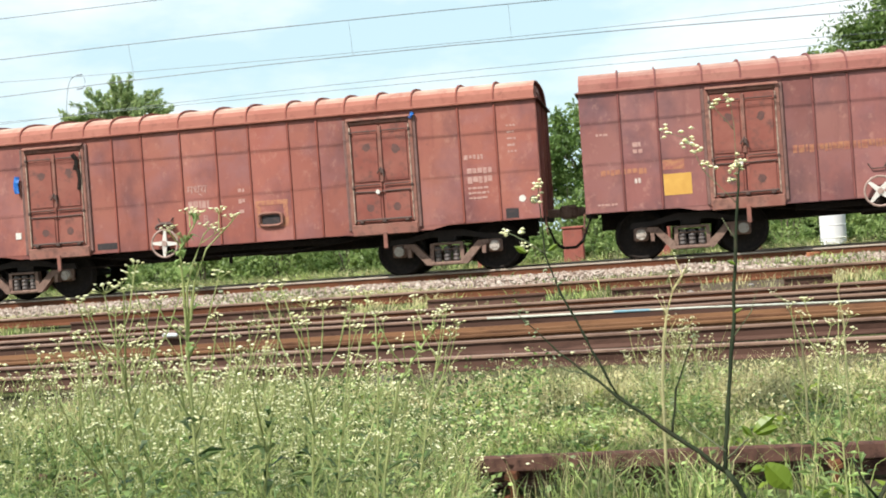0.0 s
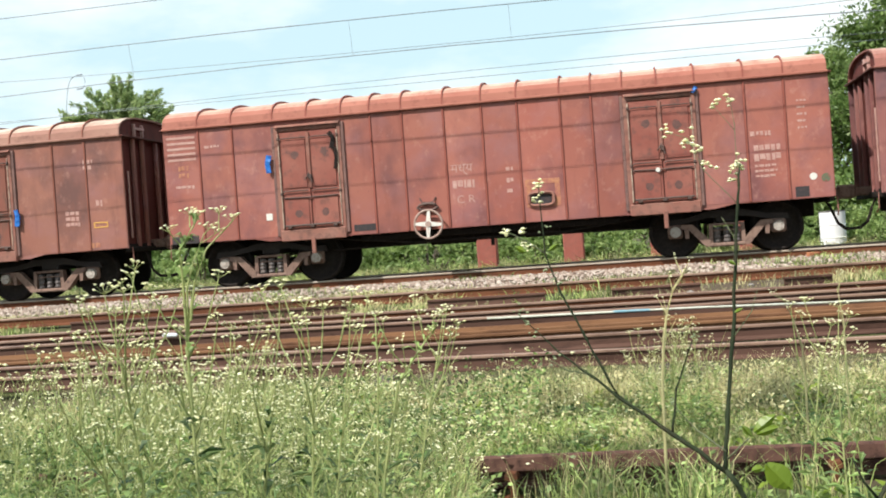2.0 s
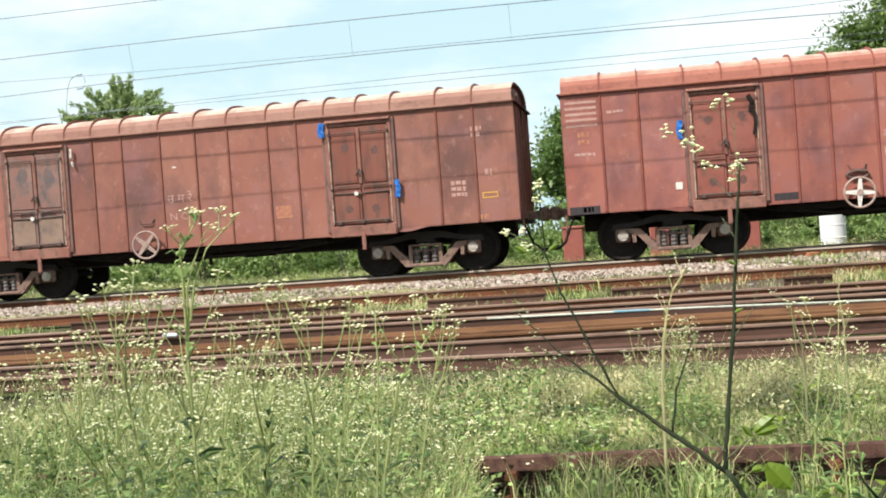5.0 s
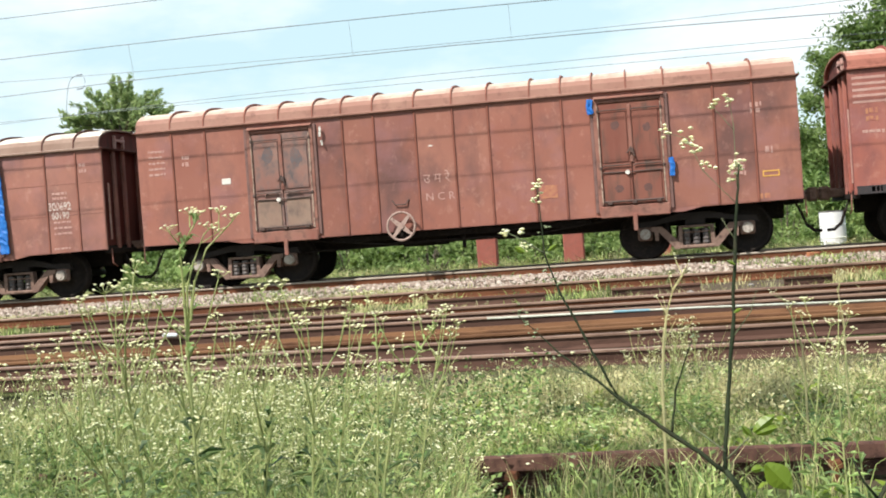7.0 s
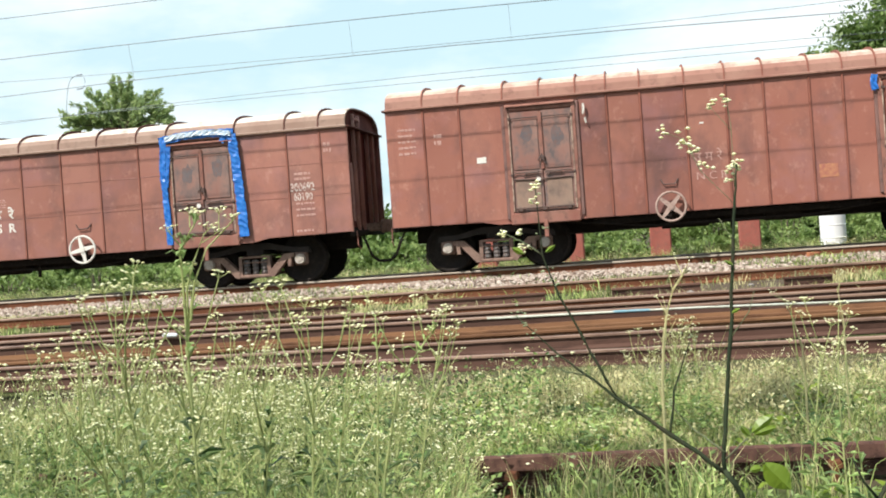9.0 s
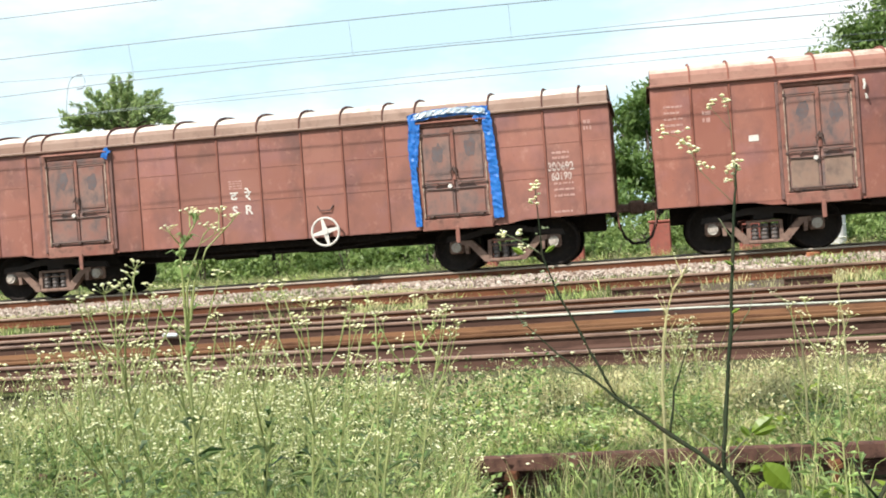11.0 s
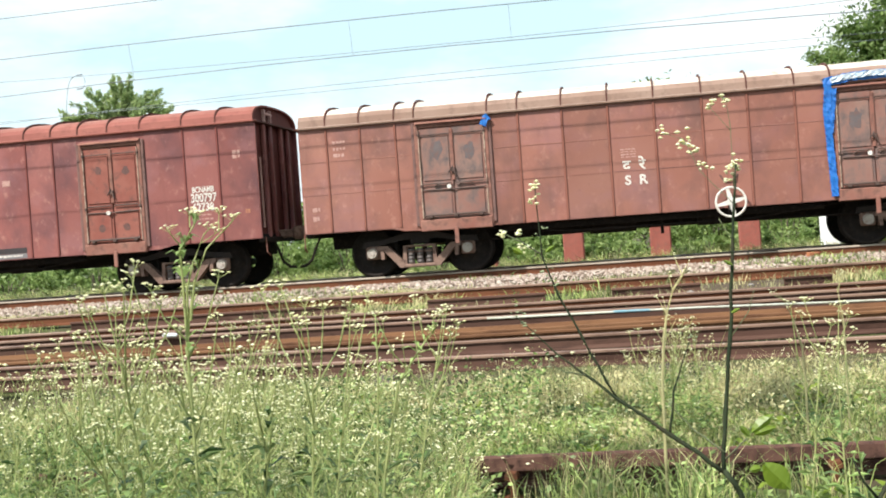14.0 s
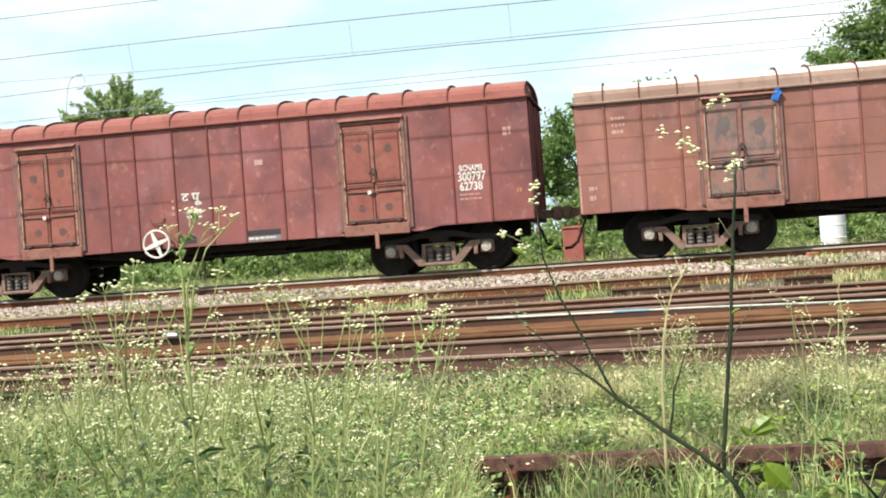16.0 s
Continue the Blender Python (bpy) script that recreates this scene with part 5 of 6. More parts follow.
def umbel_weed_meshes(h, seed):
    """A slim upright weed that forks near its top, each fork ending in a bunch of cream flowers."""
    r = random.Random(seed)
    st = Form()
    lv, lf, hv, hf = [], [], [], []
    lean = (r.uniform(-0.12, 0.12), r.uniform(-0.1, 0.1))
    wave, phase = r.uniform(0.012, 0.035), r.uniform(0, 6.28)
    at = lambda u: Vector((lean[0] * u * u * h + wave * math.sin(7 * u + phase) * u, lean[1] * u * h + wave * math.cos(6 * u + phase) * u, h * u))
    st.tube([at(u) for u in (0, 0.12, 0.25, 0.38, 0.5, 0.62, 0.74, 0.84, 0.93)], [0.0042, 0.0040, 0.0037, 0.0034, 0.0031, 0.0028, 0.0024, 0.002, 0.0016], 5, False)
    umbel(hv, hf, st, tuple(at(0.93)), r, 7, 0.035, 0.0058)
    for i in range(r.randint(4, 7)):
        u = r.uniform(0.35, 0.82)
        p = at(u)
        a = i * 2.2 + r.uniform(-0.5, 0.5)
        top = min(h * 0.98, p.z + h * r.uniform(0.12, 0.4))
        out = (top - p.z) * r.uniform(0.35, 0.8)
        q = Vector((p.x + math.cos(a) * out, p.y + math.sin(a) * out, top))
        m = p + (q - p) * 0.5 + Vector((math.cos(a) * out * 0.12, math.sin(a) * out * 0.12, -0.01))
        st.tube([p, m, q], [0.0030, 0.0023, 0.0014], 4, False)
        umbel(hv, hf, st, tuple(q), r, r.randint(4, 7), 0.03, 0.0055)
        if i % 2:
            e = m + Vector((math.cos(a + 1) * 0.05, math.sin(a + 1) * 0.05, 0.07))
            st.tube([m, e], [0.0014, 0.0009], 3, False)
            umbel(hv, hf, st, tuple(e), r, 3, 0.02, 0.005)
    for i in range(34):
        u = r.uniform(0.03, 0.62)
        p = at(u)
        a = r.uniform(0, 6.28)
        ln = r.uniform(0.05, 0.12) * (1.2 - u)
        c, s = math.cos(a), math.sin(a)
        w = ln * r.uniform(0.10, 0.2)
        zt = r.uniform(-0.2, 0.6) * ln
        o = len(lv)
        lv += [tuple(p), (p.x + c * ln * 0.5 - s * w, p.y + s * ln * 0.5 + c * w, p.z + zt * 0.8 + 0.01), (p.x + c * ln, p.y + s * ln, p.z + zt), (p.x + c * ln * 0.5 + s * w, p.y + s * ln * 0.5 - c * w, p.z + zt * 0.8 + 0.01)]
        lf.append((o, o + 1, o + 2, o + 3))
    return st.mesh("stem", M_STALK), raw_mesh("foliage", lv, lf, M_WEEDLEAF), raw_mesh("bloom", hv, hf, M_FLOWER)


WEED_KINDS = []


def weed_kind(h, seed, **kw):
    s, l, f = weed_meshes(h, seed, **kw) if kw else umbel_weed_meshes(h, seed)
    w = thing("flowering_weed", pose(0, -6 - len(WEED_KINDS) * 0.7, ground_z(-6)), "tall green weed with tiny cream flower heads", "weed", "flowering weeds")
    part("stem", s, None, w)
    part("foliage", l, None, w)
    tagged(part("bloom", f, None, w, "clusters of tiny cream flowers"), kind="stuff")
    WEED_KINDS.append((w, h))
    return w


for k in range(7):
    weed_kind(1.0, 100 + k, nb=7 + k % 4, spread=0.26 + 0.03 * (k % 3), head=0.0104, leaf_n=80, cluster=(1, 1), tips=2)
for k in range(4):
    weed_kind(1.0, 140 + k)
first_used = [False] * len(WEED_KINDS)


def plant_weed(k, x, y, height, turn):
    w, h = WEED_KINDS[k]
    m = pose(x, y, ground_z(y) - 0.03, rw.gauss(0, 5), rw.gauss(0, 9 if k > 6 else 6), turn)
    if not first_used[k]:
        first_used[k] = True
        w.matrix_basis = m
        ob = w
        w.scale = [height / h] * 3
    else:
        ob = copy_thing(w, m)
        ob.scale = [height / h] * 3
    return ob


rw = random.Random(77)
# single tall weeds that stand out against the rails and the train: place, tip height
TALL = [(-1.60, 3.6, 0.70), (-1.66, 3.65, 0.56), (-1.51, 3.7, 0.66), (-1.72, 3.6, 0.50), (-1.07, 3.6, 0.61), (-1.30, 3.75, 0.62), (-2.05, 4.3, 0.58), (-1.22, 4.2, 0.56), (-1.05, 4.8, 0.48), (-1.2, 5.1, 0.30), (-1.10, 6.2, 0.24),
        (-1.74, 4.3, 0.50), (-2.4, 4.6, 0.40), (-1.6, 4.9, 0.34),
        (0.55, 5.4, 0.31), (0.80, 5.6, 0.34), (0.98, 5.9, 0.12), (0.08, 9.4, 0.02), (-0.02, 9.5, 0.03), (-0.10, 9.2, -0.05), (0.2, 9.6, -0.1)]
def forked_weed(y, runs, seed, label, leaves=40):
    """A weed of slim stems, each a run of (x, z) and a thickness, that fork into bunches of cream flowers."""
    r = random.Random(seed)
    base = Vector((runs[0][0][0][0], y, ground_z(y)))
    t = thing("flowering_weed", Matrix.Translation(base), label, "weed", "flowering weeds")
    for k, (pts, r0, n) in enumerate(runs):
        q = [Vector((x, y + 0.02 * math.sin(i * 1.7 + k), z)) - base for i, (x, z) in enumerate(pts)]
        st = Form().tube(q, [r0 * (1 - 0.6 * i / (len(q) - 1)) for i in range(len(q))], 6)
        hv, hf = [], []
        umbel(hv, hf, st, tuple(q[-1]), r, n, 0.03, 0.0058)
        part("stem", st, M_STALK, t)
        tagged(part("bloom", raw_mesh("bloom", hv, hf, M_FLOWER), None, t, "bunch of tiny cream flowers"), kind="stuff")
    main = runs[0][0]
    for i in range(leaves):
        u = r.uniform(0.15, 0.95)
        m = min(len(main) - 2, int(u * (len(main) - 1)))
        v = u * (len(main) - 1) - m
        p = Vector((main[m][0] + (main[m + 1][0] - main[m][0]) * v - base.x, r.uniform(-0.01, 0.01), main[m][1] + (main[m + 1][1] - main[m][1]) * v - base.z))
        a, ln = r.uniform(0, 6.28), r.uniform(0.05, 0.12) * (1.2 - u)
        c, s = math.cos(a), math.sin(a)
        w = ln * 0.14
        v4 = [tuple(p), (p.x + c * ln * 0.5 - s * w, p.y + s * ln * 0.5 + c * w, p.z + 0.03), (p.x + c * ln, p.y + s * ln, p.z + ln * 0.3), (p.x + c * ln * 0.5 + s * w, p.y + s * ln * 0.5 - c * w, p.z + 0.03)]
        part("leaf", raw_mesh("leaf", v4, [(0, 1, 2, 3)], M_WEEDLEAF), None, t)


forked_weed(3.6, [([(-1.44, -0.5), (-1.455, 0.2), (-1.444, 0.62), (-1.441, 0.726), (-1.405, 0.79), (-1.388, 0.82)], 0.0056, 8),
                  ([(-1.441, 0.726), (-1.465, 0.755), (-1.472, 0.78)], 0.003, 5),
                  ([(-1.448, 0.45), (-1.43, 0.60), (-1.402, 0.679), (-1.371, 0.766), (-1.353, 0.78)], 0.0045, 5),
                  ([(-1.43, 0.50), (-1.40, 0.62), (-1.361, 0.721), (-1.311, 0.77), (-1.267, 0.80)], 0.0045, 7),
                  ([(-1.311, 0.77), (-1.308, 0.825)], 0.0025, 7), ([(-1.402, 0.79), (-1.412, 0.83)], 0.0025, 5), ([(-1.371, 0.74), (-1.335, 0.765)], 0.002, 4)],
            12, "tallest forked weed with loose bunches of cream flowers")
forked_weed(4.5, [([(-1.10, -0.7), (-1.06, -0.2), (-0.976, 0.159), (-0.891, 0.273), (-0.854, 0.325), (-0.831, 0.345), (-0.819, 0.40)], 0.0062, 6),
                  ([(-0.891, 0.273), (-0.84, 0.285), (-0.809, 0.254)], 0.004, 3), ([(-0.831, 0.345), (-0.795, 0.41)], 0.003, 4), ([(-0.854, 0.325), (-0.842, 0.345)], 0.003, 4)],
            13, "leaning pale-stemmed weed with small cream flowers", 24)
forked_weed(4.5, [([(-1.12, -0.7), (-1.08, -0.1), (-1.05, 0.206), (-1.045, 0.336), (-1.05, 0.42)], 0.0052, 6),
                  ([(-1.046, 0.30), (-1.02, 0.36), (-1.015, 0.40)], 0.003, 4)], 14, "slim pale-stemmed weed with small cream flowers", 24)
for i, (x, y, top) in enumerate(TALL):
    plant_weed(7 + i % 4, x, y, top - ground_z(y) + 0.03, rw.uniform(0, 360))
for i in range(15):
    plant_weed(i % 7, rw.uniform(-0.15, 0.35), rw.uniform(9.0, 10.2), rw.uniform(0.55, 0.9), rw.uniform(0, 360))
# the thick weed bed
for i in range(20):
    y = rw.uniform(4.5, 6.2)
    plant_weed(7 + i % 4, rw.uniform(-0.58, -0.33) * y, y, rw.uniform(-0.05, 0.40) - ground_z(y), rw.uniform(0, 360))
for i in range(110):
    y = rw.uniform(5.2, 9.0)
    x = rw.uniform(-0.60 * y, -0.31 * y)
    if -0.56 < x / y < -0.45 and y < 8.3 and i % 4:
        continue
    plant_weed(rw.randrange(7), x, y, rw.uniform(0.6, 1.2) if y < 7.6 else rw.uniform(0.5, 0.95), rw.uniform(0, 360))
for i in range(64):
    y = rw.uniform(5.4, 8.8)
    x = rw.uniform(-0.36 * y, -0.17 * y)
    plant_weed(rw.randrange(7), x, y, rw.uniform(0.4, 0.72), rw.uniform(0, 360))
for i in range(80):
    y = rw.uniform(8.3, 12.3)
    x = rw.uniform(-0.5 * y, 0.19 * y)
    plant_weed(rw.randrange(7), x, y, rw.uniform(0.22, 0.48), rw.uniform(0, 360))
# slim weeds that rise before the rails
for i in range(34):
    y = rw.uniform(4.2, 6.6)
    plant_weed(7 + i % 4, rw.uniform(-0.57, -0.20) * y, y, rw.uniform(-0.22, 0.26) - ground_z(y), rw.uniform(0, 360))
# taller weeds that hide the rails
for i in range(46):
    y = rw.uniform(6.0, 8.0)
    plant_weed(rw.randrange(7), rw.uniform(-0.45, -0.27) * y, y, rw.uniform(-0.28, 0.08) - ground_z(y), rw.uniform(0, 360))

def weed_bed(x, y):
    if x > -0.165 * y:
        return 0.0
    # a trodden gap where the near rail shows through
    return 0.12 if -0.56 < x / y < -0.44 and 5.8 < y < 8.6 else 1.0


def near_tufts(x, y):
    q = noise.noise(Vector((x * 1.7, y * 1.7, 3.0))) * 0.5 + 0.5
    a = x / y
    thick = 0.03 + 0.8 * math.exp(-((a + 0.062) / 0.028) ** 2) + 0.7 * math.exp(-((a - 0.022) / 0.022) ** 2) + 0.35 * math.exp(-((a - 0.12) / 0.02) ** 2)
    return min(1.0, thick) * min(1.0, max(0.0, (q - 0.34) / 0.24))


def open_bed(base):
    """Grass that stops short of the bare strip below the stacked rails and behind the near rail."""
    def keep(x, y):
        edge = 12.05 + 0.35 * noise.noise(Vector((x * 1.3, 0.0, 9.0)))
        bare = 0.95 if x > 0.0 else 0.75 if -3.2 < x < -1.6 or x < -5.6 else 0.1
        return base(x, y) * (1 - bare) if y > edge else base(x, y)
    return keep


# grass: fine green and dry blades
blades("grass", 66000, (-6.8, 2.6, 8.6, 12.7), M_GRASS, (0.05, 0.28), (0.006, 0.013), 1, "fine green grass of the weedy bed", open_bed(patchy(0.8, 0.2, 0.5, 1.0)), 0.8)
blades("dry_grass", 52000, (-6.8, 2.6, 8.6, 12.9), M_STRAW, (0.05, 0.30), (0.004, 0.008), 2, "pale dry grass stalks among the green", open_bed(patchy(0.7, 0.2, 0.55, 7.0)), 0.9)
blades("seeding_grass", 24000, (-6.2, 2.4, 10.4, 12.9), M_STRAW, (0.12, 0.46), (0.004, 0.009), 25, "pale seeding grass at the foot of the rails", open_bed(patchy(0.9, 0.25, 0.6, 3.0)), 1.1)
blades("tall_grass", 38000, (-5.4, -0.9, 4.6, 8.4), M_GRASS, (0.2, 0.65), (0.006, 0.011), 3, "taller green grass among the weeds", weed_bed, 0.7)
blades("tall_dry_grass", 11000, (-3.6, -0.9, 5.0, 8.4), M_STRAW, (0.2, 0.6), (0.004, 0.008), 15, "pale stalks among the weeds", weed_bed, 0.8)
blades("near_grass", 8500, (-1.6, 2.0, 6.2, 7.8), M_GRASS, (0.15, 0.62), (0.005, 0.011), 12, "broad green grass in front of the near rail", near_tufts, 0.9)
blades("near_dry_grass", 2600, (-1.6, 2.0, 6.3, 7.8), M_STRAW, (0.2, 0.6), (0.005, 0.009), 13, "dry stalks in front of the near rail", near_tufts, 0.9)
blades("siding_grass", 15000, (-14, 6, 17.7, 20.9), M_GRASS, (0.05, 0.26), (0.012, 0.024), 4, "grass tufts between the siding rails", patchy(0.5, 0.42, 0.66, 4.0), 0.9)
blades("siding_dry_grass", 30000, (-14, 6, 17.7, 22.2), M_STRAW, (0.05, 0.26), (0.010, 0.018), 5, "dry grass between the siding rails", patchy(0.5, 0.36, 0.6, 4.6), 0.9)
blades("ballast_grass", 11000, (-15, 8, 21.4, 24.4), M_GRASS, (0.05, 0.22), (0.012, 0.024), 6, "sparse tufts in the ballast", patchy(0.45, 0.5, 0.68, 11.0), 0.8)
blades("verge_grass", 9000, (-22, 9, 27.3, 30.0), M_GRASS, (0.05, 0.20), (0.015, 0.03), 7, "short green grass beyond the track", None, 0.8)
blades("verge_tall_grass", 22000, (-22, 9, 30.0, 33.8), M_GRASS, (0.15, 0.55), (0.015, 0.03), 17, "tall light green grass beyond the track", None, 1.2)
blades("verge_dry_grass", 20000, (-22, 9, 29.8, 33.8), M_STRAW, (0.15, 0.5), (0.012, 0.022), 18, "pale dry grass beyond the track", None, 1.2)
blades("stack_grass", 2600, (-9, 3.4, 13.0, 17.2), M_STRAW, (0.08, 0.3), (0.006, 0.012), 8, "dry wisps between the stacked rails", patchy(0.9, 0.55, 0.8, 2.0), 0.8)


def scatter_heads(name, n, area, size, lift, seed, label, keep=None):
    r = random.Random(seed)
    v, f = [], []
    for _ in range(n):
        x, y = r.uniform(area[0], area[1]), r.uniform(area[2], area[3])
        if keep is not None and keep(x, y) < r.random():
            continue
        z = ground_z(y) + r.uniform(*lift)
        for _ in range(r.randint(1, 4)):
            heads(v, f, (x + r.uniform(-0.03, 0.03), y + r.uniform(-0.03, 0.03), z + r.uniform(-0.02, 0.02)), r.uniform(*size), r)
    tagged(new(name, raw_mesh(name, v, f, M_FLOWER)), label, "flowers", kind="stuff")


scatter_heads("small_flowers", 400, (-6.0, -0.6, 5.4, 11.5), (0.008, 0.014), (0.2, 0.6), 21, "tiny cream flowers over the weed bed", patchy(0.9, 0.25, 0.6, 5.0))
scatter_heads("small_flowers", 900, (-3.2, 2.4, 8.2, 12.5), (0.006, 0.011), (0.15, 0.40), 22, "tiny cream flowers in the thin grass", patchy(0.9, 0.4, 0.7, 8.0))


def small_leaves(name, n, area, size, lift, mat, seed, label, keep=None):
    """Small loose-set leaves of creeping plants, at all tilts."""
    r = np.random.RandomState(seed)
    x, y = r.uniform(area[0], area[1], n), r.uniform(area[2], area[3], n)
    if keep is not None:
        sel = np.array([keep(a, b) > c for a, b, c in zip(x, y, r.uniform(0, 1, n))])
        x, y = x[sel], y[sel]
    n = len(x)
    p = np.stack([x, y, np.array([ground_z(q) for q in y]) + lift[0] + (lift[1] - lift[0]) * r.beta(1.4, 2.2, n)], 1)
    a = r.normal(size=(n, 3)) * np.array([1, 1, 0.7])
    a /= np.linalg.norm(a, axis=1)[:, None]
    b = np.cross(a, r.normal(size=(n, 3)))
    b /= np.linalg.norm(b, axis=1)[:, None]
    s = r.uniform(size[0], size[1], n)[:, None]
    P = np.stack([p - a * s, p - a * s * 0.1 + b * s * 0.5, p + a * s, p - a * s * 0.1 - b * s * 0.5], 1).reshape(-1, 3)
    ob = new(name, raw_mesh(name, P.tolist(), [(i, i + 1, i + 2, i + 3) for i in range(0, 4 * n, 4)], mat))
    tagged(ob, label, "leaves", kind="stuff")


small_leaves("creeping_leaves", 9500, (-2.4, 2.6, 8.6, 12.0), (0.011, 0.028), (0.03, 0.24), M_WEEDLEAF, 31, "small green leaves of creeping plants in the grass", open_bed(patchy(1.1, 0.32, 0.62, 6.0)))
small_leaves("creeping_leaves", 20000, (-5.4, -1.0, 5.4, 11.5), (0.012, 0.032), (0.05, 0.55), M_WEEDLEAF, 32, "small green leaves among the flowering weeds", patchy(1.2, 0.3, 0.62, 12.0))
small_leaves("creeping_leaves", 5200, (-1.6, 1.9, 6.3, 7.75), (0.012, 0.034), (0.03, 0.40), M_WEEDLEAF, 33, "small green leaves in front of the near rails", near_tufts)
small_leaves("dry_leaves", 7000, (-2.4, 2.6, 8.8, 12.6), (0.010, 0.026), (0.10, 0.36), M_STRAW, 34, "pale dry leaves and husks in the grass", open_bed(patchy(1.0, 0.3, 0.6, 9.0)))


# low broad-leaved plants in the grass
def leafy_plant_mesh(seed):
    r = random.Random(seed)
    v, f = [], []
    for i in range(22):
        a = r.uniform(0, 6.28)
        z0 = r.uniform(0.01, 0.16)
        ln, w = r.uniform(0.05, 0.12), r.uniform(0.02, 0.04)
        c, s = math.cos(a), math.sin(a)
        st = r.uniform(0.0, 0.06)
        t = r.uniform(-0.2, 0.7) * ln
        o = len(v)
        v += [(c * st, s * st, z0), (c * (st + ln * 0.45) - s * w, s * (st + ln * 0.45) + c * w, z0 + t * 0.7), (c * (st + ln), s * (st + ln), z0 + t), (c * (st + ln * 0.45) + s * w, s * (st + ln * 0.45) - c * w, z0 + t * 0.7)]
        f.append((o, o + 1, o + 2, o + 3))
    return raw_mesh("foliage", v, f, M_WEEDLEAF if seed % 4 else M_BIGLEAF)


LOW = []
for k in range(5):
    t = thing("leafy_plant", pose(-0.5, 8.6 + k * 0.5, ground_z(8.6 + k * 0.5)), "low bright green broad-leaved plant in the grass", "plant", "leafy plants")
    part("foliage", leafy_plant_mesh(400 + k), None, t)
    stem_f = Form().tube([(0, 0, 0), (0.006, 0, 0.1), (0, 0.004, 0.2)], [0.005, 0.004, 0.002], 5)
    part("stem", stem_f, M_STALK, t)
    LOW.append(t)
for i in range(150):
    y = rw.uniform(8.5, 12.1)
    x = rw.uniform(-0.5, 0.19) * y
    ob = copy_thing(LOW[i % 5], pose(x, y, ground_z(y) - 0.01, 0, 0, rw.uniform(0, 360)))
    ob.scale = [rw.uniform(0.5, 1.1)] * 3

# broad-leaved clumps in front of the near rail
for i in range(46):
    y = rw.uniform(6.5, 7.7)
    x = rw.uniform(-0.16, 0.2) * y
    ob = copy_thing(LOW[i % 5], pose(x, y, ground_z(y) - 0.01, 0, 0, rw.uniform(0, 360)))
    ob.scale = [rw.uniform(0.5, 1.0)] * 3


# ballast
def ballast():
    r = np.random.RandomState(9)
    v, f = [], []
    for _ in range(17000):
        x, y = r.uniform(-16, 8), r.uniform(21.3, 24.75) if r.rand() < 0.8 else r.uniform(24.7, 28.0)
        if y < 22.3 and r.rand() > (y - 21.2):
            continue
        s = r.uniform(0.022, 0.048)
        z = ground_z(y) + s * 0.3
        o = len(v)
        k = r.uniform(0, 6.28)
        for a, b, c in OCTA:
            q = s * r.uniform(0.7, 1.3)
            v.append((x + q * (a * math.cos(k) - b * math.sin(k)), y + q * (a * math.sin(k) + b * math.cos(k)), z + q * c))
        f.extend([tuple(i + o for i in t) for t in OCTF])
    tagged(new("ballast", raw_mesh("ballast", v, f, M_STONE)), "pale pinkish crushed stone ballast beside the track", "ballast", kind="stuff")


ballast()


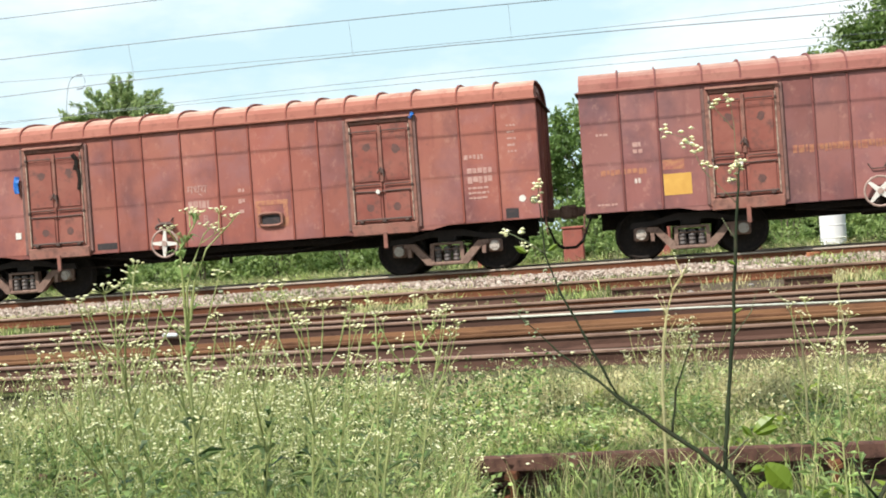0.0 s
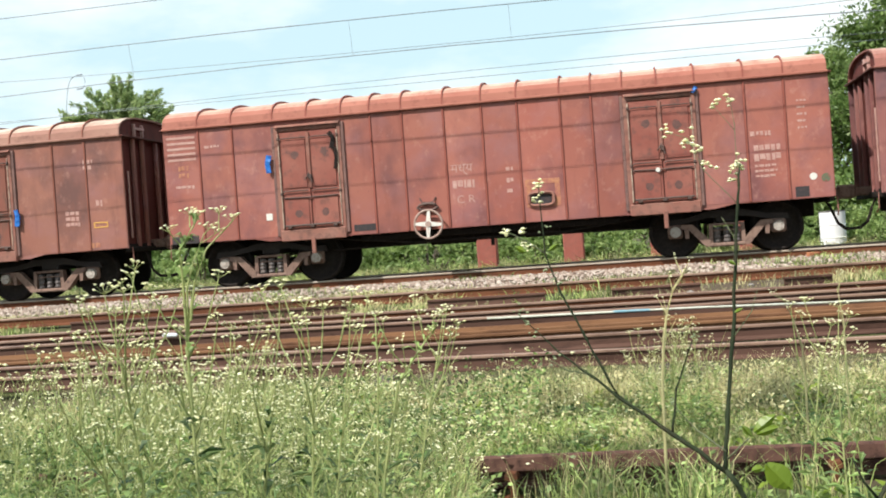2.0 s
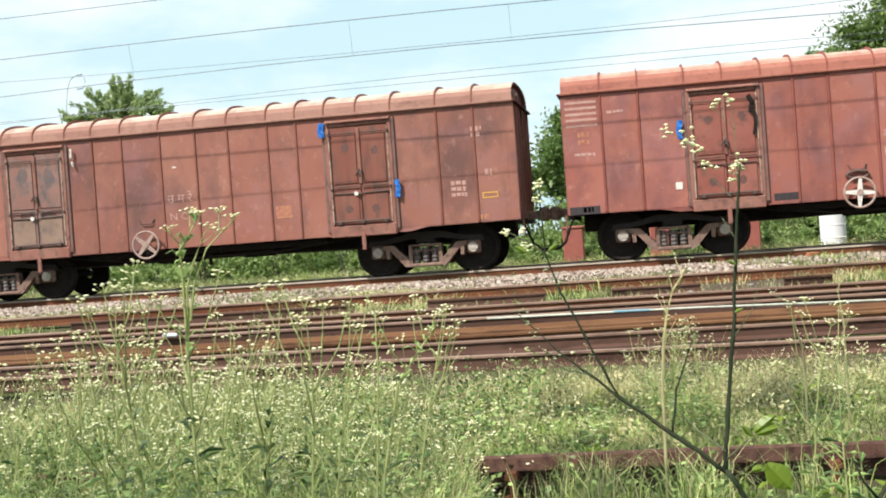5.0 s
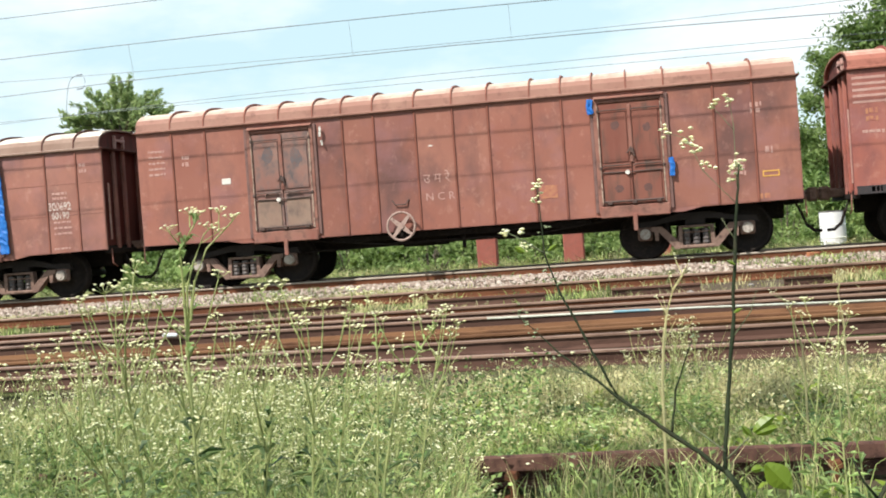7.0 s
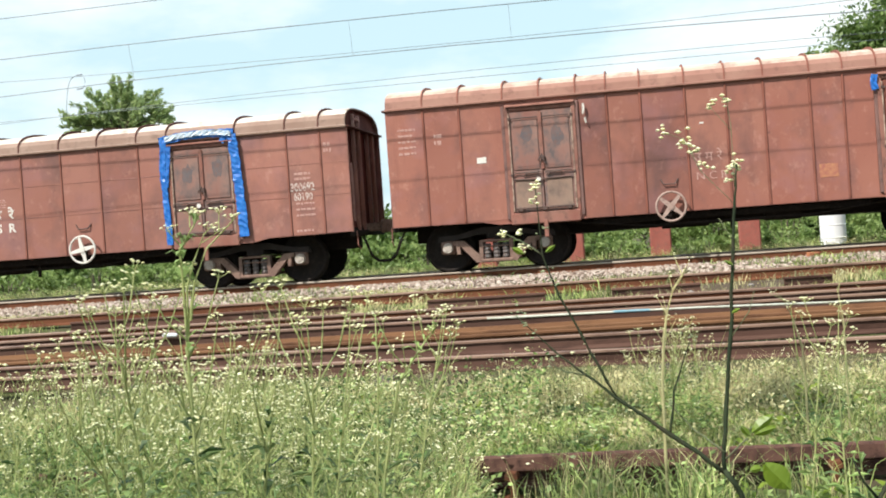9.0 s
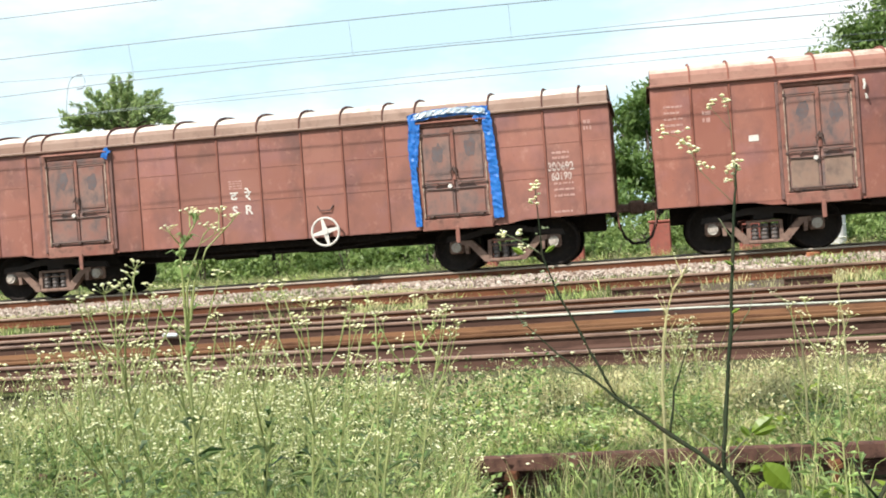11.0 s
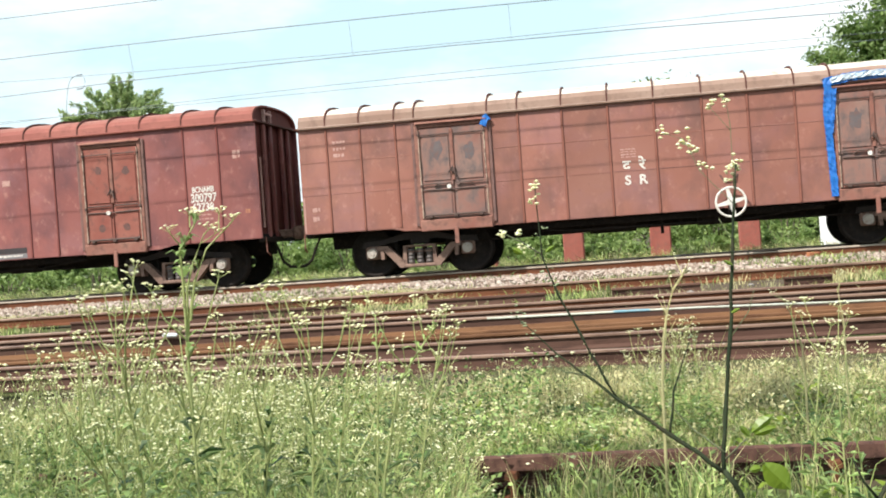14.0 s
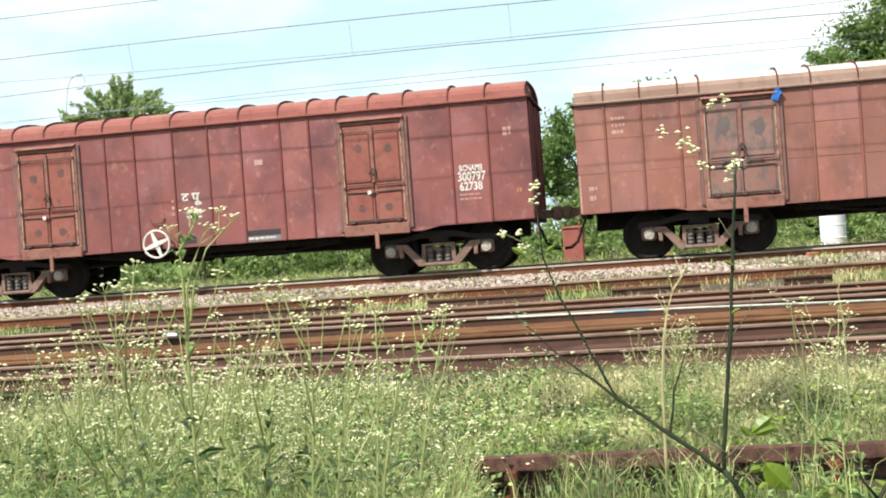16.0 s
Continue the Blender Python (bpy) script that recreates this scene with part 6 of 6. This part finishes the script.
# ---- the dark sapling close by ----
def sapling():
    y = 2.6
    base = Vector((0.19, y, ground_z(y)))
    s = thing("sapling", Matrix.Translation(base), "thin dark-stemmed sapling with sparse cream flowers", "sapling")

    rk = random.Random(41)

    def branch(pts, r0, r1):
        """A stem through the given points, a little crooked, with swollen nodes."""
        q = [Vector((x, y + dy, z)) - base for x, z, dy in pts]
        path, radii = [], []
        total = (len(q) - 1) * 4
        for i in range(len(q) - 1):
            for k in range(4):
                u = (i * 4 + k) / total
                p = q[i] + (q[i + 1] - q[i]) * (k / 4)
                w = 0.6 * (r0 + (r1 - r0) * u)
                path.append(p + Vector((rk.uniform(-w, w), rk.uniform(-w, w), rk.uniform(-w, w))) if k else p)
                radii.append((r0 + (r1 - r0) * u) * (1.22 if k == 0 and i else rk.uniform(0.9, 1.05)))
        path.append(q[-1])
        radii.append(r1)
        part("stem", Form().tube(path, radii, 7), M_TWIG if r0 > 0.0026 else M_SHOOT, s, smooth=True)

    branch([(0.19, -0.48, 0), (0.185, -0.2, 0), (0.173, 0.087, 0), (0.126, 0.17, 0)], 0.0072, 0.0062)
    branch([(0.126, 0.165, 0), (0.137, 0.279, 0.01), (0.160, 0.445, 0.02), (0.179, 0.634, 0.02), (0.188, 0.72, 0.02), (0.199, 0.81, 0.02)], 0.0052, 0.0022)
    branch([(0.13, 0.163, 0), (0.02, 0.249, 0.01), (-0.081, 0.326, 0.02), (-0.149, 0.384, 0.02), (-0.212, 0.436, 0.03), (-0.292, 0.52, 0.03)], 0.0055, 0.0009)
    branch([(-0.088, 0.333, 0.02), (-0.15, 0.463, 0.03), (-0.197, 0.563, 0.03), (-0.225, 0.65, 0.03), (-0.229, 0.802, 0.03)], 0.0034, 0.0012)
    branch([(0.02, 0.249, 0.01), (0.034, 0.344, 0.0), (0.075, 0.45, -0.02)], 0.003, 0.001)
    branch([(0.131, 0.194, 0.0), (0.177, 0.239, -0.02)], 0.0024, 0.0016)
    branch([(0.129, 0.208, 0.0), (0.073, 0.252, 0.02), (0.024, 0.309, 0.03)], 0.0024, 0.001)
    branch([(-0.149, 0.384, 0.02), (-0.19, 0.395, 0.0), (-0.225, 0.42, -0.01)], 0.002, 0.0008)
    branch([(0.160, 0.445, 0.02), (0.20, 0.50, 0.0), (0.215, 0.545, 0.0)], 0.0014, 0.0006)
    branch([(0.180, 0.65, 0.02), (0.155, 0.70, 0.03)], 0.0012, 0.0006)
    branch([(0.187, 0.728, 0.02), (0.123, 0.804, 0.02), (0.096, 0.872, 0.02), (0.05, 0.891, 0.02)], 0.0009, 0.0006)
    branch([(0.191, 0.763, 0.02), (0.193, 0.893, 0.02), (0.187, 0.951, 0.02)], 0.0009, 0.0006)
    branch([(0.193, 0.882, 0.02), (0.152, 0.937, 0.02)], 0.0008, 0.0005)
    branch([(-0.225, 0.65, 0.03), (-0.268, 0.683, 0.02), (-0.303, 0.702, 0.02)], 0.002, 0.001)
    r = random.Random(4)
    for cx, cz, n, rad in ((0.199, 0.815, 14, 0.016), (0.178, 0.79, 7, 0.012), (0.123, 0.815, 8, 0.013), (0.100, 0.868, 12, 0.018), (0.115, 0.845, 6, 0.01), (0.05, 0.892, 8, 0.012),
                           (0.187, 0.952, 7, 0.011), (0.152, 0.938, 6, 0.009), (-0.229, 0.80, 9, 0.012), (-0.231, 0.77, 7, 0.010), (-0.303, 0.703, 6, 0.010), (-0.272, 0.70, 5, 0.008), (-0.262, 0.668, 8, 0.012)):
        v, f = [], []
        for _ in range(n):
            heads(v, f, (cx - base.x + r.gauss(0, rad * 0.6), r.gauss(0.02, rad * 0.6), cz - base.z + r.gauss(0, rad * 0.6)), r.uniform(0.0045, 0.0078), r)
        tagged(part("bloom", raw_mesh("bloom", v, f, M_FLOWER), None, s, "cluster of tiny cream flowers"), kind="stuff")
    for cx, cz, n in ((-0.292, 0.525, 8), (-0.272, 0.502, 6), (-0.258, 0.478, 5), (-0.222, 0.425, 5), (-0.214, 0.61, 5), (-0.205, 0.583, 5), (-0.228, 0.70, 4), (0.078, 0.455, 6), (0.024, 0.312, 4)):
        v, f = [], []
        for _ in range(n):
            heads(v, f, (cx - base.x + r.gauss(0, 0.008), r.gauss(0.025, 0.008), cz - base.z + r.gauss(0, 0.008)), r.uniform(0.003, 0.006), r)
        tagged(part("buds", raw_mesh("buds", v, f, M_BUD), None, s, "grey-green closed buds"), kind="stuff")
    for cx, cz, ln, wd, ang in ((0.208, 0.180, 0.078, 0.052, -0.85), (0.188, 0.248, 0.058, 0.026, 0.62), (0.192, 0.243, 0.050, 0.020, 0.25), (0.165, 0.262, 0.034, 0.014, -0.9), (0.178, 0.168, 0.026, 0.018, 0.1),
                                (0.165, 0.50, 0.02, 0.008, 0.4), (0.175, 0.60, 0.02, 0.008, 2.6), (-0.262, 0.655, 0.03, 0.014, 2.6), (-0.215, 0.655, 0.025, 0.01, 0.6)):
        v, f = [], []
        for i in range(7):
            u = i / 6
            w = wd * math.sin(math.pi * min(0.98, u * 0.92 + 0.06)) * 0.5
            px, pz = cx - base.x + math.cos(ang) * ln * u, cz - base.z + math.sin(ang) * ln * u
            v += [(px - math.sin(ang) * w, 0.008 * u, pz + math.cos(ang) * w), (px, -0.008 + 0.008 * u, pz), (px + math.sin(ang) * w, 0.012 * u, pz - math.cos(ang) * w)]
        for i in range(6):
            f += [(i * 3, i * 3 + 1, i * 3 + 4, i * 3 + 3), (i * 3 + 1, i * 3 + 2, i * 3 + 5, i * 3 + 4)]
        part("leaf", raw_mesh("leaf", v, f, M_BIGLEAF), None, s, "broad green leaf")
    return s


SAPLING = sapling()


def dry_stalk(pts, r0, seed, label):
    """A pale dried stalk, bent by the wind, with a few withered side shoots."""
    r = random.Random(seed)
    base = Vector(pts[0])
    t = thing("dry_stalk", Matrix.Translation(base), label, "dry stalk", "dry stalks")
    q = [Vector(p) - base for p in pts]
    part("stem", Form().tube(q, [r0 * (1 - 0.75 * i / (len(q) - 1)) for i in range(len(q))], 6), M_STRAW, t)
    for i in range(1, len(q)):
        for k in range(2):
            e = q[i] + Vector((r.uniform(-0.09, 0.09), r.uniform(-0.05, 0.05), r.uniform(0.04, 0.12)))
            part("side_shoot", Form().tube([q[i] * 0.85 + q[i - 1] * 0.15, e], [r0 * 0.35, r0 * 0.12], 4), M_STRAW, t)
            v, f = [], []
            for _ in range(3):
                heads(v, f, (e.x + r.gauss(0, 0.012), e.y + r.gauss(0, 0.012), e.z + r.gauss(0, 0.012)), 0.008, r)
            part("bloom", raw_mesh("bloom", v, f, M_FLOWER), None, t)


dry_stalk([(0.0, 7.0, ground_z(7.0)), (0.02, 7.0, -0.2), (0.045, 7.0, 0.05), (0.075, 7.0, 0.20), (0.12, 7.0, 0.33), (0.18, 7.0, 0.41)], 0.010, 1, "tall pale dry stalk bent by the wind")
dry_stalk([(1.03, 9.0, ground_z(9.0)), (1.04, 9.0, -0.5), (1.03, 9.0, -0.25), (0.98, 9.0, -0.05), (0.92, 9.0, 0.10)], 0.010, 2, "tall pale dry stalk with withered shoots")
dry_stalk([(1.32, 9.0, ground_z(9.0)), (1.33, 9.0, -0.4), (1.33, 9.0, -0.1), (1.30, 9.0, 0.15)], 0.010, 3, "tall pale dry stalk with withered shoots")
side = thing("dark_twig", pose(0.37, 2.4, ground_z(2.4)), "bare dark twig rising beside the sapling", "twig")
part("stem", Form().tube([(0, 0, 0), (-0.02, 0, 0.3), (-0.005, 0, 0.545), (0.03, 0, 0.61), (0.06, 0, 0.66), (0.11, 0, 0.73)], [0.006, 0.0055, 0.005, 0.0045, 0.0035, 0.002], 7), M_TWIG, side, smooth=True)
part("shoot", Form().tube([(0.03, 0, 0.60), (0.0, -0.01, 0.64), (-0.02, -0.02, 0.69)], [0.003, 0.0025, 0.0015], 6), M_TWIG, side, smooth=True)


# ---- trees and bushes ----
def leaf_cloud(centres, n, size, seed, flat=1.0):
    """Many small leaves round the given twig ends (x, y, z, radius)."""
    r = np.random.RandomState(seed)
    c = np.array(centres)
    idx = r.choice(len(c), n, p=c[:, 3] ** 2 / np.sum(c[:, 3] ** 2))
    d = r.normal(size=(n, 3))
    d /= np.linalg.norm(d, axis=1)[:, None]
    p = c[idx, :3] + d * (c[idx, 3] * np.clip(np.abs(r.normal(0, 0.75, n)) + 0.1, 0, 1.9))[:, None] * np.array([1, 1, 0.8 * flat])
    a = r.normal(size=(n, 3)); a /= np.linalg.norm(a, axis=1)[:, None]
    b = np.cross(a, r.normal(size=(n, 3))); b /= np.linalg.norm(b, axis=1)[:, None]
    s = r.uniform(size[0], size[1], n)[:, None]
    P = np.stack([p - a * s, p + b * s * 0.42, p + a * s, p - b * s * 0.42], 1).reshape(-1, 3)
    return P.tolist(), [(i, i + 1, i + 2, i + 3) for i in range(0, 4 * n, 4)]


def tree(x, y, height, crown_r, mat, n, seed, label, leaf=(0.08, 0.16), crown_low=0.35, category="tree", tilt=0.0, limbs=11):
    r = random.Random(seed)
    z0 = ground_z(y)
    t = thing("tree", pose(x, y, z0 - 0.1), label, category)
    f = Form()
    th = height * crown_low
    trunk = [Vector((0, 0, 0)), Vector((r.uniform(-.1, .1), 0, th * 0.5)), Vector((r.uniform(-.2, .2), 0.1, th)), Vector((tilt * 0.5, 0, height * 0.7))]
    r0 = height * 0.022 + 0.04
    f.tube(trunk, [r0, r0 * 0.85, r0 * 0.7, r0 * 0.25], 10)
    part("trunk", f, M_BARK, t)
    centres = []
    for i in range(limbs):
        u = r.uniform(0.25, 1.0)
        p = trunk[2] + (trunk[3] - trunk[2]) * (u - 0.25)
        ang = i * 2.4 + r.uniform(-.3, .3)
        ln = crown_r * r.uniform(0.55, 1.0)
        rise = (height - th) * r.uniform(0.05, 0.55) * (0.4 + 0.6 * u)
        q = p + Vector((math.cos(ang) * ln, math.sin(ang) * ln, rise))
        q.z = min(q.z, height * 0.97)
        m = p + (q - p) * 0.5 + Vector((0, 0, 0.12 * ln))
        part("limb", Form().tube([p, m, q], [r0 * 0.4, r0 * 0.25, r0 * 0.08], 6), M_BARK, t)
        for k in range(5):
            v = m + (q - m) * r.uniform(0.1, 1.1)
            centres.append((v.x + r.gauss(0, crown_r * 0.13), v.y + r.gauss(0, crown_r * 0.13), v.z + r.gauss(0, crown_r * 0.13), crown_r * r.uniform(0.13, 0.27)))
    centres += [(tilt + r.gauss(0, crown_r * 0.22), r.gauss(0, crown_r * 0.22), height - crown_r * r.uniform(0.15, 0.5), crown_r * r.uniform(0.14, 0.26)) for _ in range(9)]
    v, fc = leaf_cloud(centres, n, leaf, seed)
    part("crown", raw_mesh("crown", v, fc, mat), None, t, "leafy uneven crown")
    return t


def bush(x, y, w, h, mat, n, seed, label="dense green bush beyond the track", leaf=(0.05, 0.10)):
    r = random.Random(seed)
    z0 = ground_z(y)
    t = thing("bush", pose(x, y, z0 - 0.05), label, "bush", "bushes along the line")
    f = Form()
    cs = []
    for i in range(7):
        a = i * 2.4
        q = Vector((math.cos(a) * w * 0.3 * r.uniform(0.3, 1), math.sin(a) * w * 0.2, h * r.uniform(0.5, 0.85)))
        f.tube([Vector((q.x * 0.2, q.y * 0.2, 0)), q * 0.6, q], [0.03, 0.02, 0.008], 5)
    part("stem", f, M_BARK, t)
    for i in range(26):
        cs.append((r.uniform(-0.5, 0.5) * w, r.uniform(-0.35, 0.35) * w, h * r.uniform(0.08, 0.85) * (1 - 0.25 * r.random()), min(w, h) * r.uniform(0.12, 0.26)))
    v, fc = leaf_cloud(cs, n, leaf, seed)
    part("foliage", raw_mesh("foliage", v, fc, mat), None, t)
    return t


def fan_tree(x, y, fork, reach, up, mat, n, seed, label):
    """A tree whose limbs fan out and up from a fork, with long leaves in sprays along them."""
    r = random.Random(seed)
    nr = np.random.RandomState(seed)
    z0 = ground_z(y)
    t = thing("tree", pose(x, y, z0 - 0.1), label, "tree")
    fk = fork - z0
    part("trunk", Form().tube([(0.3, 0, 0), (0.15, 0, fk * 0.4), (0.05, 0, fk * 0.8), (0, 0, fk)], [0.24, 0.21, 0.18, 0.15], 10), M_BARK, t)
    P, F = [], []
    limbs = 26
    for i in range(limbs):
        e = math.pi * (0.03 + 0.94 * (i + r.uniform(-0.3, 0.3) + 0.5) / limbs)
        depth = r.uniform(-0.8, 0.8)
        k = r.uniform(0.72, 1.08)
        q = Vector((reach * k * math.cos(e), reach * depth * 0.8, fk + up * k * math.sin(e) * (1 - 0.25 * abs(depth))))
        p = Vector((0, 0, fk - r.uniform(0, 0.6)))
        m = p + (q - p) * 0.5 + Vector((0, 0, 0.25))
        part("limb", Form().tube([p, m, q], [0.08, 0.045, 0.012], 6), M_BARK, t)
        d = (q - m).normalized()
        for w in range(10):
            u = r.uniform(0.15, 1.0)
            c = (m + (q - m) * (u * 2 - 1)) if u > 0.5 else (p + (m - p) * (u * 2))
            tw = (d + Vector((r.gauss(0, 0.55), r.gauss(0, 0.55), r.gauss(0.1, 0.45)))).normalized()
            ln = r.uniform(0.45, 0.9)
            cnt = n // (limbs * 10)
            f = nr.uniform(0.1, 1.0, cnt)
            ctr = np.array(c) + np.outer(f * ln, np.array(tw)) + nr.normal(0, 0.06, (cnt, 3))
            a = np.array(tw) + nr.normal(0, 0.55, (cnt, 3))
            a /= np.linalg.norm(a, axis=1)[:, None]
            b = np.cross(a, nr.normal(size=(cnt, 3)))
            b /= np.linalg.norm(b, axis=1)[:, None]
            sz = nr.uniform(0.10, 0.20, cnt)[:, None]
            for g in np.stack([ctr - a * sz, ctr + b * sz * 0.26, ctr + a * sz, ctr - b * sz * 0.26], 1).tolist():
                o = len(P)
                P += g
                F.append((o, o + 1, o + 2, o + 3))
    part("crown", raw_mesh("crown", P, F, mat), None, t, "spiky uneven crown of long leaves")


fan_tree(-26.9, 60.0, 7.6, 2.6, 2.7, M_TREE3, 11500, 38, "green tree with a fanned spiky crown beyond the train")
tree(0.2, 47.0, 6.8, 2.3, M_TREE, 12000, 40, "slim green tree beyond the train", (0.07, 0.15), 0.15)
tree(-6.3, 46.0, 5.4, 2.3, M_TREE2, 9000, 39, "small light green tree beyond the train", (0.08, 0.16), 0.2)
tree(-2.2, 46.0, 5.9, 2.6, M_TREE, 14000, 32, "small dense green tree beyond the train", (0.07, 0.15), 0.2)
tree(6.9, 46.0, 7.3, 2.0, M_TREE2, 26000, 36, "small green tree beyond the train", (0.06, 0.13), 0.15, limbs=18)
tree(9.9, 45.0, 9.4, 3.0, M_TREE, 60000, 33, "large dark green tree beyond the train", (0.06, 0.14), 0.18, limbs=24)
tree(11.4, 43.0, 13.0, 4.3, M_TREE2, 80000, 34, "large leafy green tree beyond the train", (0.06, 0.14), 0.2, limbs=24)
tree(3.0, 50.0, 6.6, 2.8, M_TREE2, 9000, 35, "light green tree beyond the train", (0.10, 0.2), 0.15)
rb = random.Random(8)
for i in range(15):
    x = -21 + i * 2.1 + rb.uniform(-0.5, 0.5)
    bush(x, rb.uniform(33.5, 36.0), rb.uniform(2.2, 3.2), rb.uniform(1.1, 1.7) + (0.5 if x > -3 else 0), M_BUSH, 2600, 200 + i)
for i in range(18):
    x = -24 + i * 2.2 + rb.uniform(-0.6, 0.6)
    bush(x, rb.uniform(40.0, 43.0), rb.uniform(3.6, 4.8), rb.uniform(2.7, 3.4), M_TREE, 4200, 300 + i, "tall dark hedge bush far beyond the track", (0.08, 0.16))
for x, y, w, h in ((-0.9, 31.4, 1.5, 0.85), (0.9, 31.7, 1.6, 0.8), (1.4, 31.2, 1.1, 0.65), (3.4, 31.8, 1.4, 0.8), (-2.9, 31.6, 1.2, 0.7), (-5.6, 31.6, 1.8, 0.7), (5.6, 31.2, 1.6, 0.8)):
    bush(x, y, w, h, M_BUSH, 1500, int(x * 10 + 900), "low leafy green bush beside the track", (0.04, 0.085))


def motions():
    """The train rolls through; its wheels turn with it."""
    for w, x_left in WAGONS:
        walk(w, [(t, pose(x_left + s, SIDE_Y, 0)) for t, s in TRAVEL])
    steps = [i * 0.2 for i in range(81)]
    for ws, home, phase in WHEELS:
        rows = []
        for t in steps:
            turn = travelled(t) / 0.5
            rows.append((t, Matrix.Translation(home) @ Matrix.Rotation(turn + radians(phase), 4, 'Y')))
        walk(ws, rows)
    base = SAPLING.matrix_basis.copy()
    walk(SAPLING, [(t, base @ pose(0, 0, 0, 0, a, 0)) for t, a in ((0.0, 0.0), (4.2, 0.05), (7.0, -0.05), (9.0, -0.28), (12.5, -0.30), (14.5, -0.34), (16.0, -0.30))])


motions()
